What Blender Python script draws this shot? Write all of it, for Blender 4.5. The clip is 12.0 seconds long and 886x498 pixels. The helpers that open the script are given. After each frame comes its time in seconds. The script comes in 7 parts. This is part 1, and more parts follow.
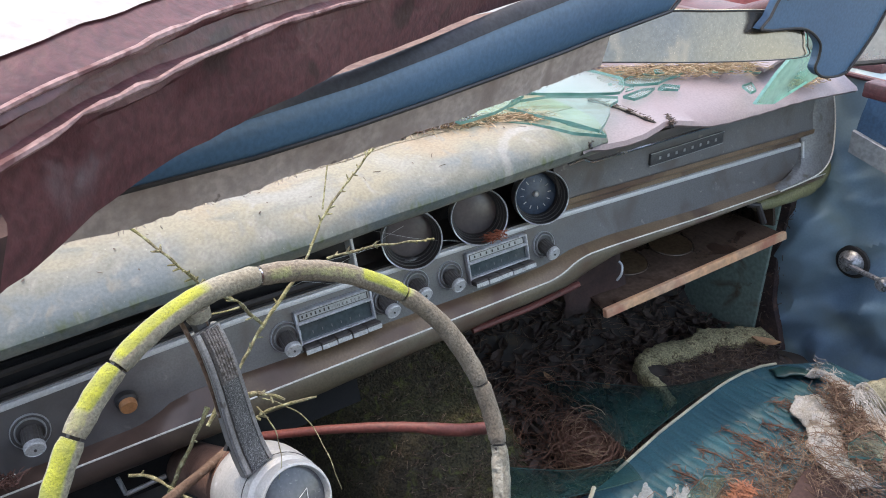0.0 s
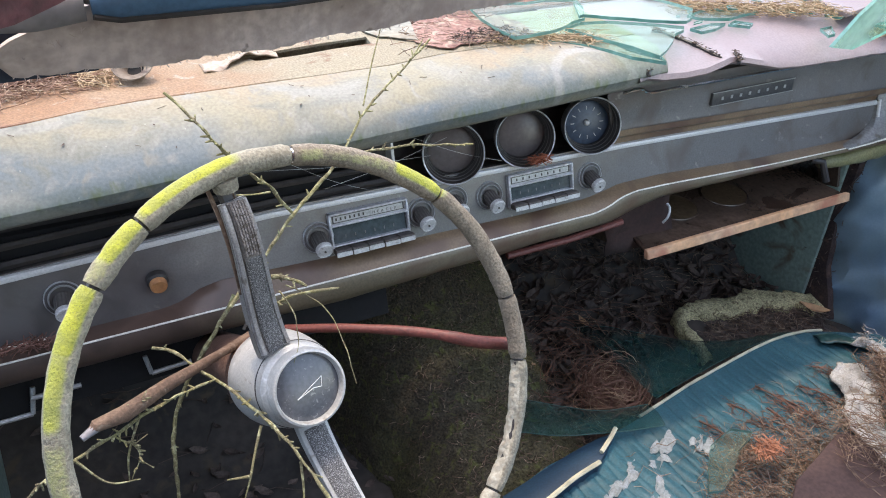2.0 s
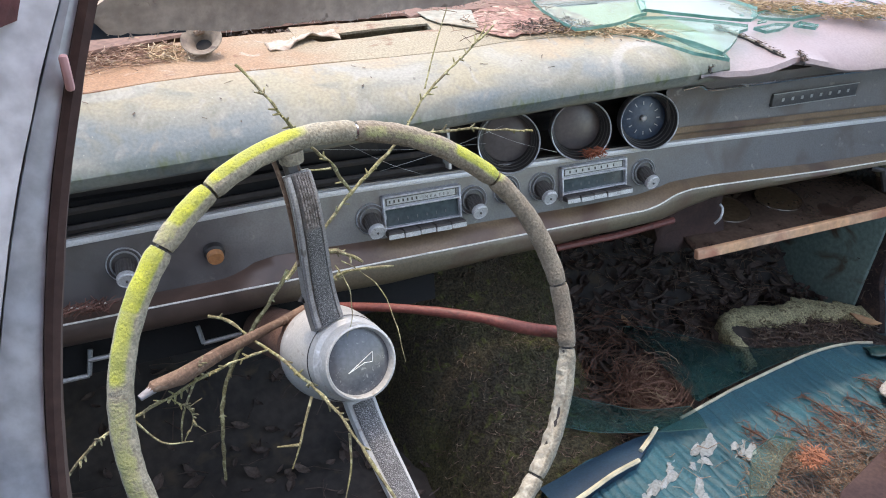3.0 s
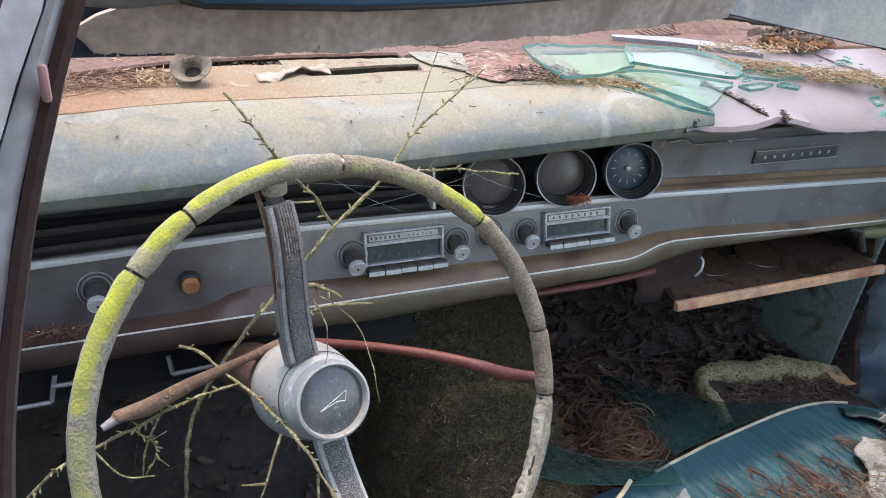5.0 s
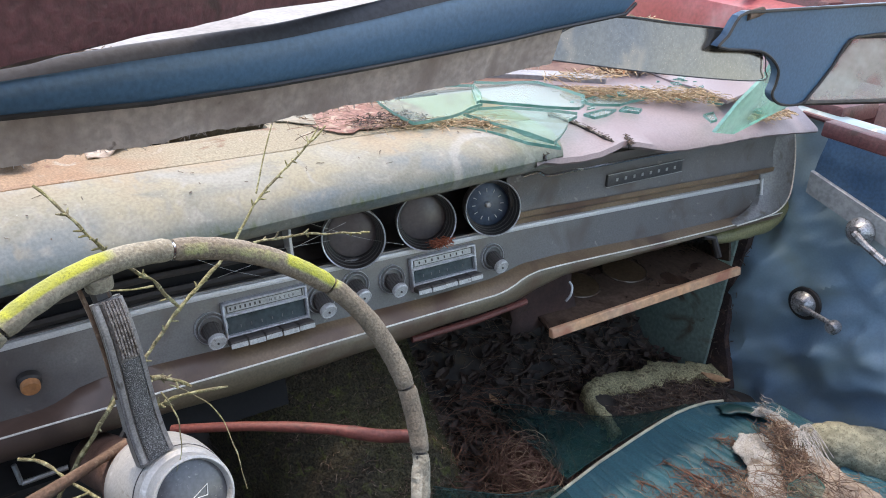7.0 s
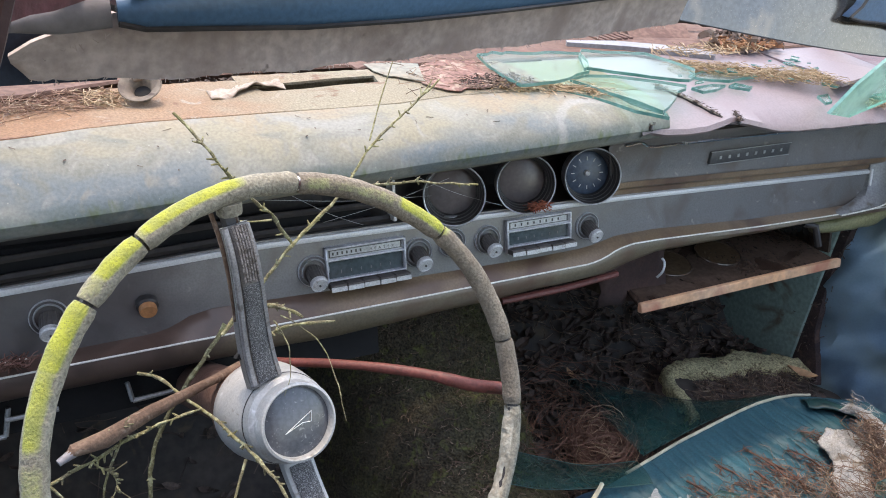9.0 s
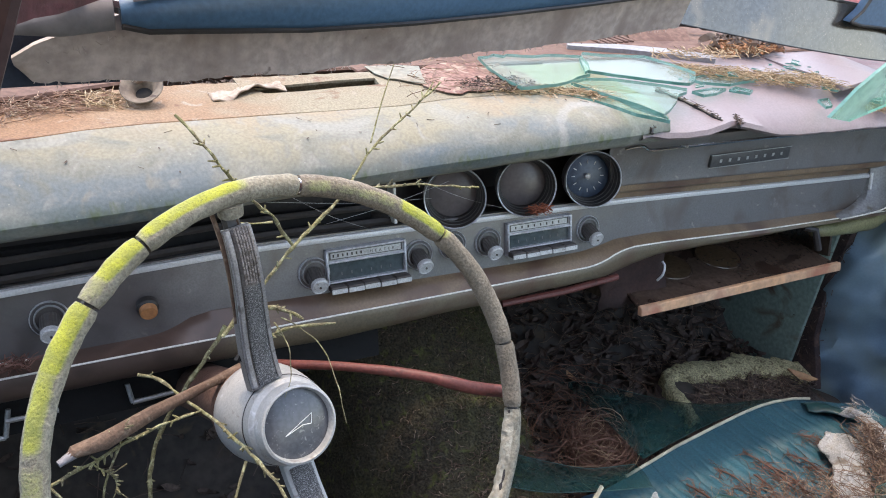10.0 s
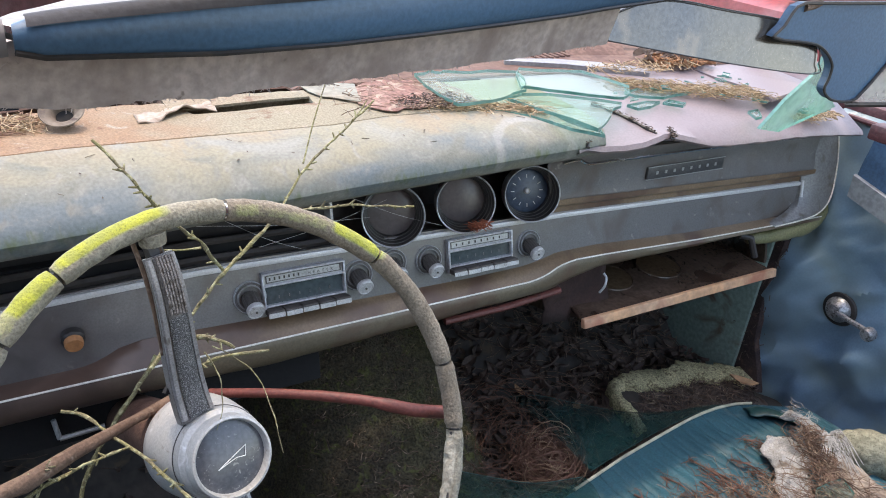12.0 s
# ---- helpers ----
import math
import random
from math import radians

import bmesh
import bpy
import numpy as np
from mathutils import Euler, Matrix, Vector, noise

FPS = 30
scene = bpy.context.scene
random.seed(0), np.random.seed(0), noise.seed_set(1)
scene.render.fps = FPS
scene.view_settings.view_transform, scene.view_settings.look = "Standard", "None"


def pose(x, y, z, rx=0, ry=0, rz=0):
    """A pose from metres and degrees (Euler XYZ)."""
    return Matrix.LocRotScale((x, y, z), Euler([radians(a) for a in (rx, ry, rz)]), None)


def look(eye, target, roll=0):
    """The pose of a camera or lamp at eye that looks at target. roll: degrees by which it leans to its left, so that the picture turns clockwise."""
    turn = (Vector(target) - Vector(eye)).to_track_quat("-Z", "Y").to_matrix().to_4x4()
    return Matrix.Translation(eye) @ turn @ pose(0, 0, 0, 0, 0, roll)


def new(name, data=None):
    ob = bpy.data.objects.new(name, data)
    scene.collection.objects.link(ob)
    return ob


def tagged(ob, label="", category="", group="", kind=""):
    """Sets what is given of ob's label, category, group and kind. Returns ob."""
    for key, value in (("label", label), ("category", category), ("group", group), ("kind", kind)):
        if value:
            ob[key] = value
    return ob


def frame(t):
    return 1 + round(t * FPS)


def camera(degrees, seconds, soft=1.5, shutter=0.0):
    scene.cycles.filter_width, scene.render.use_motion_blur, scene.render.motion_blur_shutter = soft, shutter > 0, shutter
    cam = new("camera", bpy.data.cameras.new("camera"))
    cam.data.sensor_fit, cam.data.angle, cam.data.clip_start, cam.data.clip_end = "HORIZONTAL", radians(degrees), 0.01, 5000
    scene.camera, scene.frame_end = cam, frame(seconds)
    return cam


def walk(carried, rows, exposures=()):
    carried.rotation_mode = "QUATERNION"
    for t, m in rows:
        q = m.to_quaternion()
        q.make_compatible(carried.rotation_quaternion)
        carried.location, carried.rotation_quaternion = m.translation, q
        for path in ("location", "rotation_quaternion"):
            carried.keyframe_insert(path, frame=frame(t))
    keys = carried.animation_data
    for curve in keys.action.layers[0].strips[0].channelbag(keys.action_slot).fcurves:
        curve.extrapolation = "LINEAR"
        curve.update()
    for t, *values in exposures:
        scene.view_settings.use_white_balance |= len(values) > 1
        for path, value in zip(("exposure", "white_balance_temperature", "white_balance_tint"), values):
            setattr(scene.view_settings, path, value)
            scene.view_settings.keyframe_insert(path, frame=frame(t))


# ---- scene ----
# Camera: hand-held at the driver's door, looking over the wheel at the dashboard.
cam = camera(61.6, 12.0, soft=1.0)
ROWS = [
    (0.0, -0.1430, -0.7210, 1.3550, 60.74, 1.23, -32.98),
    (0.5, -0.1460, -0.7270, 1.3430, 60.56, -0.06, -32.87),
    (1.0, -0.1450, -0.7350, 1.3130, 58.37, -2.81, -30.88),
    (1.5, -0.1410, -0.7430, 1.3030, 56.43, -2.40, -28.68),
    (2.0, -0.1330, -0.7410, 1.3040, 57.36, -1.39, -26.76),
    (2.5, -0.1440, -0.7430, 1.2960, 57.09, -1.76, -24.50),
    (2.7, -0.1510, -0.7450, 1.2940, 57.05, -1.88, -23.68),
    (4.3, -0.1580, -0.7430, 1.2910, 58.64, -3.98, -21.74),
    (4.5, -0.1560, -0.7410, 1.2920, 59.25, -4.43, -21.97),
    (5.0, -0.1530, -0.7390, 1.2870, 60.37, -5.43, -22.81),
    (5.5, -0.1490, -0.7400, 1.2880, 60.70, -6.03, -23.61),
    (6.0, -0.1450, -0.7380, 1.2890, 61.19, -5.82, -25.17),
    (6.5, -0.1300, -0.7350, 1.2970, 62.31, -4.22, -29.77),
    (7.0, -0.1060, -0.7300, 1.3130, 62.99, -3.59, -32.88),
    (7.5, -0.1420, -0.7340, 1.2980, 62.22, -4.25, -27.96),
    (7.7, -0.1460, -0.7340, 1.2970, 61.79, -4.35, -26.62),
    (9.5, -0.1460, -0.7330, 1.2890, 61.13, -4.84, -26.15),
    (10.0, -0.1470, -0.7330, 1.2910, 61.29, -4.95, -26.12),
    (10.5, -0.1450, -0.7320, 1.2930, 61.85, -4.70, -26.49),
    (11.0, -0.1400, -0.7290, 1.2930, 62.07, -4.73, -27.24),
    (11.5, -0.1440, -0.7300, 1.2910, 62.15, -5.48, -27.89),
    (12.0, -0.1280, -0.7290, 1.2940, 62.61, -5.29, -30.13),
]
walk(cam, [(t, pose(x, y, z, rx, ry, rz)) for t, x, y, z, rx, ry, rz in ROWS],
     exposures=[(0.0, 1.08, 7900, 13), (1.0, 1.16, 7900, 13), (1.5, 1.22, 7900, 13), (2.5, 1.26, 7900, 13), (4.5, 1.13, 7900, 13), (7.0, 1.05, 7900, 13), (9.5, 1.12, 7900, 13), (12.0, 1.10, 7900, 13)])

# ---- world and sun ----
SUN_EL, SUN_AZ = 76.0, 4.0        # degrees; azimuth from straight ahead (+y) towards the right (+x)
world = bpy.data.worlds.new("sky")
scene.world = world
world.use_nodes = True
wn = world.node_tree.nodes
sky = wn.new("ShaderNodeTexSky")
sky.sky_type = "NISHITA"
sky.sun_disc = False
sky.sun_elevation = radians(SUN_EL)
sky.sun_rotation = radians(SUN_AZ)
sky.air_density, sky.dust_density = 1.2, 1.5
wn["Background"].inputs["Strength"].default_value = 0.375
world.node_tree.links.new(sky.outputs["Color"], wn["Background"].inputs["Color"])
sun = new("sun", bpy.data.lights.new("sun", "SUN"))
sun.data.energy, sun.data.angle, sun.data.color = 0.9, radians(2.0), (1.0, 0.95, 0.87)
_se, _sa = radians(SUN_EL), radians(SUN_AZ)
sun.matrix_world = look((4 * math.sin(_sa) * math.cos(_se), 4 * math.cos(_sa) * math.cos(_se), 4 * math.sin(_se)), (0, 0, 0))

# ---- mesh helpers ----
def thing(name, label, category, group="", at=(0, 0, 0)):
    ob = new(name)
    ob.empty_display_size = 0.05
    ob.location = at
    return tagged(ob, label, category, group)


def mesh_of(name, verts, faces, material, smooth=True, angle=40):
    me = bpy.data.meshes.new(name)
    me.from_pydata([tuple(v) for v in verts], [], faces)
    me.validate()
    bm = bmesh.new()
    bm.from_mesh(me)
    bmesh.ops.remove_doubles(bm, verts=bm.verts, dist=1e-6)
    bmesh.ops.recalc_face_normals(bm, faces=bm.faces)
    if smooth:
        for f in bm.faces:
            f.smooth = True
        for e in bm.edges:
            if len(e.link_faces) == 2 and e.calc_face_angle(0) > radians(angle):
                e.smooth = False
    bm.to_mesh(me)
    bm.free()
    for m in (material if isinstance(material, (list, tuple)) else [material]):
        me.materials.append(m)
    return me


def part(name, geo, material, parent=None, label="", smooth=True, angle=40, kind=""):
    """One mesh object from (verts, faces) in world places, under parent."""
    ob = new(name, mesh_of(name, geo[0], geo[1], material, smooth, angle))
    if parent is not None:
        ob.parent = parent
        chain, p = Matrix.Identity(4), parent
        while p is not None:
            chain = p.matrix_basis @ chain if p.parent is None else p.matrix_basis @ chain
            p = p.parent
        ob.matrix_parent_inverse = chain.inverted()
    return tagged(ob, label, kind=kind)


def join(*geos):
    V, F = [], []
    for v, f in geos:
        o = len(V)
        V += [tuple(p) for p in v]
        F += [tuple(i + o for i in q) for q in f]
    return V, F


def moved(geo, m):
    return [tuple(m @ Vector(p)) for p in geo[0]], geo[1]


def grid(rows, close_u=False, close_v=False, caps=False):
    """Faces over rows of points (all rows of one length)."""
    n, k = len(rows), len(rows[0])
    V = [p for r in rows for p in r]
    F = []
    for i in range(n if close_u else n - 1):
        for j in range(k if close_v else k - 1):
            a, b = i * k + j, i * k + (j + 1) % k
            c, d = ((i + 1) % n) * k + (j + 1) % k, ((i + 1) % n) * k + j
            F.append((a, b, c, d))
    if caps:
        F.append(tuple(range(k)))
        F.append(tuple((n - 1) * k + j for j in range(k)))
    return V, F


def tube(points, radii, seg=10, caps=True, wob=0.0, seed=0):
    """A round rod along points; radii one number or one a point."""
    pts = [Vector(p) for p in points]
    n = len(pts)
    if not hasattr(radii, "__len__"):
        radii = [radii] * n
    rows, up = [], None
    for i, p in enumerate(pts):
        d = (pts[min(i + 1, n - 1)] - pts[max(i - 1, 0)]).normalized()
        if up is None:
            up = d.orthogonal().normalized()
        up = (up - d * up.dot(d)).normalized()
        side = d.cross(up)
        row = []
        for j in range(seg):
            a = 2 * math.pi * j / seg
            r = radii[i]
            if wob:
                q = p + (up * math.cos(a) + side * math.sin(a)) * r
                r *= 1 + wob * noise.noise(q * 90 + Vector((seed, 0, 0)))
            row.append(p + (up * math.cos(a) + side * math.sin(a)) * r)
        rows.append(row)
    return grid(rows, close_v=True, caps=caps)


def curve(points, n=24):
    """Catmull-Rom through points."""
    p = [Vector(q) for q in points]
    p = [2 * p[0] - p[1]] + p + [2 * p[-1] - p[-2]]
    out = []
    m = len(p) - 3
    for i in range(n + 1):
        s = min(i / n * m, m - 1e-6)
        k = int(s)
        u = s - k
        a, b, c, d = p[k:k + 4]
        out.append(0.5 * (2 * b + (c - a) * u + (2 * a - 5 * b + 4 * c - d) * u * u + (3 * b - a - 3 * c + d) * u ** 3))
    return out


def slab(x0, x1, y0, y1, z0, z1, bev=0.004, seg=2):
    bm = bmesh.new()
    bmesh.ops.create_cube(bm, size=1)
    for v in bm.verts:
        v.co = Vector(((x0 + x1) / 2 + v.co.x * (x1 - x0), (y0 + y1) / 2 + v.co.y * (y1 - y0), (z0 + z1) / 2 + v.co.z * (z1 - z0)))
    if bev:
        bmesh.ops.bevel(bm, geom=bm.edges[:], offset=bev, segments=seg, profile=0.5, affect="EDGES")
    bm.verts.index_update()
    geo = [v.co.copy() for v in bm.verts], [tuple(v.index for v in f.verts) for f in bm.faces]
    bm.free()
    return geo


def lathe(prof, seg=32, close=True):
    """Turned about the local z axis; prof: (radius, z) pairs."""
    rows = [[(r * math.cos(2 * math.pi * j / seg), r * math.sin(2 * math.pi * j / seg), z) for j in range(seg)] for r, z in prof]
    return grid(rows, close_v=True, caps=close)


def plate(outline, thick, to_world, bulge=None):
    """A flat plate from a 2D outline, thickness along local z, then placed by to_world (a function of three numbers)."""
    n = len(outline)
    V = [to_world(u, v, 0) for u, v in outline] + [to_world(u, v, thick) for u, v in outline]
    F = [tuple(range(n)), tuple(range(2 * n - 1, n - 1, -1))] + [(i, (i + 1) % n, (i + 1) % n + n, i + n) for i in range(n)]
    return V, F


def smooth01(t):
    t = min(1, max(0, t))
    return t * t * (3 - 2 * t)


def lerp_table(x, table):
    if x <= table[0][0]:
        return table[0][1]
    for (a, va), (b, vb) in zip(table, table[1:]):
        if x <= b:
            return va + (vb - va) * (x - a) / (b - a)
    return table[-1][1]


# The dashboard leans: its own frame is tipped 15 degrees forward about the line y = 0, z = 0.86.
LEAN = Matrix.Translation((0, 0, 0.86)) @ Matrix.Rotation(radians(-15), 4, "X") @ Matrix.Translation((0, 0, -0.86))


def D(x, y, z):
    return LEAN @ Vector((x, y, z))


def dash(geo):
    return moved(geo, LEAN)


# ---- materials ----
def mat(name, c1, c2=None, rough=0.6, metal=0.0, scale=6.0, fine=60.0, bump=0.15, spots=None, spot_at=0.6, spot_scale=14.0, spot_soft=0.08,
        rough2=None, grain=0.25, spot2=None, spot2_at=0.65, spot2_scale=30.0, bump_dist=0.002, coat=0.0):
    """Painted, rusty, mossy or woven surface: two colours mixed by broad noise, a fine grain, and up to two kinds of patches."""
    m = bpy.data.materials.new(name)
    m.use_nodes = True
    nt = m.node_tree
    N, L = nt.nodes, nt.links
    bsdf = N["Principled BSDF"]
    co = N.new("ShaderNodeTexCoord")

    def noise_at(sc, detail=6, dist=0.0):
        n = N.new("ShaderNodeTexNoise")
        n.inputs["Scale"].default_value, n.inputs["Detail"].default_value, n.inputs["Distortion"].default_value = sc, detail, dist
        L.new(co.outputs["Object"], n.inputs["Vector"])
        return n.outputs["Fac"]

    def ramp(src, lo, hi):
        r = N.new("ShaderNodeMapRange")
        r.inputs["From Min"].default_value, r.inputs["From Max"].default_value = lo, hi
        r.interpolation_type = "SMOOTHSTEP"
        L.new(src, r.inputs["Value"])
        return r.outputs["Result"]

    def mix(fac, a, b, mode="MIX"):
        x = N.new("ShaderNodeMix")
        x.data_type, x.blend_type = "RGBA", mode
        if isinstance(fac, float):
            x.inputs["Factor"].default_value = fac
        else:
            L.new(fac, x.inputs["Factor"])
        for sock, v in ((x.inputs["A"], a), (x.inputs["B"], b)):
            if isinstance(v, tuple):
                sock.default_value = (*v, 1)
            else:
                L.new(v, sock)
        return x.outputs["Result"]

    col = mix(ramp(noise_at(scale, 5, 0.4), 0.3, 0.7), c1, c2 or tuple(v * 0.75 for v in c1))
    f = noise_at(fine, 8)
    gr = mix(ramp(f, 0.25, 0.75), tuple([1 - grain] * 3), tuple([1 + grain * 0.6] * 3))
    col = mix(1.0, col, gr, "MULTIPLY")
    rg = None
    if spots:
        s = ramp(noise_at(spot_scale, 10, 0.8), spot_at - spot_soft, spot_at + spot_soft)
        col = mix(s, col, spots)
        if rough2 is not None:
            rr = N.new("ShaderNodeMix")
            rr.inputs["A"].default_value, rr.inputs["B"].default_value = rough, rough2
            L.new(s, rr.inputs["Factor"])
            rg = rr.outputs["Result"]
    if spot2:
        s = ramp(noise_at(spot2_scale, 10, 0.5), spot2_at - 0.05, spot2_at + 0.05)
        col = mix(s, col, spot2)
    L.new(col, bsdf.inputs["Base Color"])
    if rg is not None:
        L.new(rg, bsdf.inputs["Roughness"])
    else:
        bsdf.inputs["Roughness"].default_value = rough
    bsdf.inputs["Metallic"].default_value = metal
    if coat:
        bsdf.inputs["Coat Weight"].default_value = coat
        bsdf.inputs["Coat Roughness"].default_value = 0.25
    b = N.new("ShaderNodeBump")
    b.inputs["Strength"].default_value, b.inputs["Distance"].default_value = bump, bump_dist
    L.new(f, b.inputs["Height"])
    L.new(b.outputs["Normal"], bsdf.inputs["Normal"])
    return m


def glass_mat(name, tint, rough=0.02, alpha_dirt=0.12, dirt=(0.6, 0.6, 0.55)):
    m = bpy.data.materials.new(name)
    m.use_nodes = True
    nt = m.node_tree
    N, L = nt.nodes, nt.links
    out = N["Material Output"]
    b = N["Principled BSDF"]
    b.inputs["Base Color"].default_value = (*dirt, 1)
    b.inputs["Roughness"].default_value = 0.6
    clear = N.new("ShaderNodeBsdfTransparent")
    clear.inputs["Color"].default_value = (*tint, 1)
    gl = N.new("ShaderNodeBsdfGlossy")
    gl.inputs["Roughness"].default_value = max(rough, 0.02)
    fr = N.new("ShaderNodeLayerWeight")
    fr.inputs["Blend"].default_value = 0.5
    p5 = N.new("ShaderNodeMath")
    p5.operation = "POWER"
    p5.inputs[1].default_value = 5.0
    L.new(fr.outputs["Facing"], p5.inputs[0])
    gf = N.new("ShaderNodeMath")
    gf.operation = "MULTIPLY_ADD"
    gf.inputs[1].default_value, gf.inputs[2].default_value = 0.16, 0.015
    L.new(p5.outputs[0], gf.inputs[0])
    g = N.new("ShaderNodeMixShader")
    L.new(gf.outputs[0], g.inputs["Fac"])
    L.new(clear.outputs["BSDF"], g.inputs[1])
    L.new(gl.outputs["BSDF"], g.inputs[2])
    n = N.new("ShaderNodeTexNoise")
    n.inputs["Scale"].default_value, n.inputs["Detail"].default_value = 25, 8
    co = N.new("ShaderNodeTexCoord")
    L.new(co.outputs["Object"], n.inputs["Vector"])
    r = N.new("ShaderNodeMapRange")
    r.inputs["From Min"].default_value, r.inputs["From Max"].default_value = 0.35, 0.8
    r.inputs["To Min"].default_value, r.inputs["To Max"].default_value = alpha_dirt * 0.4, alpha_dirt * 3
    L.new(n.outputs["Fac"], r.inputs["Value"])
    x = N.new("ShaderNodeMixShader")
    L.new(r.outputs["Result"], x.inputs["Fac"])
    L.new(g.outputs["Shader"], x.inputs[1])
    L.new(b.outputs["BSDF"], x.inputs[2])
    L.new(x.outputs["Shader"], out.inputs["Surface"])
    return m


def nodes_of(m):
    N, L = m.node_tree.nodes, m.node_tree.links
    co = N.new("ShaderNodeTexCoord")

    def nz(sc, detail=6, dist=0.0, stretch=None, turn=0.0):
        n = N.new("ShaderNodeTexNoise")
        n.inputs["Scale"].default_value, n.inputs["Detail"].default_value, n.inputs["Distortion"].default_value = sc, detail, dist
        src = co.outputs["Object"]
        if stretch:
            mp = N.new("ShaderNodeMapping")
            mp.inputs["Scale"].default_value, mp.inputs["Rotation"].default_value = stretch, (0, 0, turn)
            L.new(src, mp.inputs["Vector"])
            src = mp.outputs["Vector"]
        L.new(src, n.inputs["Vector"])
        return n.outputs["Fac"]

    def lin(a, k, c):
        x = N.new("ShaderNodeMath")
        x.operation = "MULTIPLY_ADD"
        L.new(a, x.inputs[0])
        x.inputs[1].default_value, x.inputs[2].default_value = k, c
        return x.outputs[0]

    def add(a, b):
        x = N.new("ShaderNodeMath")
        x.operation = "ADD"
        L.new(a, x.inputs[0])
        L.new(b, x.inputs[1])
        return x.outputs[0]

    def ramp(a, lo, hi):
        r = N.new("ShaderNodeMapRange")
        r.interpolation_type = "SMOOTHSTEP"
        r.inputs["From Min"].default_value, r.inputs["From Max"].default_value = lo, hi
        L.new(a, r.inputs["Value"])
        return r.outputs["Result"]

    def mix(fac, a, b, mode="MIX"):
        x = N.new("ShaderNodeMix")
        x.data_type, x.blend_type = "RGBA", mode
        if isinstance(fac, float):
            x.inputs["Factor"].default_value = fac
        else:
            L.new(fac, x.inputs["Factor"])
        for sock, v in ((x.inputs["A"], a), (x.inputs["B"], b)):
            if isinstance(v, tuple):
                sock.default_value = (*v, 1)
            else:
                L.new(v, sock)
        return x.outputs["Result"]
    return N, L, co, nz, lin, add, ramp, mix


def pad_mat():
    """Dash vinyl bleached to cream on top, blue where it faded less, darker blue-green with algae streaks at its front
    lip.
    """
    m = bpy.data.materials.new("sun-bleached dash vinyl")
    m.use_nodes = True
    N, L, co, nz, lin, add, ramp, mix = nodes_of(m)
    sep = N.new("ShaderNodeSeparateXYZ")
    L.new(co.outputs["Object"], sep.inputs[0])
    y = sep.outputs["Y"]
    col = mix(ramp(nz(5, 5, 0.6), 0.38, 0.66), (0.31, 0.285, 0.205), (0.235, 0.235, 0.195))
    col = mix(ramp(add(nz(9, 6, 1.0), lin(y, 6.0, 0.05)), 0.50, 0.85), col, (0.33, 0.265, 0.18))
    col = mix(ramp(add(nz(5.5, 9, 0.9, (1.0, 1.4, 1.4)), lin(y, -4.2, -0.12)), 0.39, 0.67), col, (0.170, 0.204, 0.218))
    col = mix(ramp(nz(8, 12, 0.8, (1, 1.8, 1.8), 0.5), 0.50, 0.70), col, (0.305, 0.305, 0.27))
    col = mix(ramp(nz(13, 12, 1.2, (1, 1.5, 1.5), -0.5), 0.54, 0.70), col, (0.20, 0.205, 0.175))
    col = mix(ramp(nz(34, 12, 0.6, (1.6, 1, 1), -0.6), 0.52, 0.74), col, (0.25, 0.245, 0.21))
    col = mix(ramp(nz(30, 12, 0.9, (1.3, 1, 1), -0.5), 0.54, 0.80), col, (0.33, 0.325, 0.29))
    col = mix(ramp(add(nz(9, 10, 0.6), lin(y, -45.0, -2.15)), 0.30, 0.95), col, (0.130, 0.168, 0.155))
    col = mix(ramp(add(nz(30, 10, 0.6, (3, 1, 1)), lin(y, -45.0, -2.30)), 0.45, 0.75), col, (0.12, 0.15, 0.075))
    col = mix(ramp(nz(230, 5), 0.68, 0.78), col, (0.40, 0.39, 0.35))
    col = mix(ramp(nz(110, 6), 0.73, 0.78), col, (0.15, 0.145, 0.12))
    d = N.new("ShaderNodeVectorMath")
    d.operation = "DISTANCE"
    flat = N.new("ShaderNodeVectorMath")
    flat.operation = "MULTIPLY"
    flat.inputs[1].default_value = (1, 1, 0)
    L.new(co.outputs["Object"], flat.inputs[0])
    L.new(flat.outputs["Vector"], d.inputs[0])
    d.inputs[1].default_value = (0.435, -0.056, 0)
    ring = add(d.outputs["Value"], lin(nz(40, 6), 0.016, -0.008))
    inner_ring, outer_ring = ramp(ring, 0.046, 0.053), ramp(ring, 0.066, 0.057)
    both = N.new("ShaderNodeMath")
    both.operation = "MULTIPLY"
    L.new(inner_ring, both.inputs[0])
    L.new(outer_ring, both.inputs[1])
    col = mix(lin(both.outputs[0], 0.6, 0.0), col, (0.36, 0.36, 0.335))
    f = nz(300, 10, 0.0)
    col = mix(1.0, col, mix(ramp(f, 0.25, 0.75), (0.67, 0.67, 0.67), (0.87, 0.87, 0.87)), "MULTIPLY")
    b = N["Principled BSDF"]
    L.new(col, b.inputs["Base Color"])
    b.inputs["Roughness"].default_value = 0.7
    bp = N.new("ShaderNodeBump")
    bp.inputs["Strength"].default_value, bp.inputs["Distance"].default_value = 0.15, 0.002
    L.new(f, bp.inputs["Height"])
    L.new(bp.outputs["Normal"], b.inputs["Normal"])
    return m


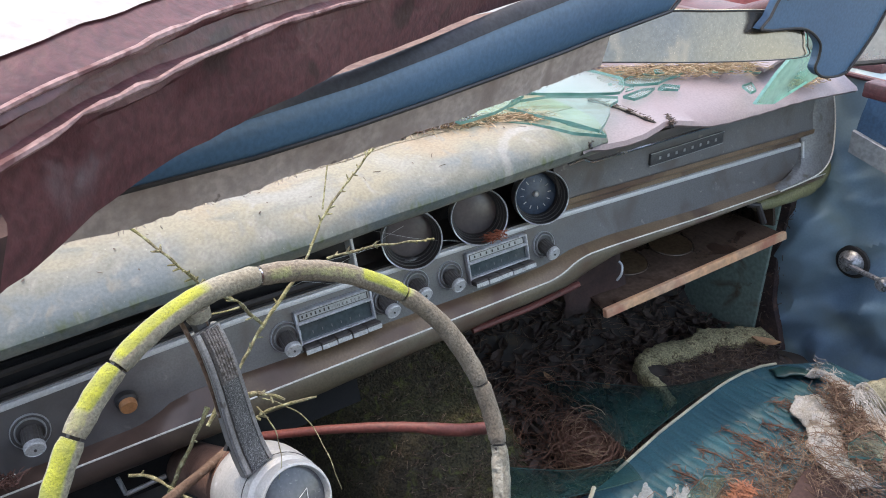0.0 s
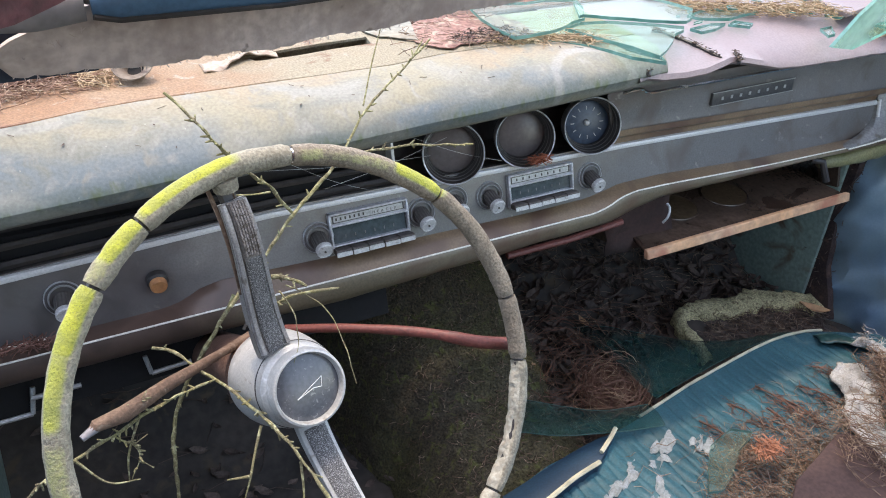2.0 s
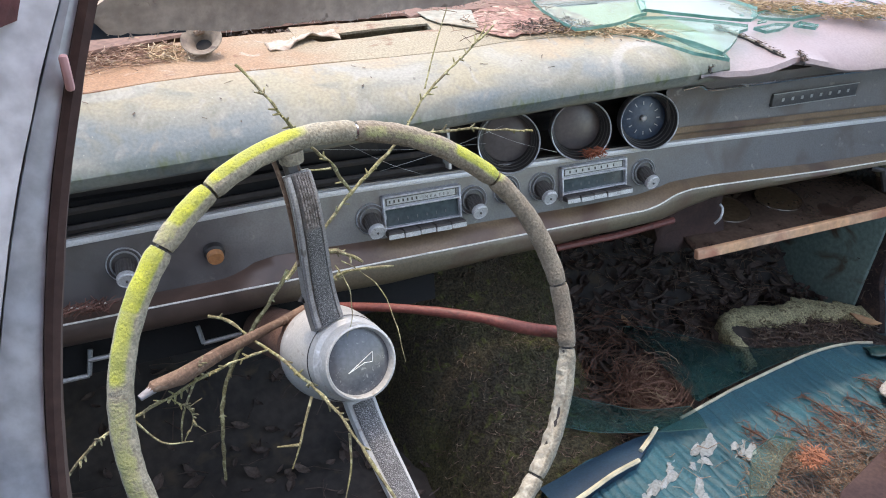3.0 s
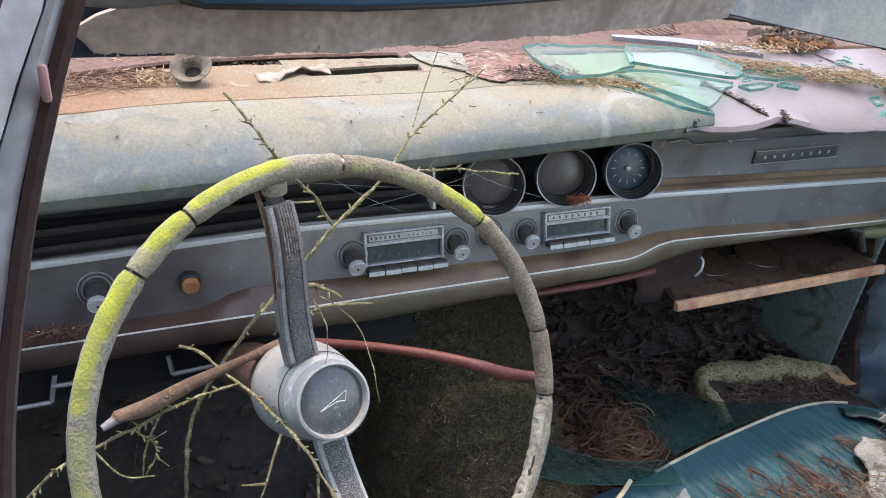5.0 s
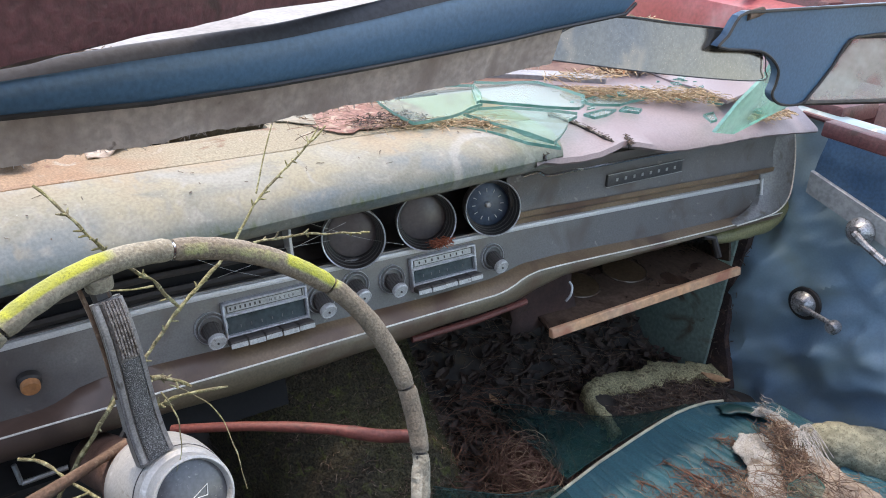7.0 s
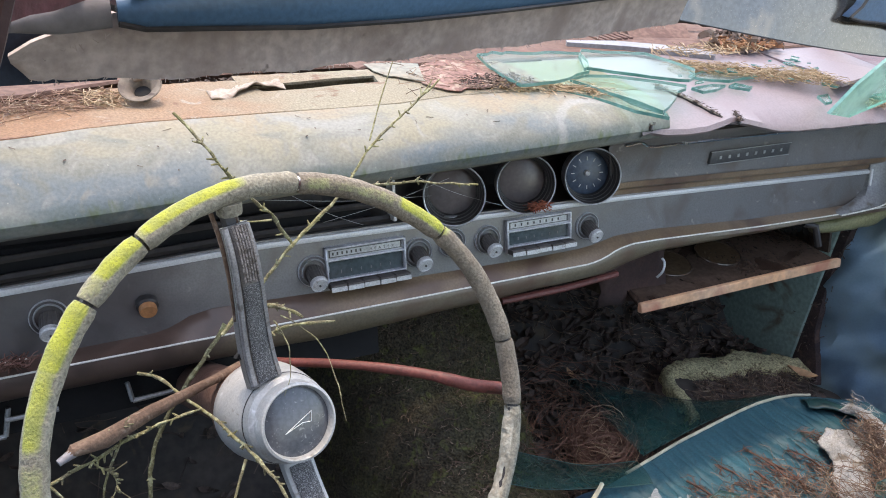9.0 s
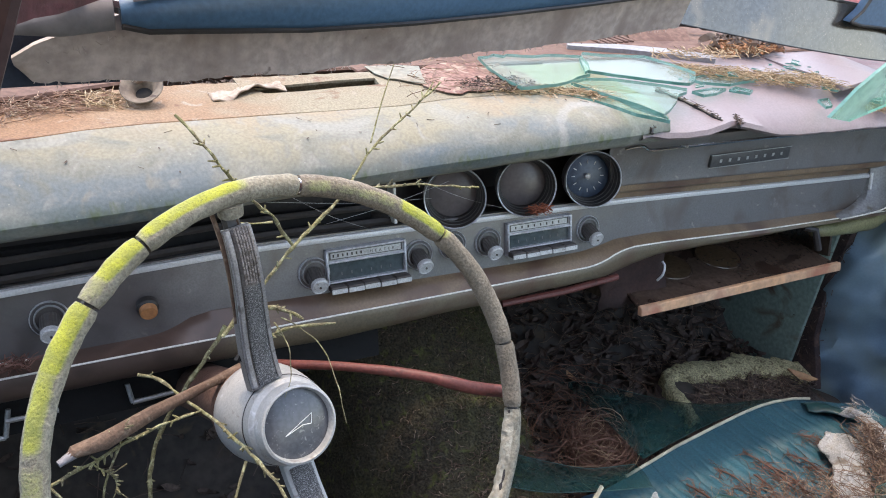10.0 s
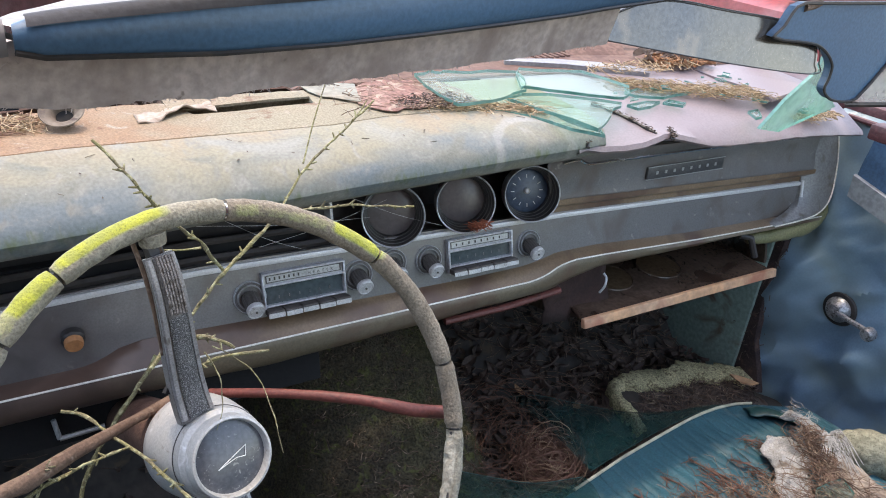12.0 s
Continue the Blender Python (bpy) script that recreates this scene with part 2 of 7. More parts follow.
def rust_top_mat():
    """Bare dash top: orange rust at the driver's end, fading to chalky cream towards the middle."""
    m = bpy.data.materials.new("rusty orange dash top")
    m.use_nodes = True
    N, L, co, nz, lin, add, ramp, mix = nodes_of(m)
    sep = N.new("ShaderNodeSeparateXYZ")
    L.new(co.outputs["Object"], sep.inputs[0])
    x = sep.outputs["X"]
    col = mix(ramp(nz(11, 7, 0.5), 0.35, 0.68), (0.275, 0.150, 0.080), (0.30, 0.195, 0.120))
    col = mix(ramp(add(nz(9, 8, 0.8), lin(x, 2.6, 0.0)), 0.44, 0.86), col, (0.285, 0.245, 0.17))
    col = mix(ramp(nz(26, 10, 0.6), 0.58, 0.72), col, (0.19, 0.095, 0.058))
    col = mix(ramp(nz(46, 10, 0.6), 0.60, 0.72), col, (0.35, 0.295, 0.225))
    col = mix(ramp(nz(170, 6), 0.68, 0.76), col, (0.14, 0.085, 0.055))
    f = nz(420, 8)
    col = mix(1.0, col, mix(ramp(f, 0.25, 0.75), (0.58, 0.58, 0.58), (0.97, 0.97, 0.97)), "MULTIPLY")
    b = N["Principled BSDF"]
    L.new(col, b.inputs["Base Color"])
    b.inputs["Roughness"].default_value = 0.85
    bp = N.new("ShaderNodeBump")
    bp.inputs["Strength"].default_value, bp.inputs["Distance"].default_value = 0.4, 0.002
    L.new(f, bp.inputs["Height"])
    L.new(bp.outputs["Normal"], b.inputs["Normal"])
    return m


def mossy(m):
    """Adds moss where the mesh's own moss layer says that it grows."""
    N, L, co, nz, lin, add, ramp, mix = nodes_of(m)
    b = N["Principled BSDF"]
    base = b.inputs["Base Color"].links[0].from_socket
    at = N.new("ShaderNodeAttribute")
    at.attribute_name = "moss"
    g = add(add(at.outputs["Fac"], lin(nz(60, 6), 0.9, -0.45)), lin(nz(420, 5), 0.5, -0.25))
    green = mix(ramp(nz(90, 6), 0.35, 0.65), (0.36, 0.37, 0.045), (0.27, 0.285, 0.06))
    green = mix(ramp(at.outputs["Fac"], 0.55, 0.9), (0.30, 0.30, 0.14), green)
    green = mix(ramp(nz(900, 4), 0.5, 0.75), green, (0.16, 0.17, 0.04))
    bl = N.new("ShaderNodeAttribute")
    bl.attribute_name = "bleach"
    base = mix(ramp(add(bl.outputs["Fac"], lin(nz(150, 6), 0.9, -0.45)), 0.35, 0.75), base, mix(ramp(nz(200, 6), 0.38, 0.66), (0.32, 0.295, 0.235), (0.43, 0.41, 0.335)))
    L.new(mix(ramp(g, 0.30, 0.72), base, green), b.inputs["Base Color"])
    return m


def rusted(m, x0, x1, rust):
    """Adds red rust together with the driver's-end shade as colour, thinning out along the dash from x0 to x1."""
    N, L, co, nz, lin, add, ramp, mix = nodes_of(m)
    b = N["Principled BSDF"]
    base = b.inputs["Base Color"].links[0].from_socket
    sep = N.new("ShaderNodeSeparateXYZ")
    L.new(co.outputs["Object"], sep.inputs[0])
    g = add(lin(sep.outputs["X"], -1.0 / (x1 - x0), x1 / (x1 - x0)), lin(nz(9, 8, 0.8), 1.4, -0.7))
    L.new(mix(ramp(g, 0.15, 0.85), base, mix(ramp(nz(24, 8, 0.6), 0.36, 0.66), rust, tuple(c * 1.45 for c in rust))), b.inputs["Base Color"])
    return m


def film_mat(name, col, alpha):
    m = bpy.data.materials.new(name)
    m.use_nodes = True
    N, L, co, nz, lin, add, ramp, mix = nodes_of(m)
    b = N["Principled BSDF"]
    L.new(mix(ramp(nz(14, 6), 0.4, 0.7), col, tuple(v * 1.8 for v in col)), b.inputs["Base Color"])
    L.new(lin(nz(9, 5), 0.5, alpha - 0.25), b.inputs["Alpha"])
    b.inputs["Roughness"].default_value, b.inputs["Specular IOR Level"].default_value = 0.25, 0.2
    return m


# The dark driver's end is shade painted into the panel colour.
M_PANEL = rusted(mat("weathered grey dash paint, shaded driver's end", (0.122, 0.117, 0.113), (0.172, 0.162, 0.156), 0.33, 0.0, 4, 500, 0.04, (0.104, 0.082, 0.068), 0.60, 12, grain=0.2, spot_soft=0.12, spot2=(0.251, 0.229, 0.207), spot2_at=0.70, spot2_scale=70, coat=0.6), -0.30, 0.16, (0.066, 0.058, 0.056))
M_KNOB = mat("dusty black knob stem", (0.060, 0.052, 0.048), (0.085, 0.072, 0.066), 0.5, 0, 60, 300, 0.2)
M_CAP = mat("dull metal cap", (0.56, 0.55, 0.54), (0.47, 0.46, 0.45), 0.4, 0.15, 60, 600, 0.1, (0.25, 0.23, 0.20), 0.66, 260)
M_BUTTON = mat("brown-grey button", (0.059, 0.048, 0.042), (0.084, 0.069, 0.062), 0.5, 0, 40, 200, 0.1)
M_BLACK = mat("black crackle paint", (0.026, 0.022, 0.021), (0.042, 0.035, 0.032), 0.5, 0, 12, 200, 0.15, (0.06, 0.048, 0.04), 0.66, 30)
# Both bronze trims: redder rust at the driver's end, deepened to paint its shade.
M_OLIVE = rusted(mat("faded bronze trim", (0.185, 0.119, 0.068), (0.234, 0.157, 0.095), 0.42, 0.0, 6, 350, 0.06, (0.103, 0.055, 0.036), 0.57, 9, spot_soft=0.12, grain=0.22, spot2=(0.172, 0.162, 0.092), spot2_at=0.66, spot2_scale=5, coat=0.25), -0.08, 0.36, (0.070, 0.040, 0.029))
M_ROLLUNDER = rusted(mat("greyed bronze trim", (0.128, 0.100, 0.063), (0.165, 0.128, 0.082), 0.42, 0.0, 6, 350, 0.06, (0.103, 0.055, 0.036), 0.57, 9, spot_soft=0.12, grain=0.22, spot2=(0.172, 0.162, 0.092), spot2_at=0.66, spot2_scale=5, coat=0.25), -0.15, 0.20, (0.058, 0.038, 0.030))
M_CHROME = mat("dull chrome", (0.62, 0.62, 0.60), (0.5, 0.5, 0.5), 0.22, 1.0, 30, 250, 0.05, (0.30, 0.24, 0.18), 0.7, 60, rough2=0.6)
M_BRIGHT = mat("bright anodised trim", (0.60, 0.59, 0.575), (0.50, 0.49, 0.48), 0.45, 0.2, 6, 500, 0.0, grain=0.15)
M_PAD = pad_mat()
M_RUSTTOP = rust_top_mat()
M_MAUVE = mat("faded mauve vinyl", (0.194, 0.153, 0.160), (0.228, 0.184, 0.190), 0.5, 0, 4, 300, 0.06, (0.198, 0.146, 0.153), 0.66, 8, grain=0.14, spot_soft=0.12)
M_MAROON = mat("faded maroon paint", (0.085, 0.024, 0.027), (0.125, 0.045, 0.046), 0.5, 0, 8, 220, 0.35, (0.15, 0.115, 0.12), 0.66, 12, spot2=(0.045, 0.018, 0.016), spot2_at=0.64, spot2_scale=26, grain=0.35)
M_BLUE = mat("blue vinyl", (0.055, 0.12, 0.20), (0.072, 0.155, 0.25), 0.42, 0, 6, 300, 0.12, grain=0.15)
M_BLUEDOOR = mat("blue door vinyl", (0.140, 0.240, 0.361), (0.211, 0.328, 0.426), 0.30, 0, 5, 260, 0.08, (0.195, 0.248, 0.230), 0.58, 4, grain=0.1, spot_soft=0.2, spot2=(0.281, 0.368, 0.426), spot2_at=0.76, spot2_scale=14, coat=0.4)
M_SEAT = mat("teal seat vinyl", (0.020, 0.080, 0.106), (0.030, 0.112, 0.142), 0.42, 0, 8, 300, 0.25, (0.07, 0.13, 0.145), 0.66, 30, grain=0.3)
M_FELT = mat("grey felt padding", (0.418, 0.343, 0.313), (0.506, 0.418, 0.382), 0.95, 0, 9, 150, 0.35, (0.297, 0.230, 0.207), 0.60, 18, grain=0.22, spot_soft=0.14, spot2=(0.242, 0.192, 0.170), spot2_at=0.70, spot2_scale=90)
M_RIM = mossy(mat("cracked mossy rim", (0.235, 0.21, 0.158), (0.315, 0.29, 0.225), 0.85, 0, 26, 420, 0.7, (0.20, 0.175, 0.13), 0.62, 60, grain=0.4, spot_soft=0.14, spot2=(0.39, 0.37, 0.30), spot2_at=0.72, spot2_scale=40))
M_HUB = mat("oxidised cast alloy", (0.40, 0.395, 0.375), (0.47, 0.465, 0.445), 0.38, 0.12, 8, 500, 0.15, (0.24, 0.22, 0.19), 0.68, 110, grain=0.15, spot2=(0.60, 0.60, 0.59), spot2_at=0.66, spot2_scale=60)
M_SPOKE = mat("grey metal spoke", (0.20, 0.185, 0.172), (0.27, 0.25, 0.235), 0.4, 0.25, 30, 700, 0.3, (0.11, 0.10, 0.09), 0.66, 160, grain=0.3)
M_SPOKELIGHT = mat("pale ribbed spoke", (0.36, 0.31, 0.285), (0.26, 0.225, 0.205), 0.6, 0, 60, 700, 0.6, (0.12, 0.095, 0.08), 0.56, 240, grain=0.5)
M_SPOKEDARK = mat("dark grained spoke", (0.085, 0.082, 0.082), (0.12, 0.117, 0.117), 0.5, 0, 60, 1300, 0.9, (0.42, 0.41, 0.40), 0.57, 1300, spot_soft=0.05, grain=0.5)
M_STALK = mat("brown rusted stalk", (0.115, 0.068, 0.046), (0.185, 0.118, 0.080), 0.85, 0, 40, 300, 0.6, (0.26, 0.19, 0.14), 0.64, 90)
M_FLOOR = mat("dark leaf litter floor", (0.048, 0.042, 0.038), (0.075, 0.060, 0.050), 0.95, 0, 8, 60, 0.7, (0.10, 0.075, 0.05), 0.64, 25)
M_TEALMETAL = mat("green painted metal", (0.21, 0.29, 0.25), (0.26, 0.34, 0.29), 0.5, 0, 5, 120, 0.2, (0.13, 0.075, 0.045), 0.64, 14, grain=0.25)
M_MOSS = mat("mossy carpet", (0.078, 0.060, 0.039), (0.092, 0.083, 0.037), 1.0, 0, 7, 260, 1.0, (0.122, 0.126, 0.041), 0.62, 60, grain=0.6, bump_dist=0.006)
M_FOAM = mat("yellowed seat foam", (0.66, 0.57, 0.32), (0.50, 0.43, 0.24), 1.0, 0, 50, 300, 1.0, (0.20, 0.15, 0.08), 0.60, 130, grain=0.5, bump_dist=0.006)
M_SHELF = mat("pale board", (0.66, 0.36, 0.19), (0.56, 0.34, 0.21), 0.6, 0, 10, 100, 0.2, (0.42, 0.17, 0.10), 0.60, 14)
# Near-black that paints the shade in hollows, slots and holes.
M_VOID = mat("shade black", (0.007, 0.0065, 0.0065), (0.011, 0.010, 0.010), 0.9, 0, 12, 200, 0.1)
M_NAMESTRIP = mat("dull brushed strip", (0.44, 0.44, 0.43), (0.37, 0.37, 0.36), 0.4, 0.35, 30, 400, 0.02)
M_LILAC = mat("dull lilac trim", (0.25, 0.24, 0.25), (0.20, 0.185, 0.195), 0.5, 0, 14, 200, 0.1)
# The mint dirt coat paints the light coming through the upright blade.
M_GLASSBLADE = glass_mat("cloudy green glass", (0.70, 0.90, 0.82), alpha_dirt=0.30, dirt=(0.42, 0.60, 0.51))
M_TRAY = mat("dark varnished tray", (0.060, 0.039, 0.028), (0.087, 0.057, 0.042), 0.18, 0, 8, 160, 0.1, (0.035, 0.020, 0.014), 0.60, 20, grain=0.25)
M_REDNEEDLE = mat("reddish needles", (0.165, 0.078, 0.052), (0.10, 0.05, 0.036), 0.8, 0, 60, 200, 0.0)
M_HUBGREY = mat("pale grey paint", (0.24, 0.24, 0.24), (0.30, 0.30, 0.295), 0.4, 0, 12, 300, 0.05, (0.16, 0.14, 0.12), 0.64, 40)
M_OLIVEGREEN = mat("olive painted metal", (0.17, 0.17, 0.075), (0.22, 0.20, 0.10), 0.45, 0, 10, 300, 0.1, (0.12, 0.09, 0.055), 0.62, 20)
M_SATIN = mat("satin chrome", (0.62, 0.62, 0.64), (0.52, 0.52, 0.54), 0.3, 0.45, 40, 300, 0.1, (0.35, 0.34, 0.34), 0.64, 90)
M_ENDGREY = mat("pale grey end paint", (0.174, 0.171, 0.167), (0.223, 0.217, 0.211), 0.35, 0, 14, 300, 0.06, (0.105, 0.087, 0.068), 0.60, 30, spot_soft=0.12, coat=0.3)
M_PIN = mat("dull pinstripe", (0.84, 0.80, 0.72), (0.70, 0.66, 0.58), 0.5, 0.0, 12, 300, 0.0)
M_JACKET = mat("dark rusted jacket", (0.11, 0.055, 0.038), (0.16, 0.085, 0.06), 0.8, 0, 30, 300, 0.5, (0.16, 0.09, 0.06), 0.64, 60)
M_CUPWELL = mat("shiny brown varnish", (0.10, 0.062, 0.036), (0.13, 0.085, 0.05), 0.1, 0.3, 8, 160, 0.05)
M_RIMBROWN = mossy(mat("brown worn rim", (0.165, 0.130, 0.094), (0.235, 0.195, 0.146), 0.75, 0, 24, 420, 0.7, (0.155, 0.125, 0.09), 0.62, 60, grain=0.4, spot_soft=0.14, spot2=(0.34, 0.305, 0.24), spot2_at=0.74, spot2_scale=40))
M_GROUND = mat("woodland ground", (0.13, 0.09, 0.05), (0.09, 0.10, 0.04), 1.0, 0, 0.6, 8, 0.8)
M_TWIG = mat("lichened twig", (0.155, 0.13, 0.078), (0.225, 0.205, 0.09), 0.9, 0, 40, 600, 0.7, (0.36, 0.35, 0.20), 0.58, 160, grain=0.4)
M_LEVER = mat("red rusted lever", (0.182, 0.048, 0.036), (0.142, 0.037, 0.027), 0.55, 0, 20, 300, 0.3, (0.079, 0.025, 0.018), 0.62, 60)
M_GREYBLUE = mat("blue-grey enamel", (0.380, 0.438, 0.496), (0.532, 0.578, 0.608), 0.5, 0, 20, 120, 0.15)
M_WHITECHROME = mat("worn white paint", (0.86, 0.87, 0.90), (0.78, 0.80, 0.84), 0.4, 0.0, 20, 120, 0.05)
M_FELTPALE = mat("pale grey cap", (0.238, 0.220, 0.223), (0.187, 0.171, 0.173), 0.8, 0, 14, 100, 0.2)
M_COWL = mat("faded maroon cowl", (0.135, 0.075, 0.056), (0.17, 0.10, 0.078), 0.97, 0, 9, 140, 0.3, (0.10, 0.052, 0.042), 0.60, 16, grain=0.3)
M_PINK = mat("pinkish plastic", (0.52, 0.30, 0.30), None, 0.6)
M_HOOD = mat("bleached chalky bonnet", (0.194, 0.171, 0.158), (0.259, 0.245, 0.238), 0.6, 0, 5, 90, 0.1, (0.144, 0.091, 0.084), 0.66, 9, grain=0.2)
M_NEEDLE = mat("dry pine needles", (0.175, 0.105, 0.072), (0.12, 0.075, 0.054), 0.85, 0, 60, 200, 0.0, (0.31, 0.225, 0.155), 0.58, 90)
M_STRAW = mat("bleached straw", (0.40, 0.29, 0.17), (0.28, 0.18, 0.105), 0.8, 0, 60, 200, 0.0, (0.55, 0.46, 0.32), 0.62, 120)
M_LEAF = mat("dead leaves", (0.135, 0.095, 0.075), (0.075, 0.054, 0.046), 0.85, 0, 18, 250, 0.3)
M_LEAFLIGHT = mat("tan dead leaf", (0.48, 0.28, 0.14), (0.36, 0.19, 0.10), 0.8, 0, 30, 150, 0.3)
M_CLOTH = mat("frayed white cloth", (0.430, 0.421, 0.400), (0.318, 0.310, 0.291), 0.95, 0, 26, 500, 0.6, (0.172, 0.142, 0.113), 0.63, 34, grain=0.3)
M_BROWNPLATE = mat("brown rusted sheet", (0.050, 0.028, 0.025), (0.064, 0.037, 0.032), 0.95, 0, 6, 200, 0.15, (0.04, 0.024, 0.02), 0.66, 14)
M_TEALEDGE = mat("broken glass edge", (0.070, 0.224, 0.191), (0.140, 0.304, 0.271), 0.35, 0, 30, 120, 0.2)
M_GLASSDARK = film_mat("dark tinted film", (0.012, 0.048, 0.044), 0.55)
M_WHITEPAINT = mat("flaked grey backing", (0.28, 0.31, 0.32), (0.19, 0.22, 0.23), 0.8, 0, 60, 300, 0.3)
M_GLASS = glass_mat("greenish safety glass", (0.86, 0.965, 0.925), alpha_dirt=0.025, dirt=(0.52, 0.60, 0.55))

# ---- setting ----
ground = part("ground", grid([[(x, y, 0.0) for x in (-400, -20, -4, 0, 4, 20, 400)] for y in (-400, -20, -4, 0, 4, 20, 400)]), M_GROUND)
tagged(ground, "brown woodland ground with patches of moss", "ground", kind="structure")

XL, XR = -0.30, 1.15

# ---- car shell ----
floor_pts = []
for y in np.linspace(-1.1, 0.62, 36):
    row = []
    for x in np.linspace(-0.42, 1.22, 42):
        z = 0.33 + 0.045 * smooth01((x - 0.5) / 0.1)
        if y > 0.16:
            z += (y - 0.16) * 1.0
        hump = math.exp(-((x - 0.36) / 0.17) ** 4)
        z = max(z, z * (1 - hump) + hump * (0.39 + 0.6 * max(0.0, y - 0.02)))
        z += 0.012 * noise.noise(Vector((x * 9, y * 9, 0.0)))
        row.append((x, y, z))
    floor_pts.append(row)
floor = part("floor", grid(floor_pts), M_FLOOR)
tagged(floor, "dark car floor under soil and rotten leaves", "floor", kind="structure")
firewall = part("firewall", slab(-0.42, 1.22, 0.52, 0.55, 0.30, 0.99, 0.0), M_TEALMETAL)
tagged(firewall, "teal painted steel bulkhead behind the dashboard", "bulkhead", kind="structure")
kick = part("kick_panel", slab(1.10, 1.125, 0.02, 0.52, 0.32, 0.93, 0.004), M_TEALMETAL)
tagged(kick, "green painted metal kick panel", "panel", kind="structure")
kick_l = part("kick_panel", slab(-0.385, -0.36, 0.02, 0.52, 0.32, 0.93, 0.004), M_TEALMETAL)
tagged(kick_l, "dark painted metal kick panel", "panel", kind="structure")

hinge = part("hinge_pillar", slab(1.127, 1.215, 0.026, 0.05, 0.30, 0.965, 0.003), M_FLOOR)
tagged(hinge, "dark rusted hinge pillar behind the door edge", "pillar", kind="structure")

# Low walls are unseen too: added to close the car and cut sky light.
wall_left = part("wall_left", slab(-0.44, -0.40, -1.25, 0.30, 0.30, 0.99, 0.01), M_BLUEDOOR)
# Two tall unseen walls, added only to darken the dash's driver end.
shade_wall_left = part("shade_wall_left", slab(-0.44, -0.34, -1.25, -0.60, 0.992, 2.5, 0.01), M_MAROON)
tagged(shade_wall_left, "unseen maroon wall added at left to shade the dash", "wall", kind="structure")
shade_wall_back = part("shade_wall_back", slab(-0.335, 0.20, -1.16, -1.08, 0.60, 2.5, 0.01), M_MAROON)
tagged(shade_wall_back, "unseen maroon wall added behind to shade the dash", "wall", kind="structure")
tagged(wall_left, "unseen plain blue wall closing the driver's side against low light", "wall", kind="structure")
wall_back = part("wall_back", slab(-0.42, 1.20, -1.30, -1.18, 0.30, 0.90, 0.01), M_SEAT)
tagged(wall_back, "unseen plain teal wall closing the back against low light", "wall", kind="structure")


# ---- dashboard ----
dashboard = thing("dashboard", "weathered grey and bronze car dashboard with round gauges and radio", "dashboard")


def pin_z(x):
    return lerp_table(x, [(-0.32, 0.783), (0.47, 0.784), (0.485, 0.786), (0.50, 0.790), (0.515, 0.796), (0.53, 0.800), (0.55, 0.802), (0.60, 0.801), (0.80, 0.792), (1.05, 0.785), (1.13, 0.784)])


def roll_top(x):
    return lerp_table(x, [(-0.32, 0.791), (-0.10, 0.793), (-0.08, 0.797), (-0.06, 0.806), (-0.035, 0.810), (0.10, 0.806), (0.38, 0.801), (0.47, 0.802), (0.50, 0.806), (0.53, 0.812), (0.60, 0.812), (0.80, 0.800), (1.13, 0.791)])


def roll_bottom(x):
    return lerp_table(x, [(-0.32, 0.752), (0.0, 0.750), (0.10, 0.748), (0.37, 0.755), (0.50, 0.758), (0.55, 0.769), (0.60, 0.777), (1.13, 0.774)])


def strip_z(x):
    return lerp_table(x, [(-0.32, 0.861), (0.03, 0.873), (0.54, 0.866), (1.12, 0.846)])


xs = list(np.linspace(XL, 1.125, 120))
# lower face with radio and knobs
rows = []
for x in xs:
    t, s = roll_top(x), strip_z(x)
    rows.append([D(x, 0.03, t - 0.004), D(x, 0.0, t - 0.004), D(x, 0.0, (s + t) / 2), D(x, 0.0, s + 0.006), D(x, 0.03, s + 0.006)])
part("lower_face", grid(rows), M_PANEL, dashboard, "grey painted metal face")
# bronze roll below it
rows = []
for x in xs:
    t, p, b = roll_top(x), pin_z(x), roll_bottom(x) + 0.002 * noise.noise(Vector((x * 14, 0, 3)))
    rows.append([D(x, 0.004, t + 0.001), D(x, -0.001, t), D(x, -0.009, t * 0.6 + p * 0.4), D(x, -0.017, t * 0.15 + p * 0.85), D(x, -0.0195, p), D(x, -0.021, p - 0.006), D(x, -0.018, p * 0.4 + b * 0.6), D(x, -0.011, b + 0.004), D(x, -0.002, b), D(x, 0.015, b + 0.001), D(x, 0.03, b + 0.012)])
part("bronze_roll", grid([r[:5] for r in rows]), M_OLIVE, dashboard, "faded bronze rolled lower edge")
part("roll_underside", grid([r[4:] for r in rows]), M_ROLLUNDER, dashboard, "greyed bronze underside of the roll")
part("pinstripe", tube([D(x, -0.0196, pin_z(x)) for x in xs], 0.0011, 6), M_PIN, dashboard, "thin bright pinstripe")
# bright strip
rows = []
for x in xs:
    s = strip_z(x)
    rows.append([D(x, 0.001, s - 0.0036), D(x, -0.0035, s - 0.0031), D(x, -0.0045, s), D(x, -0.0035, s + 0.0031), D(x, 0.001, s + 0.0048)])
part("bright_strip", grid(rows, caps=True), M_BRIGHT, dashboard, "long bright metal strip")
# dark recess behind the gauges
rows = []
for x in np.linspace(XL, 0.545, 60):
    s = strip_z(x)
    rows.append([D(x, 0.0, s + 0.005), D(x, 0.030, s + 0.008), D(x, 0.050, 0.90), D(x, 0.046, 0.925), D(x, -0.01, 0.968)])
part("gauge_recess", grid(rows), M_BLACK, dashboard, "black recessed gauge panel")
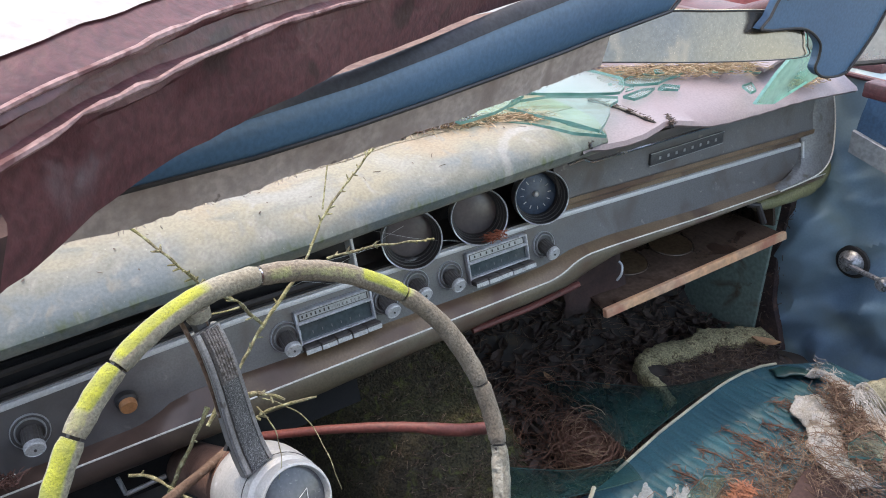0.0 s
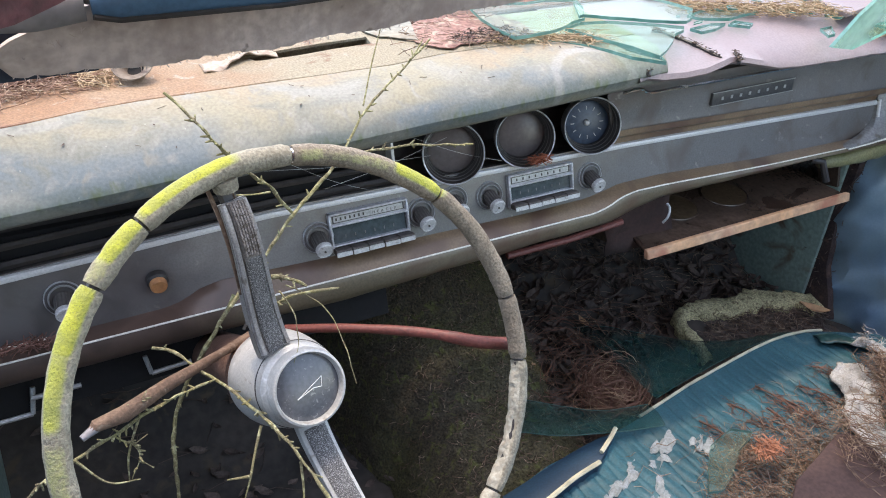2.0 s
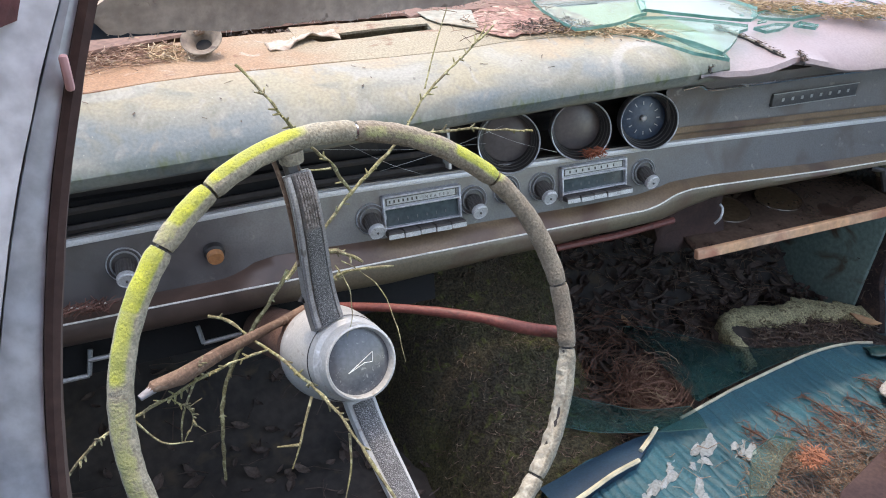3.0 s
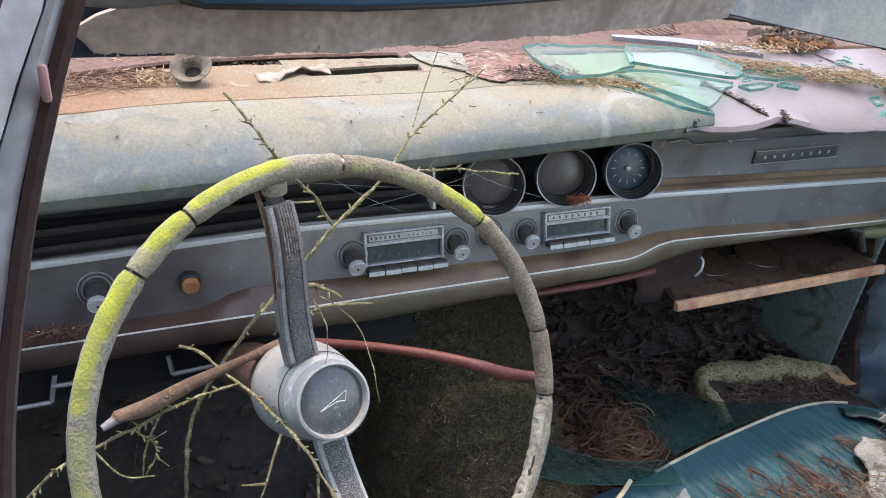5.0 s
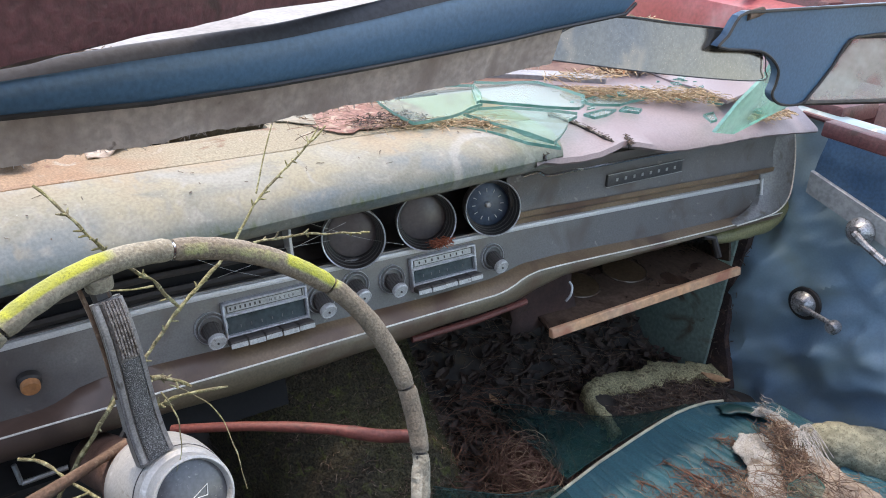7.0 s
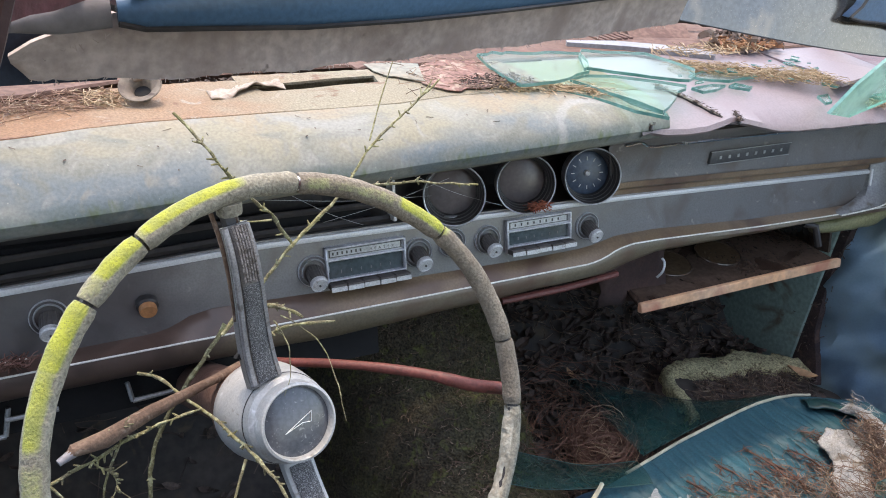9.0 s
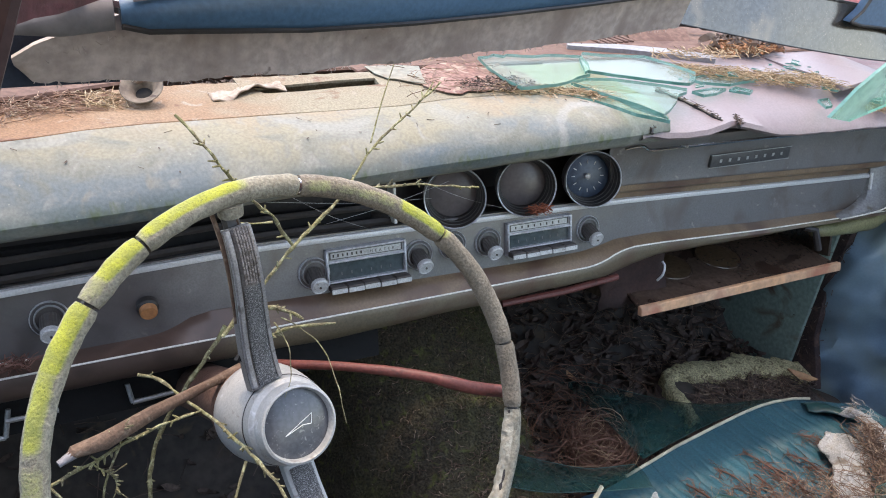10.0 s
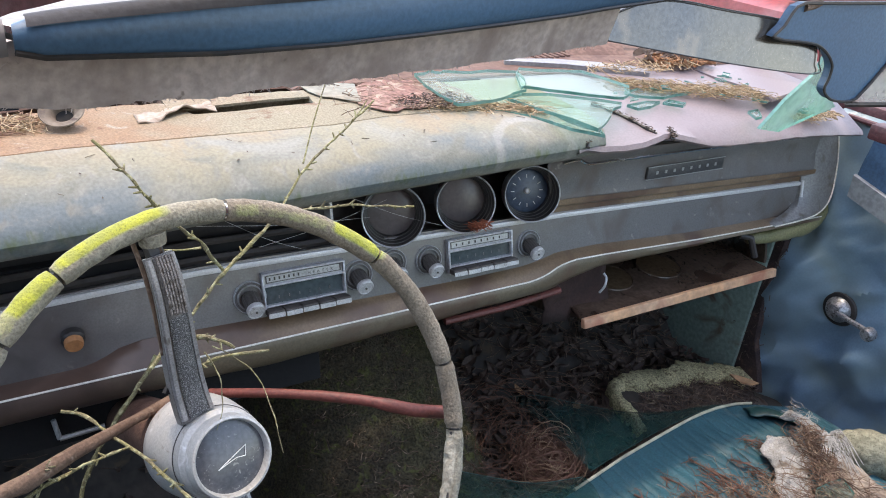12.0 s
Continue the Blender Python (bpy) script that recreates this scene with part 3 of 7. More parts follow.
for dz, r in ((0.011, 0.005), (0.030, 0.004)):
    part("recess_moulding", tube([D(x, 0.012, strip_z(x) + dz) for x in np.linspace(XL, 0.19, 30)], r, 6), M_BLACK, dashboard)
part("divider", dash(slab(0.187, 0.191, -0.004, 0.016, 0.880, 0.935, 0.0008, 1)), M_BRIGHT, dashboard)
part("divider", dash(slab(-0.262, -0.258, -0.004, 0.016, 0.876, 0.925, 0.0008, 1)), M_BRIGHT, dashboard)
# glovebox side: ledge, face, lip
rows = []
for x in np.linspace(0.508, 1.10, 60):
    s = strip_z(x)
    rows.append([D(x, 0.0, s + 0.005), D(x, -0.002, s + 0.012), D(x, -0.016, s + 0.018), D(x, -0.018, s + 0.026)])
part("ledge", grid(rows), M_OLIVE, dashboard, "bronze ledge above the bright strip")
rows = []
for x in np.linspace(0.508, 1.10, 60):
    s = strip_z(x)
    k = 0.026 * (1 - (x - 0.508) / 0.592)
    rows.append([D(x, -0.014, s + 0.025), D(x, -0.014, 0.90), D(x - k * 0.3, -0.020, 0.925), D(x - k * 0.8, -0.034, 0.945), D(x - k, -0.046, 0.956), D(x - k, -0.02, 0.965)])
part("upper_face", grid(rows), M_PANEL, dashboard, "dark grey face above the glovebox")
part("upper_lip", tube(curve([D(0.505, -0.045, 0.948), D(0.53, -0.048, 0.950), D(0.545, -0.052, 0.944), D(0.60, -0.054, 0.944), D(0.8, -0.054, 0.943), D(1.1, -0.054, 0.938)], 30), 0.0022, 6), M_CHROME, dashboard)
# end frame at the passenger side: a broad rounded band, proud at its outer edge
outer = curve([D(1.148, -0.020, 0.950), D(1.152, -0.022, 0.905), D(1.150, -0.023, 0.862), D(1.138, -0.024, 0.818), D(1.112, -0.0235, 0.795), D(1.070, -0.0225, 0.787), D(0.99, -0.0215, 0.785)], 40)
inner = curve([D(1.086, -0.004, 0.950), D(1.084, -0.004, 0.905), D(1.080, -0.004, 0.862), D(1.077, -0.005, 0.832), D(1.066, -0.010, 0.810), D(1.035, -0.016, 0.797), D(0.985, -0.0212, 0.787)], 40)
rows = []
for o, q in zip(outer, inner):
    c = o.lerp(q, 0.5) + Vector((0.0, -0.10, 0.02)) * min(0.07, (o - q).length)
    rows.append([o + Vector((0.010, 0.020, -0.010)), o + Vector((0.004, 0.004, -0.004)), o, o.lerp(c, 0.35), c, c.lerp(q, 0.6), q, q + Vector((0, 0.012, 0))])
part("end_frame", grid(rows), M_ENDGREY, dashboard, "broad rounded pale grey end frame")
part("end_frame_trim", tube([p + Vector((0.001, -0.0008, 0)) for p in outer], 0.0013, 6), M_PIN, dashboard)
# Two bright bars model the highlights along the inner edge.
for k0, k1 in ((2, 11), (15, 23)):
    part("end_highlight", tube([p + Vector((0.002, -0.002, 0)) for p in inner[k0:k1]], 0.0028, 8), M_BRIGHT, dashboard, "bright bar drawn as a highlight at the dash end")
part("olive_end", tube(curve([D(0.955, 0.004, 0.764), D(1.00, -0.002, 0.763), D(1.06, -0.006, 0.765), D(1.11, -0.008, 0.772), D(1.150, -0.006, 0.80), D(1.166, 0.004, 0.85)], 26), [0.009 + 0.006 * math.sin(min(1, i / 20) * math.pi * 0.8) for i in range(27)], 12, True, 0.15), M_OLIVEGREEN, dashboard, "olive green rounded end of the roll")
# rounded corner of the face at the driver's end
part("corner_trim", tube(curve([D(-0.291, -0.003, 0.868), D(-0.290, -0.003, 0.835), D(-0.287, -0.004, 0.812), D(-0.274, -0.004, 0.797), D(-0.250, -0.003, 0.793), D(-0.22, -0.002, 0.7925)], 40), [0.0017] * 22 + [0.0014] * 19, 8), M_PIN, dashboard, "worn bright edge round the corner")
part("corner_fill", plate([(-0.302, 0.785), (-0.235, 0.785), (-0.262, 0.791), (-0.278, 0.799), (-0.286, 0.812), (-0.290, 0.835), (-0.291, 0.866), (-0.302, 0.866)], -0.003, lambda u, v, w: D(u, w, v)), M_OLIVE, dashboard, smooth=False)


M_STEP = mat("dark grey step", (0.10, 0.098, 0.096), (0.15, 0.146, 0.142), 0.35)


def gauge(cx, cz, face_mat, clock=False):
    g = new("gauge")
    g.parent = dashboard
    m = LEAN @ Matrix.Translation((cx, -0.013, cz)) @ Matrix.Rotation(radians(-22), 4, "Z") @ Matrix.Rotation(radians(90), 4, "X") @ Matrix.Scale(0.865, 4)
    part("bezel", moved(lathe([(0.0435, -0.02), (0.0450, 0.004), (0.0452, 0.0105), (0.0442, 0.0118), (0.0430, 0.0108), (0.0425, 0.006)], 48, False), m), M_SATIN, g, "bright bezel ring")
    part("tunnel", moved(lathe([(0.0429, 0.0105), (0.0415, 0.002), (0.0398, 0.000), (0.0395, -0.008), (0.0380, -0.010), (0.0375, -0.018), (0.0355, -0.020), (0.0350, -0.028)], 40, False), m), M_BLACK, g)
    for rr, zz in ((0.0414, 0.0016), (0.0393, -0.0085), (0.0372, -0.0185)):
        part("step_ring", moved(lathe([(rr + 0.0004, zz - 0.0008), (rr - 0.0004, zz + 0.0004), (rr - 0.0012, zz - 0.0006)], 40, False), m), M_STEP, g)
    part("dial", moved(lathe([(0.0001, -0.026), (0.030, -0.026), (0.0352, -0.028)], 40, False), m), face_mat, g)
    if clock:
        for k in range(12):
            a = k * math.pi / 6
            geo = moved(slab(-0.0006, 0.0006, 0.0205, 0.0262, -0.0255, -0.0248, 0), m @ Matrix.Rotation(a, 4, "Z"))
            part("hour_mark", geo, M_WHITEINK, g, smooth=False)
        part("hub_cap", moved(lathe([(0.0050, -0.026), (0.0050, -0.022), (0.003, -0.020), (0.0001, -0.0198)], 16, False), m), M_BRIGHT, g)
    return g


M_DIAL = mat("dusty dial glass", (0.185, 0.16, 0.152), (0.14, 0.122, 0.118), 0.3, 0, 14, 200, 0.03, grain=0.15)
M_DIALBLUE = mat("blue clock face", (0.05, 0.075, 0.115), (0.065, 0.095, 0.14), 0.35, 0, 30, 200, 0.05)
M_WHITEINK = mat("pale ink", (0.80, 0.80, 0.78), (0.72, 0.72, 0.70), 0.6, 0, 40, 200, 0.0)
gauge(0.265, 0.906, M_DIAL)
gauge(0.369, 0.908, M_DIAL)
gauge(0.475, 0.907, M_DIALBLUE, True)


def knob(x, z, orange=False, r=0.0100, length=0.026):
    k = new("knob")
    k.parent = dashboard
    flat = LEAN @ Matrix.Translation((x, 0, z)) @ Matrix.Rotation(radians(90), 4, "X")
    m = flat @ Matrix.Rotation(radians(26), 4, "X")
    if orange:
        part("cap", moved(lathe([(r, 0.0), (r, length), (r * 0.9, length + 0.002), (0.0001, length + 0.002)], 24, False), m), M_ORANGE, k, "orange lighter knob")
        part("collar", moved(lathe([(r * 1.25, -0.001), (r * 1.25, 0.006), (r, 0.008)], 24, False), m), M_BLACK, k)
        return k
    part("dished_ring", moved(lathe([(0.0190, -0.001), (0.0190, 0.003), (0.0185, 0.0036), (0.0179, 0.003)], 32, False), flat), M_SATIN, k, "thin chrome ring")
    part("dish", moved(lathe([(0.0180, 0.003), (0.0150, 0.0012), (0.0105, 0.0008)], 32, False), flat), M_PANEL, k)
    part("inner_ring", moved(lathe([(0.0150, 0.0008), (0.0150, 0.0042), (0.0142, 0.0048), (0.0132, 0.0030)], 32, False), flat), M_HUBGREY, k, "inner chrome ring")
    rib = [[((r * (1.0 if j % 2 else 0.92)) * math.cos(math.tau * j / 36), (r * (1.0 if j % 2 else 0.92)) * math.sin(math.tau * j / 36), z) for j in range(36)] for z in (0.0, length - 0.005)]
    part("stem", moved(grid(rib, close_v=True), m), M_KNOB, k, "dusty ribbed stem")
    part("dot", moved(lathe([(0.0013, length + 0.0008), (0.0013, length + 0.0022), (0.0001, length + 0.0024)], 10, False), m), M_KNOB, k)
    part("cap", moved(lathe([(r * 0.95, length - 0.006), (r * 1.02, length - 0.005), (r * 1.02, length), (r * 0.90, length + 0.0012), (r * 0.84, length + 0.0004), (0.0001, length + 0.0008)], 28, False), m), M_CAP, k, "dull metal cap")
    return k


M_ORANGE = mat("orange plastic", (0.44, 0.19, 0.075), (0.36, 0.15, 0.06), 0.6, 0, 40, 200, 0.2)
for kx, kz in ((0.083, 0.834), (0.218, 0.836), (0.266, 0.842), (0.318, 0.838), (0.479, 0.834), (-0.195, 0.831)):
    knob(kx, kz)
knob(-0.102, 0.829, orange=True, r=0.0092, length=0.013)


def radio(x0, x1, z0, z1, bars, word=""):
    r = new("radio")
    r.parent = dashboard
    tagged(r, "push-button unit with bright frame and dark dial window")
    w = 0.0030
    for a in ((x0, x1, z1 - w, z1), (x0, x1, z1 - 0.017, z1 - 0.014), (x0, x1, z0 + 0.0122, z0 + 0.0148), (x0, x0 + w, z0 + 0.004, z1), (x1 - w, x1, z0 + 0.004, z1)):
        part("frame_bar", dash(slab(a[0], a[1], -0.008, 0.002, a[2], a[3], 0.0012, 1)), M_SATIN, r)
    part("name_strip", dash(slab(x0 + w, x1 - w, -0.004, 0.0, z1 - 0.014, z1 - w, 0.0)), M_NAMESTRIP, r)
    part("strip_outline", dash(join(*[slab(*q, 0.0) for q in ((x0 + w + 0.002, x1 - w - 0.002, -0.0046, -0.0039, z1 - 0.0046, z1 - 0.0038), (x0 + w + 0.002, x1 - w - 0.002, -0.0046, -0.0039, z1 - 0.0128, z1 - 0.0120), (x0 + w + 0.002, x0 + w + 0.0034, -0.0046, -0.0039, z1 - 0.0128, z1 - 0.0038), (x1 - w - 0.0034, x1 - w - 0.002, -0.0046, -0.0039, z1 - 0.0128, z1 - 0.0038))])), M_BLACK, r, "dark line round the name strip", smooth=False)
    for u in bars:
        part("mark", dash(slab(x0 + u - 0.0009, x0 + u + 0.0009, -0.0048, -0.0040, z1 - 0.0100, z1 - 0.0066, 0.0)), M_BLACK, r, smooth=False)
    if word:
        fc = bpy.data.curves.new("word", "FONT")
        fc.body, fc.size, fc.space_character = word, 0.0052, 2.0
        tmp = bpy.data.objects.new("word", fc)
        me = bpy.data.meshes.new_from_object(tmp)
        bpy.data.objects.remove(tmp)
        at = LEAN @ Matrix.Translation((x0 + 0.056, -0.0046, z1 - 0.0106)) @ Matrix.Rotation(radians(90), 4, "X")
        part("printed_word", ([tuple(at @ v.co) for v in me.vertices], [tuple(f.vertices) for f in me.polygons]), M_BLACK, r, "small dark printed lettering", smooth=False)
    part("dial_window", dash(slab(x0 + w, x1 - w, -0.0015, 0.001, z0 + 0.0135, z1 - 0.017, 0.0)), M_WINDOW, r, "dark glass dial")
    for i in range(6):
        u = x0 + 0.020 + (x1 - x0 - 0.040) * i / 5
        part("scale_mark", dash(slab(u - 0.0004, u + 0.0004, -0.0022, -0.0016, z0 + 0.0205, z0 + 0.024, 0)), M_DIAL, r, smooth=False)
    for i in range(5):
        u0 = x0 + (x1 - x0) * i / 5
        pb = part("push_button", dash(slab(u0 + 0.0006, u0 + (x1 - x0) / 5 - 0.0006, -0.020 - 0.0012 * (i % 2), 0.0, z0 + 0.0050, z0 + 0.0118, 0.0008, 1)), M_BUTTON, r)
        part("front_edge", dash(slab(u0 + 0.0006, u0 + (x1 - x0) / 5 - 0.0006, -0.0212 - 0.0012 * (i % 2), -0.0198, z0 + 0.0036, z0 + 0.0092, 0.0004, 1)), M_CAP, pb)
    return r


M_WINDOW = mat("dark dial window", (0.050, 0.064, 0.066), (0.075, 0.090, 0.092), 0.12, 0, 20, 200, 0.0)
radio(0.097, 0.200, 0.806, 0.860, [0.010 + 0.0058 * i for i in range(7)], "HEATER")
radio(0.345, 0.448, 0.810, 0.860, [0.014 + 0.0098 * i for i in range(8)])
# name plate above the glovebox, letters as plain bars
M_PLATE = mat("worn black plate", (0.045, 0.044, 0.046), (0.065, 0.063, 0.064), 0.45, 0, 30, 300, 0.1)
bd = new("name_plate")
bd.parent = dashboard
BADGE = LEAN @ Matrix.Translation((0.768, -0.0195, 0.911)) @ Matrix.Rotation(radians(13), 4, "X")
part("plate", moved(slab(-0.083, 0.083, -0.002, 0.004, -0.0095, 0.0095, 0.0015), BADGE), M_PLATE, bd, "black name plate with chrome rim")
for sz in (-0.0098, 0.0098):
    part("rim", moved(tube([(-0.084, -0.0015, sz), (0.084, -0.0015, sz)], 0.0007, 6), BADGE), M_NAMESTRIP, bd)
for i in range(8):
    part("letter_bar", moved(slab(-0.066 + i * 0.0182, -0.0618 + i * 0.0182, -0.0028, -0.0018, -0.0024, 0.0024, 0.0), BADGE), M_NAMESTRIP, bd, smooth=False)

# dash pad, driver side
def pad_z(x):
    return 0.935 + 0.042 * (x + 0.25)


def pad_back(x):
    return lerp_table(x, [(-0.3, -0.006), (-0.184, 0.011), (-0.137, 0.023), (-0.08, 0.029), (0.20, 0.031), (0.27, 0.045), (0.36, 0.045), (0.50, 0.02)])


def top_back(x):
    """Back edge of the bare dash top: a ragged gap at the driver's end, then the defroster slot."""
    rag = 0.003 * noise.noise(Vector((x * 60, 0, 9))) + 0.0015 * noise.noise(Vector((x * 190, 0, 9)))
    return lerp_table(x, [(-0.3, 0.086), (-0.183, 0.112), (-0.13, 0.131), (-0.09, 0.145), (0.0, 0.150), (0.040, 0.146), (0.058, 0.100), (0.109, 0.102), (0.154, 0.109), (0.207, 0.112), (0.212, 0.165), (0.55, 0.165)]) + (rag if x < 0.05 else 0.0)


rows, back = [], []
for x in np.linspace(XL, 0.545, 150):
    z0 = pad_z(x)
    wob = 0.002 * noise.noise(Vector((x * 12, 1, 0)))
    yc, yb = pad_back(x), top_back(x)
    zt = 1.018
    rows.append([(x, 0.0, z0 + 0.006), (x, -0.028, z0 + 0.001), (x, -0.037 + wob, z0 + 0.002), (x, -0.047 + wob, z0 + 0.010), (x, -0.052 + wob, z0 + 0.022), (x, -0.048 + wob, z0 + 0.032),
                 (x, -0.040 + wob, z0 + 0.040), (x, -0.02, (z0 + 0.046 + zt) / 2), (x, yc, zt), (x, yc + 0.004, zt - 0.003)])
    back.append([(x, yc + 0.001, zt - 0.003), (x, yc + 0.003, zt + wob * 0.3), (x, yc * 0.5 + yb * 0.5, zt + 0.001 + wob * 0.5), (x, yb, zt + 0.0015), (x, yb + 0.0005, zt - 0.0015), (x, yb - 0.002, zt - 0.03)])
pad = part("dash_pad", grid(rows), M_PAD, dashboard, "sun-bleached cream and blue dash pad")
strip_back = [[(x, lerp_table(x, [(0.03, 0.118), (0.082, 0.127), (0.156, 0.137), (0.209, 0.139)]), z0) for z0 in (1.0165, 1.0195)] + [(x, 0.150, 1.0205), (x, 0.163 + 0.004 * noise.noise(Vector((x * 70, 2, 2))), 1.0205), (x, 0.160, 1.0)] for x in np.linspace(0.035, 0.211, 60)]
part("slot_strip", grid(strip_back, caps=True), M_RUSTTOP, dashboard, "pale rusty strip behind the defroster slot")
# Sheet coloured as the shade inside the slot and gap.
part("slot_floor", slab(-0.30, 0.215, 0.06, 0.20, 0.985, 0.990, 0.0), M_VOID, dashboard, "near-black sheet for the shade under the dash top")
part("dash_top", grid(back), M_RUSTTOP, dashboard, "bare rust-orange dash top")
# dash pad, passenger side
rows = []
for x in np.linspace(0.50, 1.13, 90):
    zf = lerp_table(x, [(0.50, 0.985), (0.66, 0.988), (0.76, 0.975), (0.97, 0.968), (1.13, 0.955)])
    cusp = abs(math.sin(math.pi * (x - 0.512) / 0.143)) if x < 0.655 else smooth01((x - 0.655) / 0.10) * (1 - 0.5 * smooth01((x - 0.80) / 0.25))
    sc = 0.0055 * cusp + 0.0012 * noise.noise(Vector((x * 40, 0, 0)))
    yf = -0.052 - 0.008 * cusp + 0.002 * noise.noise(Vector((x * 40, 3, 0)))
    rows.append([(x, 0.0, zf - 0.012), (x, yf + 0.004, zf - sc - 0.004), (x, yf, zf - sc), (x, yf + 0.004, zf - sc + 0.006), (x, -0.022, lerp_table(x, [(0.5, 0.998), (0.97, 0.985), (1.13, 0.975)])), (x, 0.02, lerp_table(x, [(0.5, 1.002), (1.13, 0.996)])), (x, 0.06, 1.006), (x, 0.16, 1.012), (x, 0.30, 1.016), (x, 0.30, 0.96)])
part("dash_pad", grid(rows), M_MAUVE, dashboard, "faded mauve dash pad with torn scalloped edge")
rows = []
for x in np.linspace(-0.36, 1.18, 160):
    rag = 0.003 * noise.noise(Vector((x * 50, 4, 2)))
    yf = lerp_table(x, [(-0.36, 0.090), (-0.183, 0.124), (-0.13, 0.143), (-0.09, 0.158), (0.0, 0.166), (0.05, 0.172), (0.20, 0.176), (0.22, 0.192), (1.18, 0.192)]) + rag
    zf = 1.0235 if x < 0.20 else 1.017
    rows.append([(x, 0.62, 0.985), (x, yf + 0.030, 0.985), (x, yf + 0.012, zf - 0.006), (x, yf, zf - 0.003), (x, yf + 0.002, zf), (x, 0.30, 1.018), (x, 0.62, 1.012)])
cowl = part("cowl", grid(rows, close_v=True, caps=True), M_COWL)
tagged(cowl, "faded maroon steel cowl below the missing windscreen", "cowl", kind="structure")

# open glovebox lid, hanging flat
lid = thing("glovebox_lid", "open glovebox lid with a pale board edge", "glovebox")
part("edge_board", dash(slab(0.563, 1.002, -0.024, -0.014, 0.693, 0.708, 0.0015, 1)), M_SHELF, lid, "pale pinkish board edge")
part("inner_tray",
     ([D(0.566, -0.014, 0.704), D(1.0, -0.014, 0.704), D(0.98, 0.16, 0.760), D(0.60, 0.16, 0.760), D(0.566, -0.014, 0.699), D(1.0, -0.014, 0.699), D(0.98, 0.16, 0.755), D(0.60, 0.16, 0.755)],
      [(0, 1, 2, 3), (4, 5, 6, 7), (0, 1, 5, 4), (1, 2, 6, 5), (2, 3, 7, 6), (3, 0, 4, 7)]), M_TRAY, lid, "dark rusted tray")

M_DISC = mat("hazed dark plastic", (0.085, 0.088, 0.097), (0.12, 0.122, 0.130), 0.22, 0, 20, 300, 0.02, (0.28, 0.28, 0.27), 0.68, 260, grain=0.2)
for cx in (0.690, 0.800):
    ring = [D(cx + 0.040 * math.cos(a), 0.062 + 0.036 * math.sin(a), 0.7055 + (0.062 + 0.036 * math.sin(a) + 0.014) * 0.322) for a in np.linspace(0, math.tau, 41)]
    part("cup_ring", tube(ring, 0.0016, 6), M_TRAY, lid, "embossed cup ring")
    part("cup_recess", ([D(cx, 0.062, 0.7052 + 0.076 * 0.322)] + [p + Vector((0, 0, 0.0004)) for p in ring[:-1]], [(0, i + 1, (i + 1) % 40 + 1) for i in range(40)]), M_CUPWELL, lid, "shiny brown cup recess")

# ---- steering wheel ----
WC = Vector((-0.001, -0.288, 0.858))
WN = Vector((0.16524, -0.86419, 0.47526)).normalized()
e1d, e2d = LEAN.to_3x3() @ Vector((0.98544, 0.17002, 0)), LEAN.to_3x3() @ Vector((-0.04002, 0.23197, 0.97190))
WM = Matrix((e1d, e2d, WN)).transposed().to_4x4()
WM.translation = WC
wheel = thing("steering_wheel", "cracked grey steering wheel with yellow-green moss", "steering wheel")
cracks = [-11.5, 6.6, 42.5, 84.2, 121.4, 136.9, 205, 285, 312, 348.5]
R_RIM = 0.206


def rim_r(a):
    """The rim has sagged a little between two of its cracks."""
    return R_RIM - 0.0028 * smooth01((a - 36) / 20) * smooth01((100 - a) / 22)


MOSS = [(97, 121, 45, 50, 1.0), (122, 131, 52, 60, 1.0), (131, 137.5, 60, 55, 0.5), (137.5, 151, 58, 66, 1.0), (150, 166, 58, 58, 0.80), (166, 206, 65, 66, 0.60), (42, 57, 62, 60, 1.0), (57, 84, 95, 45, 0.5), (200, 232, 80, 60, 0.5)]


def grow_moss(ob):
    inv = WM.inverted()
    lay = ob.data.attributes.new("moss", "FLOAT", "POINT")
    pale = ob.data.attributes.new("bleach", "FLOAT", "POINT")
    for i, v in enumerate(ob.data.vertices):
        q = inv @ v.co
        a = math.degrees(math.atan2(q.y, q.x)) % 360
        b = math.degrees(math.atan2(q.z, math.hypot(q.x, q.y) - rim_r(a)))
        g = 0.0
        for a0, a1, bm_, bh, s in MOSS:
            u, w = abs(a - (a0 + a1) / 2) / ((a1 - a0) / 2 + 2.0), abs(b - bm_) / bh
            g = max(g, s * (1 - smooth01((u - 0.6) / 0.55)) * (1 - smooth01((w - 0.45) / 0.8)))
        lay.data[i].value = g
        pale.data[i].value = 0.8 * smooth01((-math.cos(radians(b)) - 0.1) / 0.6) * smooth01((a - 272) / 16) * smooth01((352 - a) / 8)


def worn_rim(geo):
    """The inner edge crumbles away low on the passenger side, and pits all round."""
    inv, out = WM.inverted(), []
    for p in geo[0]:
        q = inv @ Vector(p)
        a = math.degrees(math.atan2(q.y, q.x)) % 360
        rr = rim_r(a)
        b = math.atan2(q.z, math.hypot(q.x, q.y) - rr)
        inner = smooth01((-math.cos(b) - 0.25) / 0.5) * smooth01((a - 278) / 14) * smooth01((354 - a) / 8)
        bite = max(0.0, 0.30 + 1.3 * noise.noise(q * 75) + 0.6 * noise.noise(q * 210))
        pit = max(0.0, noise.noise(q * 210) - 0.30) * 0.10
        c = Vector((rr * math.cos(radians(a)), rr * math.sin(radians(a)), 0))
        out.append(tuple(WM @ (c + (q - c) * (1 - 0.40 * inner * bite - 0.6 * pit))))
    return out, geo[1]


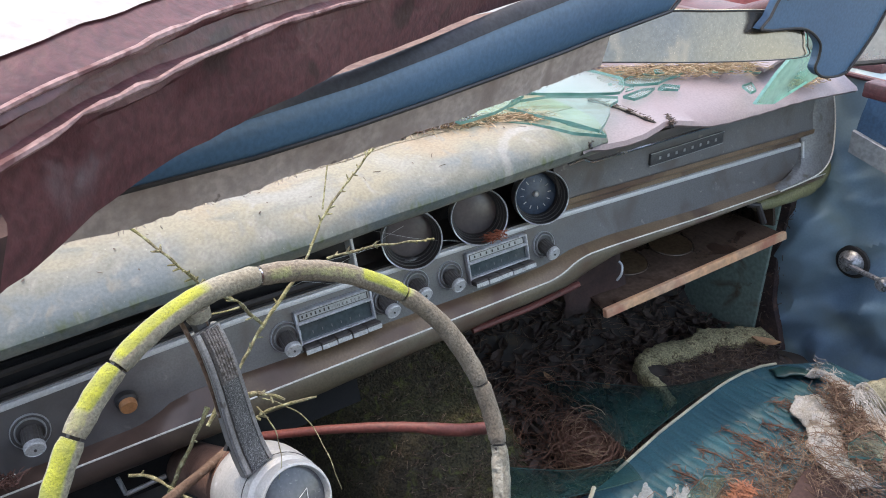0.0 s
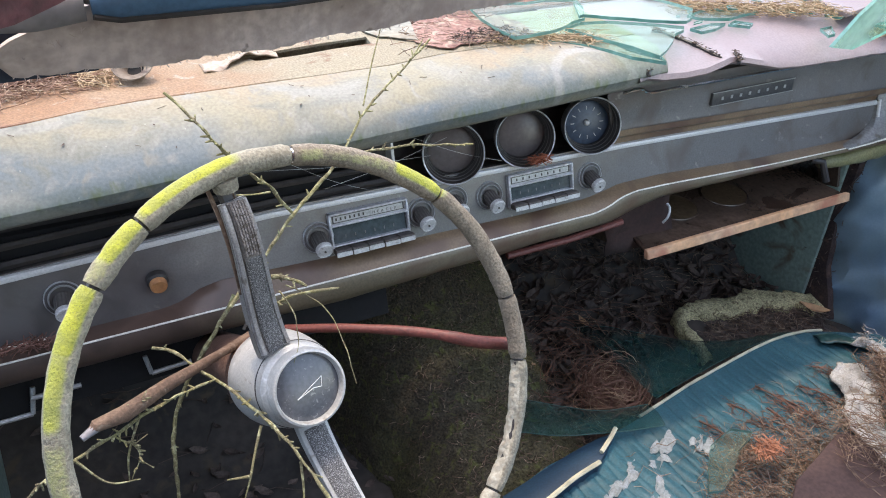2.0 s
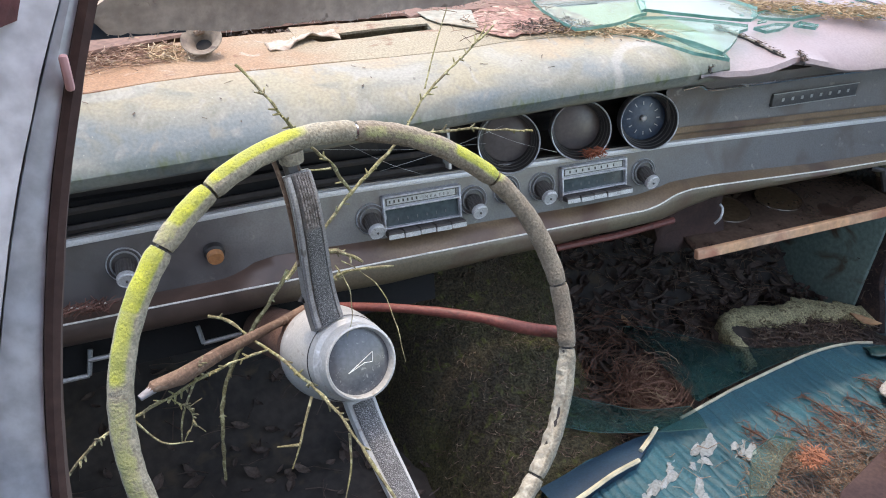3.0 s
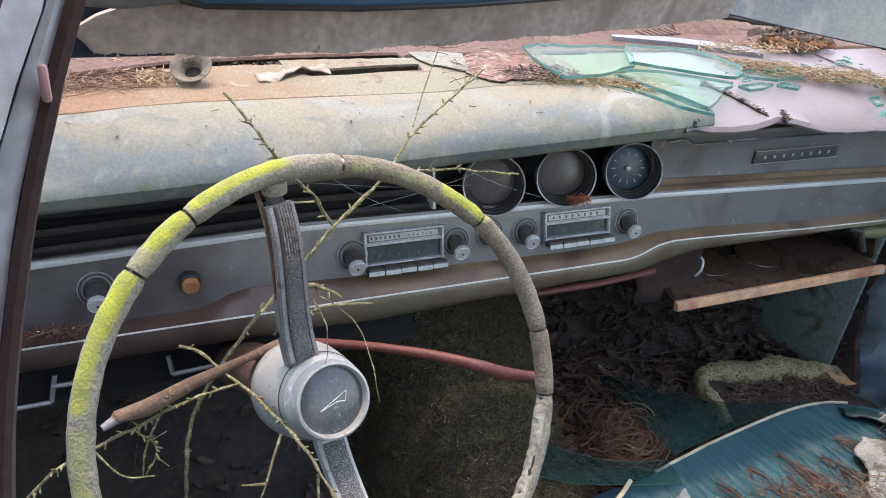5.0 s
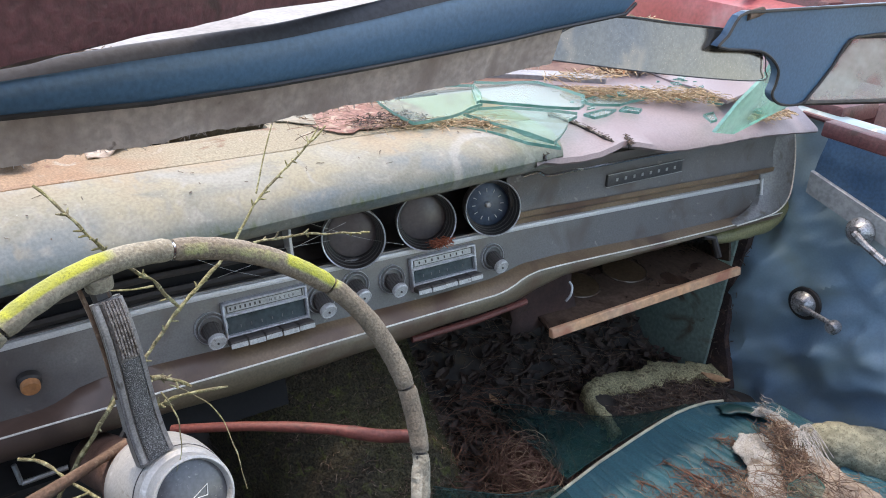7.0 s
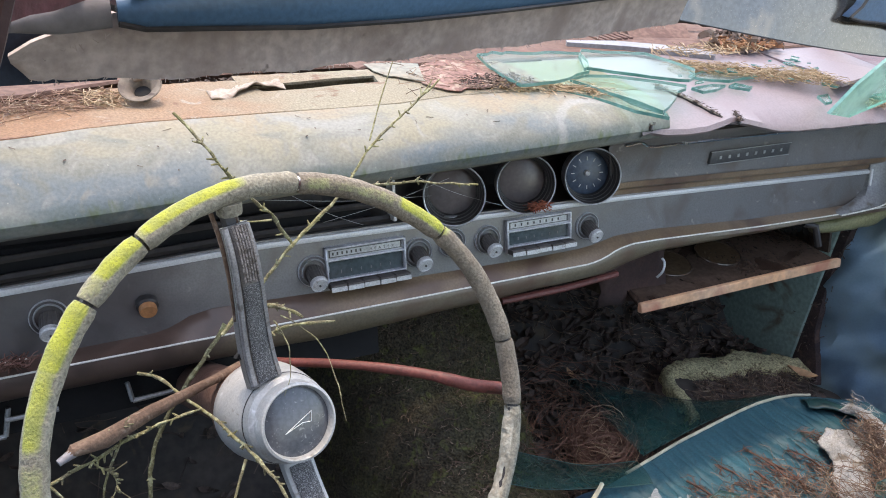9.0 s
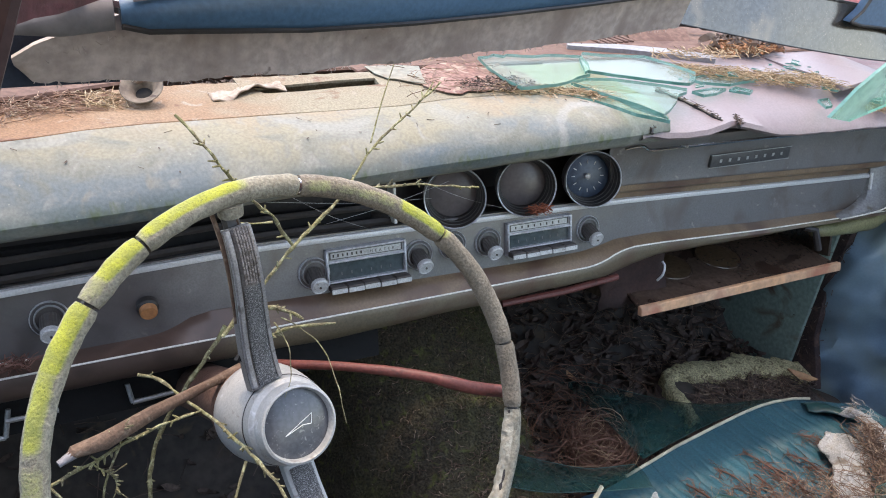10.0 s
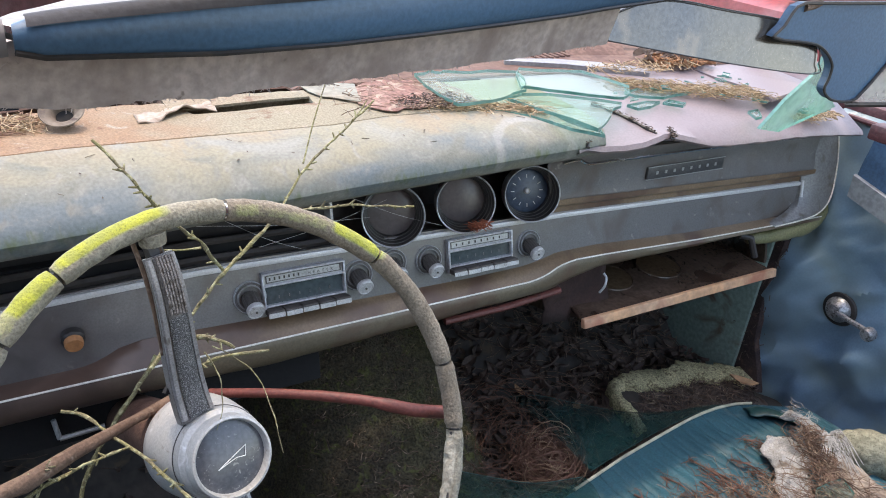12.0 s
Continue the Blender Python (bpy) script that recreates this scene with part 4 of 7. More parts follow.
for a0, a1 in zip(cracks, cracks[1:]):
    n = max(14, int((a1 - a0) / 0.5))
    pts, rad = [], []
    for i in range(n + 1):
        a = radians(a0 + 0.35 + (a1 - a0 - 0.7) * i / n)
        rr = rim_r(math.degrees(a))
        pts.append((rr * math.cos(a), rr * math.sin(a), 0))
        rad.append(0.0092 if 2 < i < n - 2 else 0.0082 + 0.0003 * min(i, n - i))
    seg_ob = part("rim_segment", worn_rim(moved(tube(pts, rad, 22, True, 0.08, a0), WM)), M_RIMBROWN if a0 in (-11.5, 6.6, 42.5) else M_RIM, wheel)
    grow_moss(seg_ob)
part("rim_core", moved(grid([[((R_RIM + 0.0052 * math.cos(b)) * math.cos(a), (R_RIM + 0.0052 * math.cos(b)) * math.sin(a), 0.0052 * math.sin(b)) for b in np.linspace(0, 2 * math.pi, 8, endpoint=False)]
                             for a in np.linspace(0, 2 * math.pi, 96, endpoint=False)], True, True), WM), M_BLACK, wheel, "dark inner rim rod")
fer = [(rim_r(a) * math.cos(radians(a)), rim_r(a) * math.sin(radians(a)), 0) for a in (82.6, 83.4, 84.2, 85.0, 85.8)]
part("ferrule", moved(tube(fer, [0.0066, 0.0077, 0.0066, 0.0077, 0.0066], 14), WM), M_CHROME, wheel, "bare metal sleeve in a rim gap")
hub = part("hub", moved(lathe([(0.0001, -0.046), (0.0305, -0.046), (0.0313, -0.0395), (0.0325, -0.0378), (0.0345, -0.0385), (0.0355, -0.042), (0.0358, -0.053), (0.0378, -0.055), (0.0384, -0.058), (0.0390, -0.0585), (0.0400, -0.066), (0.0403, -0.0685), (0.0412, -0.069), (0.0445, -0.088), (0.0468, -0.105), (0.0472, -0.118), (0.0462, -0.130), (0.0440, -0.133), (0.0432, -0.138), (0.040, -0.140)], 48, False), WM), M_HUB, wheel, "oxidised alloy hub")
part("emblem_disc", moved(lathe([(0.0001, -0.0425), (0.022, -0.0432), (0.031, -0.0455)], 48, False), WM), M_DISC, hub, "dark glass emblem disc")


def spoke(p0, p1, w0, w1, s0=0.0, s1=1.0, lift=0.0, inset=1.0, z0=-0.066, z1=-0.008):
    """A moulded bar from p0 to p1 of the wheel's plane; s0..s1 picks a stretch of it, lift raises it."""
    a, b = Vector((*p0, 0)), Vector((*p1, 0))
    u = (b - a).normalized()
    v = Vector((-u.y, u.x, 0))
    rows = []
    for s in np.linspace(s0, s1, 16):
        z = z0 + (z1 - z0) * smooth01(s * 1.1) + lift
        w = (w0 + (w1 - w0) * s) * inset
        c = a.lerp(b, s) + Vector((0, 0, z))
        h = 0.011 if not lift else 0.002
        up = Vector((0, 0, 1))
        rows.append([c + v * w - up * h, c + v * w, c + v * (w - 0.002) + up * 0.0015, c + v * (w * 0.62) + up * 0.0022, c - v * (w * 0.62) + up * 0.0022, c - v * (w - 0.002) + up * 0.0015, c - v * w, c - v * w - up * h])
    return grid(rows, close_v=True, caps=True)


S_TOP = ((-0.0120, 0.036), (-0.0365, 0.191), 0.0150, 0.0112)
S_LOW = ((0.0020, -0.034), (0.0150, -0.198), 0.0145, 0.0112)
sp1 = part("spoke", moved(spoke(*S_TOP, 0.0, 0.915), WM), M_SPOKE, wheel, "grey metal spoke")
SIDE = Matrix.Translation((0.0022, 0.0004, 0))
part("ribbed_insert", moved(join(*[moved(spoke(*S_TOP, 0.60, 0.905, 0.0042, 0.085), Matrix.Translation((o, 0, 0)) @ SIDE) for o in (-0.0058, -0.0035, -0.0012, 0.0012, 0.0035, 0.0058)]), WM), M_SPOKELIGHT, sp1, "pale ribbed insert")
part("insert_bed", moved(moved(spoke(*S_TOP, 0.59, 0.908, 0.0030, 0.70), SIDE), WM), M_SPOKE, sp1)
part("grained_insert", moved(moved(spoke(*S_TOP, 0.02, 0.59, 0.0034, 0.66), SIDE), WM), M_SPOKEDARK, sp1, "dark grained insert")
M_EDGETRIM = mat("worn lilac-grey metal", (0.33, 0.31, 0.305), (0.25, 0.232, 0.228), 0.4, 0.2, 40, 600, 0.2, (0.15, 0.13, 0.12), 0.64, 120, grain=0.3)
for side in (-1, 1):
    part("edge_trim", moved(spoke((S_TOP[0][0] + side * 0.0118, S_TOP[0][1] + side * 0.0018), (S_TOP[1][0] + side * 0.0086, S_TOP[1][1] + side * 0.0014), 0.0026, 0.0024, 0.02, 0.905, 0.0036), WM), M_EDGETRIM, sp1, "worn pale spoke edge")
part("spoke_notch", moved(([(-0.0345, 0.0640, -0.0655), (-0.0290, 0.0700, -0.0655), (-0.0255, 0.0590, -0.0655), (-0.0345, 0.0640, -0.074), (-0.0290, 0.0700, -0.074), (-0.0255, 0.0590, -0.074)], [(0, 2, 1), (3, 4, 5), (0, 1, 4, 3), (1, 2, 5, 4), (2, 0, 3, 5)]), WM), M_VOID, sp1, "near-black plate for the shade in the spoke notch", smooth=False)
part("spoke_root", moved(spoke(*S_TOP, 0.88, 1.0, -0.004, 0.62), WM), M_BLACK, sp1, "dark bare spoke root")
for sx in (-0.0108, 0.0062):
    part("flange", moved(moved(spoke(*S_TOP, 0.40 if sx < 0 else 0.86, 1.0, -0.002, 0.14), Matrix.Translation((sx - 0.002, 0, -0.002))), WM), M_STALK, sp1)
sp2 = part("spoke", moved(spoke(*S_LOW), WM), M_HUB, wheel, "pale worn metal spoke")
part("grained_insert", moved(spoke(*S_LOW, 0.05, 0.95, 0.0032, 0.74), WM), M_SPOKEDARK, sp2, "grey grained insert")
part("rim_block", moved(tube([(-0.0360, 0.187, -0.007), (-0.0372, 0.196, -0.003)], [0.0100, 0.0108], 12), WM), M_RIM, wheel, "rim block over the spoke")

column = thing("steering_column", "rusty steering column with shift lever and signal stalk", "steering column")
part("jacket", moved(lathe([(0.042, -0.125), (0.0415, -0.155), (0.030, -0.160), (0.028, -0.50)], 24), WM), M_JACKET, column, "rust-brown column jacket")
part("shift_lever", tube(curve([(0.01, -0.105, 0.792), (0.068, -0.158, 0.812), (0.130, -0.205, 0.819), (0.175, -0.235, 0.814), (0.209, -0.245, 0.807)], 16), [0.0048] * 6 + [0.0054] * 4 + [0.0066] * 7, 10), M_LEVER, column, "pinkish rusted shift lever")
part("signal_stalk", tube([(-0.194, -0.214, 0.824), (-0.186, -0.210, 0.825), (-0.184, -0.209, 0.826), (-0.161, -0.203, 0.829), (-0.122, -0.184, 0.828), (-0.065, -0.152, 0.823), (-0.030, -0.13, 0.815)], [0.0022, 0.0036, 0.0048, 0.0060, 0.0052, 0.0046, 0.0044], 12, True, 0.9), M_STALK, column, "rusty signal stalk")

part("stalk_tip", tube([(-0.196, -0.215, 0.8237), (-0.183, -0.2087, 0.8263)], [0.0030, 0.0046], 10), M_LILAC, column, "pale worn stalk tip")

# ---- bench seat ----
def seat_z(x, y):
    s = max(0.0, (lerp_table(x, front) - y) / 0.65)
    rib = 0.012 * (abs(math.sin(math.pi * (x + 0.20 * s - 0.06 * s * s) / 0.030)) ** 0.35 - 0.7) * smooth01(s * 9)
    return 0.47 + 0.035 * math.sin(min(1, s * 1.4) * math.pi / 2) + rib - 0.003


seat = thing("bench_seat", "teal vinyl bench seat with pale piping under needles", "seat")
front = [(0.27, -0.185), (0.35, -0.165), (0.46, -0.158), (0.543, -0.146), (0.65, -0.126), (0.755, -0.112), (0.82, -0.1045), (0.86, -0.102), (0.90, -0.103), (0.94, -0.109), (0.97, -0.120), (1.0, -0.136), (1.06, -0.17)]
rows = []
for x in np.linspace(0.27, 1.06, 320):
    y0 = lerp_table(x, front)
    zf = 0.47
    row = [(x, y0 - 0.01, 0.36), (x, y0 + 0.006, 0.42), (x, y0 + 0.004, zf - 0.008), (x, y0, zf)]
    for j in range(1, 16):
        s = j / 15
        rib = 0.012 * (abs(math.sin(math.pi * (x + 0.20 * s - 0.06 * s * s) / 0.030)) ** 0.35 - 0.7) * smooth01(s * 9)
        row.append((x, y0 - 0.65 * s, zf + 0.035 * math.sin(min(1, s * 1.4) * math.pi / 2) + rib - 0.003))
    rows.append(row)
part("cushion", grid(rows), M_SEAT, seat, "ribbed teal vinyl cushion")
part("piping", tube([(x, lerp_table(x, front) + 0.001, 0.473) for x in np.linspace(0.53, 0.97, 60)], 0.0026, 8), mat("cream piping", (0.56, 0.54, 0.40), None, 0.6), seat, "cream piping")

# ---- passenger door ----
door = thing("passenger_door", "blue vinyl-lined passenger door with chrome crank", "car door")
rows = []
for y in np.linspace(0.02, -1.0, 110):
    row = []
    for z in np.linspace(0.34, 0.965, 80):
        row.append((1.15 + 0.010 * noise.noise(Vector((y * 7, z * 7, 2))) + 0.014 * noise.noise(Vector((y * 20 + z * 9, z * 11, 5))) + 0.005 * noise.noise(Vector((y * 42 + z * 18, z * 30, 5))) * smooth01((0.86 - z) / 0.10) - 0.030 * (0.35 - abs(noise.noise(Vector((y * 11 + z * 7, z * 6 - y * 4, 8))))) * smooth01((0.84 - z) / 0.12) + 0.014 * smooth01((z - 0.85) / 0.1) + 0.02 * smooth01((0.5 - z) / 0.15) - 0.030 * smooth01((y + 0.10 + 0.02 * noise.noise(Vector((z * 12, 0, 3)))) / 0.11) * smooth01((0.76 - z) / 0.08), y, z))
    rows.append([(1.20, y, 0.34)] + row + [(1.18, y, 0.972), (1.20, y, 0.972)])
part("inner_skin", grid(rows, caps=True), M_BLUEDOOR, door, "crinkled blue vinyl lining")
part("outer_skin", slab(1.202, 1.212, -1.0, 0.02, 0.30, 0.97, 0.002), M_MAROON, door)

# ---- overhead: visors, mirror, pillar ----
visor = thing("sun_visor", "blue padded sun visor with torn grey felt", "sun visor")


def header_y(x):
    return lerp_table(x, [(-0.3, -0.372), (-0.08, -0.332), (0.3, -0.268), (0.6, -0.235)])


rows = []
for x in np.linspace(-0.118, 0.41, 44):
    y = header_y(x)
    zt = lerp_table(x, [(-0.118, 1.214), (-0.094, 1.217), (-0.026, 1.222), (0.061, 1.226), (0.129, 1.234), (0.192, 1.243), (0.30, 1.256), (0.41, 1.262)])
    zb = lerp_table(x, [(-0.118, 1.196), (-0.02, 1.191), (0.05, 1.191), (0.12, 1.193), (0.19, 1.196), (0.26, 1.1995), (0.41, 1.211)])
    m, h = (zt + zb) / 2, (zt - zb) / 2
    e = 1.0 if -0.112 < x < 0.40 else 0.7
    rows.append([(x, y + 0.006 + 0.009 * math.cos(a) * e, m + h * math.sin(a) * e) for a in np.linspace(0, 2 * math.pi, 18, endpoint=False)])
part("padded_board", grid(rows, close_v=True, caps=True), M_BLUE, visor, "smooth blue padded board")
# Dark shell over the upper third paints the header's shade.
band = []
for x in np.linspace(-0.112, 0.405, 44):
    zt = lerp_table(x, [(-0.118, 1.214), (-0.094, 1.217), (-0.026, 1.222), (0.061, 1.226), (0.129, 1.234), (0.192, 1.243), (0.30, 1.256), (0.41, 1.262)])
    zb = lerp_table(x, [(-0.118, 1.196), (-0.02, 1.191), (0.05, 1.191), (0.12, 1.193), (0.19, 1.196), (0.26, 1.1995), (0.41, 1.211)])
    m, h = (zt + zb) / 2, (zt - zb) / 2 + 0.0008
    band.append([(x, header_y(x) + 0.006 + 0.0098 * math.cos(a), m + h * math.sin(a)) for a in np.linspace(0.30 * math.pi, 0.80 * math.pi, 9)])
part("top_shade", grid(band), mat("dark visor shade", (0.030, 0.032, 0.040), (0.046, 0.048, 0.058), 0.75, 0, 14, 300, 0.15), visor, "dark band painting the header's shade along the top")
part("lower_seam", tube([(r[0][0], header_y(r[0][0]) + 0.001, min(p[2] for p in r) + 0.0006) for r in rows], 0.0016, 6), M_BLACK, visor, "dark sewn seam along the lower edge")
rows = []
for x in np.linspace(-0.172, -0.121, 12):
    u = (x + 0.172) / 0.051
    zc, h = 1.201 + 0.004 * u, 0.004 + 0.0045 * smooth01(u * 1.6)
    rows.append([(x, header_y(x) + 0.008 + 0.008 * math.cos(a), zc + h * math.sin(a)) for a in np.linspace(0, 2 * math.pi, 14, endpoint=False)])
part("end_cap", grid(rows, close_v=True, caps=True), M_FELTPALE, visor, "pale grey end cap")
part("pivot", tube(curve([(-0.112, header_y(-0.112) + 0.006, 1.206), (-0.135, header_y(-0.135) + 0.008, 1.214), (-0.15, header_y(-0.15) - 0.05, 1.238)], 8), 0.004, 8), M_CHROME, visor)
rows = []
for x in np.linspace(-0.168, 0.338, 150):
    y = header_y(x) + 0.016
    zb = lerp_table(x, [(-0.168, 1.178), (-0.160, 1.168), (-0.09, 1.162), (-0.02, 1.160), (0.12, 1.161), (0.19, 1.162), (0.26, 1.164), (0.37, 1.169)]) + 0.0022 * noise.noise(Vector((x * 28, 0, 0))) + 0.0014 * noise.noise(Vector((x * 170, 0, 5)))
    zt = lerp_table(x, [(-0.168, 1.184), (-0.157, 1.190), (-0.118, 1.202), (-0.02, 1.197), (0.12, 1.199), (0.26, 1.206), (0.37, 1.214)])
    k = 0.004 * noise.noise(Vector((x * 22, 1, 0))) + 0.002 * noise.noise(Vector((x * 70, 1, 4)))
    rows.append([(x, y, zt), (x, y + 0.005 + k, zt * 0.6 + zb * 0.4), (x, y + 0.010 + k, zt * 0.2 + zb * 0.8), (x, y + 0.012, zb), (x, y + 0.016, zb), (x, y + 0.015 + k, zt * 0.2 + zb * 0.8), (x, y + 0.010 + k, zt * 0.6 + zb * 0.4), (x, y + 0.006, zt)])
felt = part("torn_felt", grid(rows, close_v=True, caps=True), M_FELT, visor, "ragged grey felt strip")
# Added backing: darkens the shadowy rail area left of the felt.
dark_rows = []
for x in np.linspace(-0.210, -0.120, 14):
    u = (x + 0.210) / 0.090
    dark_rows.append([(x, header_y(x) + 0.036, 1.166 - 0.004 * u), (x, header_y(x) + 0.034, 1.180), (x, header_y(x) + 0.030, 1.199 + 0.003 * u), (x, header_y(x) + 0.040, 1.200 + 0.003 * u), (x, header_y(x) + 0.042, 1.168)])
part("dark_backing", grid(dark_rows, close_v=True, caps=True), mat("deep navy backing", (0.016, 0.026, 0.045), (0.026, 0.038, 0.060), 0.8, 0, 14, 300, 0.1), visor, "added dark navy backing for the shadowy rail behind the felt")
hair = random.Random(31)
V, F = [], []
for _ in range(260):
    k = hair.randrange(2, 147)
    low = hair.random() < 0.55
    p = Vector(rows[k][3] if low else rows[k][0]) + Vector((hair.uniform(-0.002, 0.002), -0.010 if not low else -0.001, -0.006 if not low else 0.001))
    d = Vector((hair.uniform(-1, 1), hair.uniform(-0.4, 0.1), hair.uniform(-0.9, 0.5))).normalized() * hair.uniform(0.0015, 0.0045)
    n = Vector((d.z, 0, -d.x)).normalized() * 0.00022
    o = len(V)
    V += [p - n, p + n, p + d * 0.6 + n + Vector((0, 0, -0.001)), p + d * 0.6 - n + Vector((0, 0, -0.001)), p + d]
    F += [(o, o + 1, o + 2, o + 3), (o + 3, o + 2, o + 4)]
part("frayed_fibres", (V, F), M_FELT, felt, "loose felt fibres along the torn edges", smooth=False, kind="stuff")

# Stains and speckles are its own; base tones paint the reflected surroundings.
M_MIRROR = mat("stained mirror glass, reflection in its tint", (0.184, 0.157, 0.131), (0.136, 0.128, 0.127), 0.18, 0.75, 9, 300, 0.0, (0.081, 0.069, 0.056), 0.70, 800, rough2=0.6, grain=0.2, spot2=(0.211, 0.173, 0.146), spot2_at=0.60, spot2_scale=18)
mirror = thing("rear_view_mirror", "speckled rear-view mirror with a black rim", "mirror")
outline = [(0.336, 1.171), (0.345, 1.190), (0.412, 1.203), (0.50, 1.194), (0.59, 1.183), (0.628, 1.172), (0.640, 1.156), (0.640, 1.142), (0.630, 1.131), (0.50, 1.146)]
outline = [(p.x, p.y) for p in curve([(u, v, 0) for u, v in outline + outline[:1]], 60)[:-1]]
part("mirror_glass", plate(outline, 0.004, lambda u, v, w: (u, -0.236 + 0.34 * (v - 1.16) + w, v)), M_MIRROR, mirror, smooth=False)
part("rim", tube([(u, -0.239 + 0.34 * (v - 1.16), v) for u, v in outline + outline[:1]], 0.0007, 6), M_BLACK, mirror)

visor2 = thing("sun_visor", "slate-blue sun visor board with a curved mirror notch", "sun visor")
notch = curve([(0.571, 1.167, 0), (0.606, 1.164, 0), (0.632, 1.160, 0), (0.654, 1.150, 0), (0.669, 1.137, 0), (0.671, 1.123, 0), (0.669, 1.110, 0), (0.684, 1.099, 0), (0.706, 1.094, 0), (0.725, 1.093, 0), (0.738, 1.095, 0)], 44)
outline = [(0.554, 1.1705)] + [(p.x, p.y) for p in notch] + [(0.758, 1.114), (0.777, 1.135), (0.790, 1.157), (0.798, 1.164), (0.812, 1.167), (0.913, 1.169), (0.913, 1.2035), (0.590, 1.2035), (0.578, 1.200), (0.573, 1.194), (0.566, 1.181), (0.556, 1.173)]


def visor_at(u, v, w):
    return u, -0.241 + w, v


part("board", plate(outline, 0.008, lambda u, v, w: visor_at(u, v, w)), M_BLUE, visor2, smooth=False)
part("edge_binding", tube([visor_at(u, v, -0.002) for u, v in outline + outline[:1]], 0.0016, 6), M_BLACK, visor2)

M_RIDGE = mat("chalky pink seal", (0.40, 0.27, 0.26), (0.30, 0.17, 0.165), 0.8, 0, 40, 300, 0.5, (0.14, 0.06, 0.06), 0.58, 60)
M_HEADERTOP = mat("pale chalky paint", (0.347, 0.319, 0.303), (0.403, 0.394, 0.374), 0.5, 0, 8, 160, 0.2, (0.202, 0.128, 0.121), 0.66, 14)
# windscreen frame: header rail, left and right pillars
frame_thing = thing("windscreen_frame", "faded maroon windscreen header rail without glass", "windscreen frame")
hpath = curve([(-0.27, -0.63, 1.206), (-0.20, -0.52, 1.226), (-0.148, -0.465, 1.236), (-0.081, -0.409, 1.240), (0.005, -0.352, 1.241), (0.11, -0.292, 1.239), (0.234, -0.231, 1.236), (0.42, -0.20, 1.238), (0.66, -0.225, 1.240), (0.86, -0.30, 1.240), (1.0, -0.42, 1.232)], 90)
section = [(0.000, -0.001), (-0.012, 0.002), (-0.015, 0.020), (-0.0155, 0.034), (-0.0175, 0.0355), (-0.0175, 0.038), (-0.012, 0.040), (-0.011, 0.046), (-0.013, 0.0475), (-0.0125, 0.050), (-0.007, 0.053), (-0.001, 0.059), (0.012, 0.0645), (0.034, 0.066), (0.040, 0.056), (0.036, 0.020), (0.016, 0.004)]
rows = []
for i, p in enumerate(hpath):
    d = (hpath[min(i + 1, len(hpath) - 1)] - hpath[max(i - 1, 0)]).normalized()
    out = Vector((-d.y, d.x, 0)).normalized()
    row = []
    for j, (o, h) in enumerate(section):
        w = 0.0018 * noise.noise(Vector((i * 0.23, j * 0.5, 0.5))) + 0.0008 * noise.noise(Vector((i * 0.9, j * 1.3, 4)))
        row.append(p + out * (o + w) + Vector((0, 0, h + w)))
    rows.append(row)
part("header_rail", grid(rows, close_v=True, caps=True), M_MAROON, frame_thing, "faded maroon header with broken sealing ridges")
for k, a, b in ((5, 0, 90), (9, 12, 60)):
    part("sealing_ridge", tube([r[k] + Vector((0, 0, 0.0006)) for r in rows[a:b]], 0.0013, 7, True, 0.9, k), M_RIDGE, frame_thing, "pale broken sealing ridge")
part("header_top", grid([[r[k] + Vector((0, 0, 0.0015)) + (r[13] - r[11]) * (0.02 if k < 13 else 0) for k in (11, 12, 13)] for r in rows]), M_HEADERTOP, frame_thing, "pale top of the header")
part("pillar", tube(curve([(-0.19, -0.50, 1.255), (-0.245, -0.30, 1.19), (-0.31, 0.0, 1.09), (-0.36, 0.30, 0.99)], 20), 0.017, 10, True, 0.1), M_MAROON, frame_thing)
part("pillar", tube(curve([(0.99, -0.41, 1.26), (1.06, -0.22, 1.19), (1.13, 0.06, 1.09), (1.18, 0.34, 0.99)], 20), 0.017, 10, True, 0.1), M_MAROON, frame_thing)

# upright of the driver's vent window, close to the eye
post = thing("vent_window_post", "bright upright of the vent window with maroon edge", "window post")


def post_at(z):
    return -0.196 + 0.156 * (z - 1.1) + 0.9 * (z - 1.1) ** 2, -0.537 + 0.24 * (z - 1.1)


for nm, mt, lb in (("edge_seal", M_BROWNPLATE, "dark maroon painted edge"), ("channel", M_GREYBLUE, "blue-grey channel"), ("bright_face", M_WHITECHROME, "bright worn face")):
    rows = []
    for z in np.linspace(0.90, 1.262, 40):
        x, y = post_at(z)
        g = 0.004 + 0.016 * max(0.0, (1.235 - z) / 0.2)
        x0, x1, dep = {"edge_seal": (x, x - 0.0045, 0.016), "channel": (x - 0.005, x - 0.005 - g, 0.012), "bright_face": (x - 0.006 - g, x - 0.030 - g, 0.014)}[nm]
        if nm == "bright_face" and z > 1.235:
            k = math.sqrt(max(0.02, 1 - ((z - 1.235) / 0.0275) ** 2))
            x0, x1 = (x0 + x1) / 2 + (x0 - x1) / 2 * k, (x0 + x1) / 2 - (x0 - x1) / 2 * k
        k = 0.0006 * noise.noise(Vector((z * 60, g * 100, 0)))
        rows.append([(x0 + k, y - dep / 2, z), (x0 + 0.0006 + k, y, z), (x0, y + dep / 2, z), (x1, y + dep / 2, z), (x1 - 0.001, y, z), (x1, y - dep / 2, z), ((x0 + x1) / 2, y - dep / 2 - 0.001, z)])
    part(nm, grid(rows, close_v=True, caps=True), mt, post, lb)
x, y = post_at(1.213)
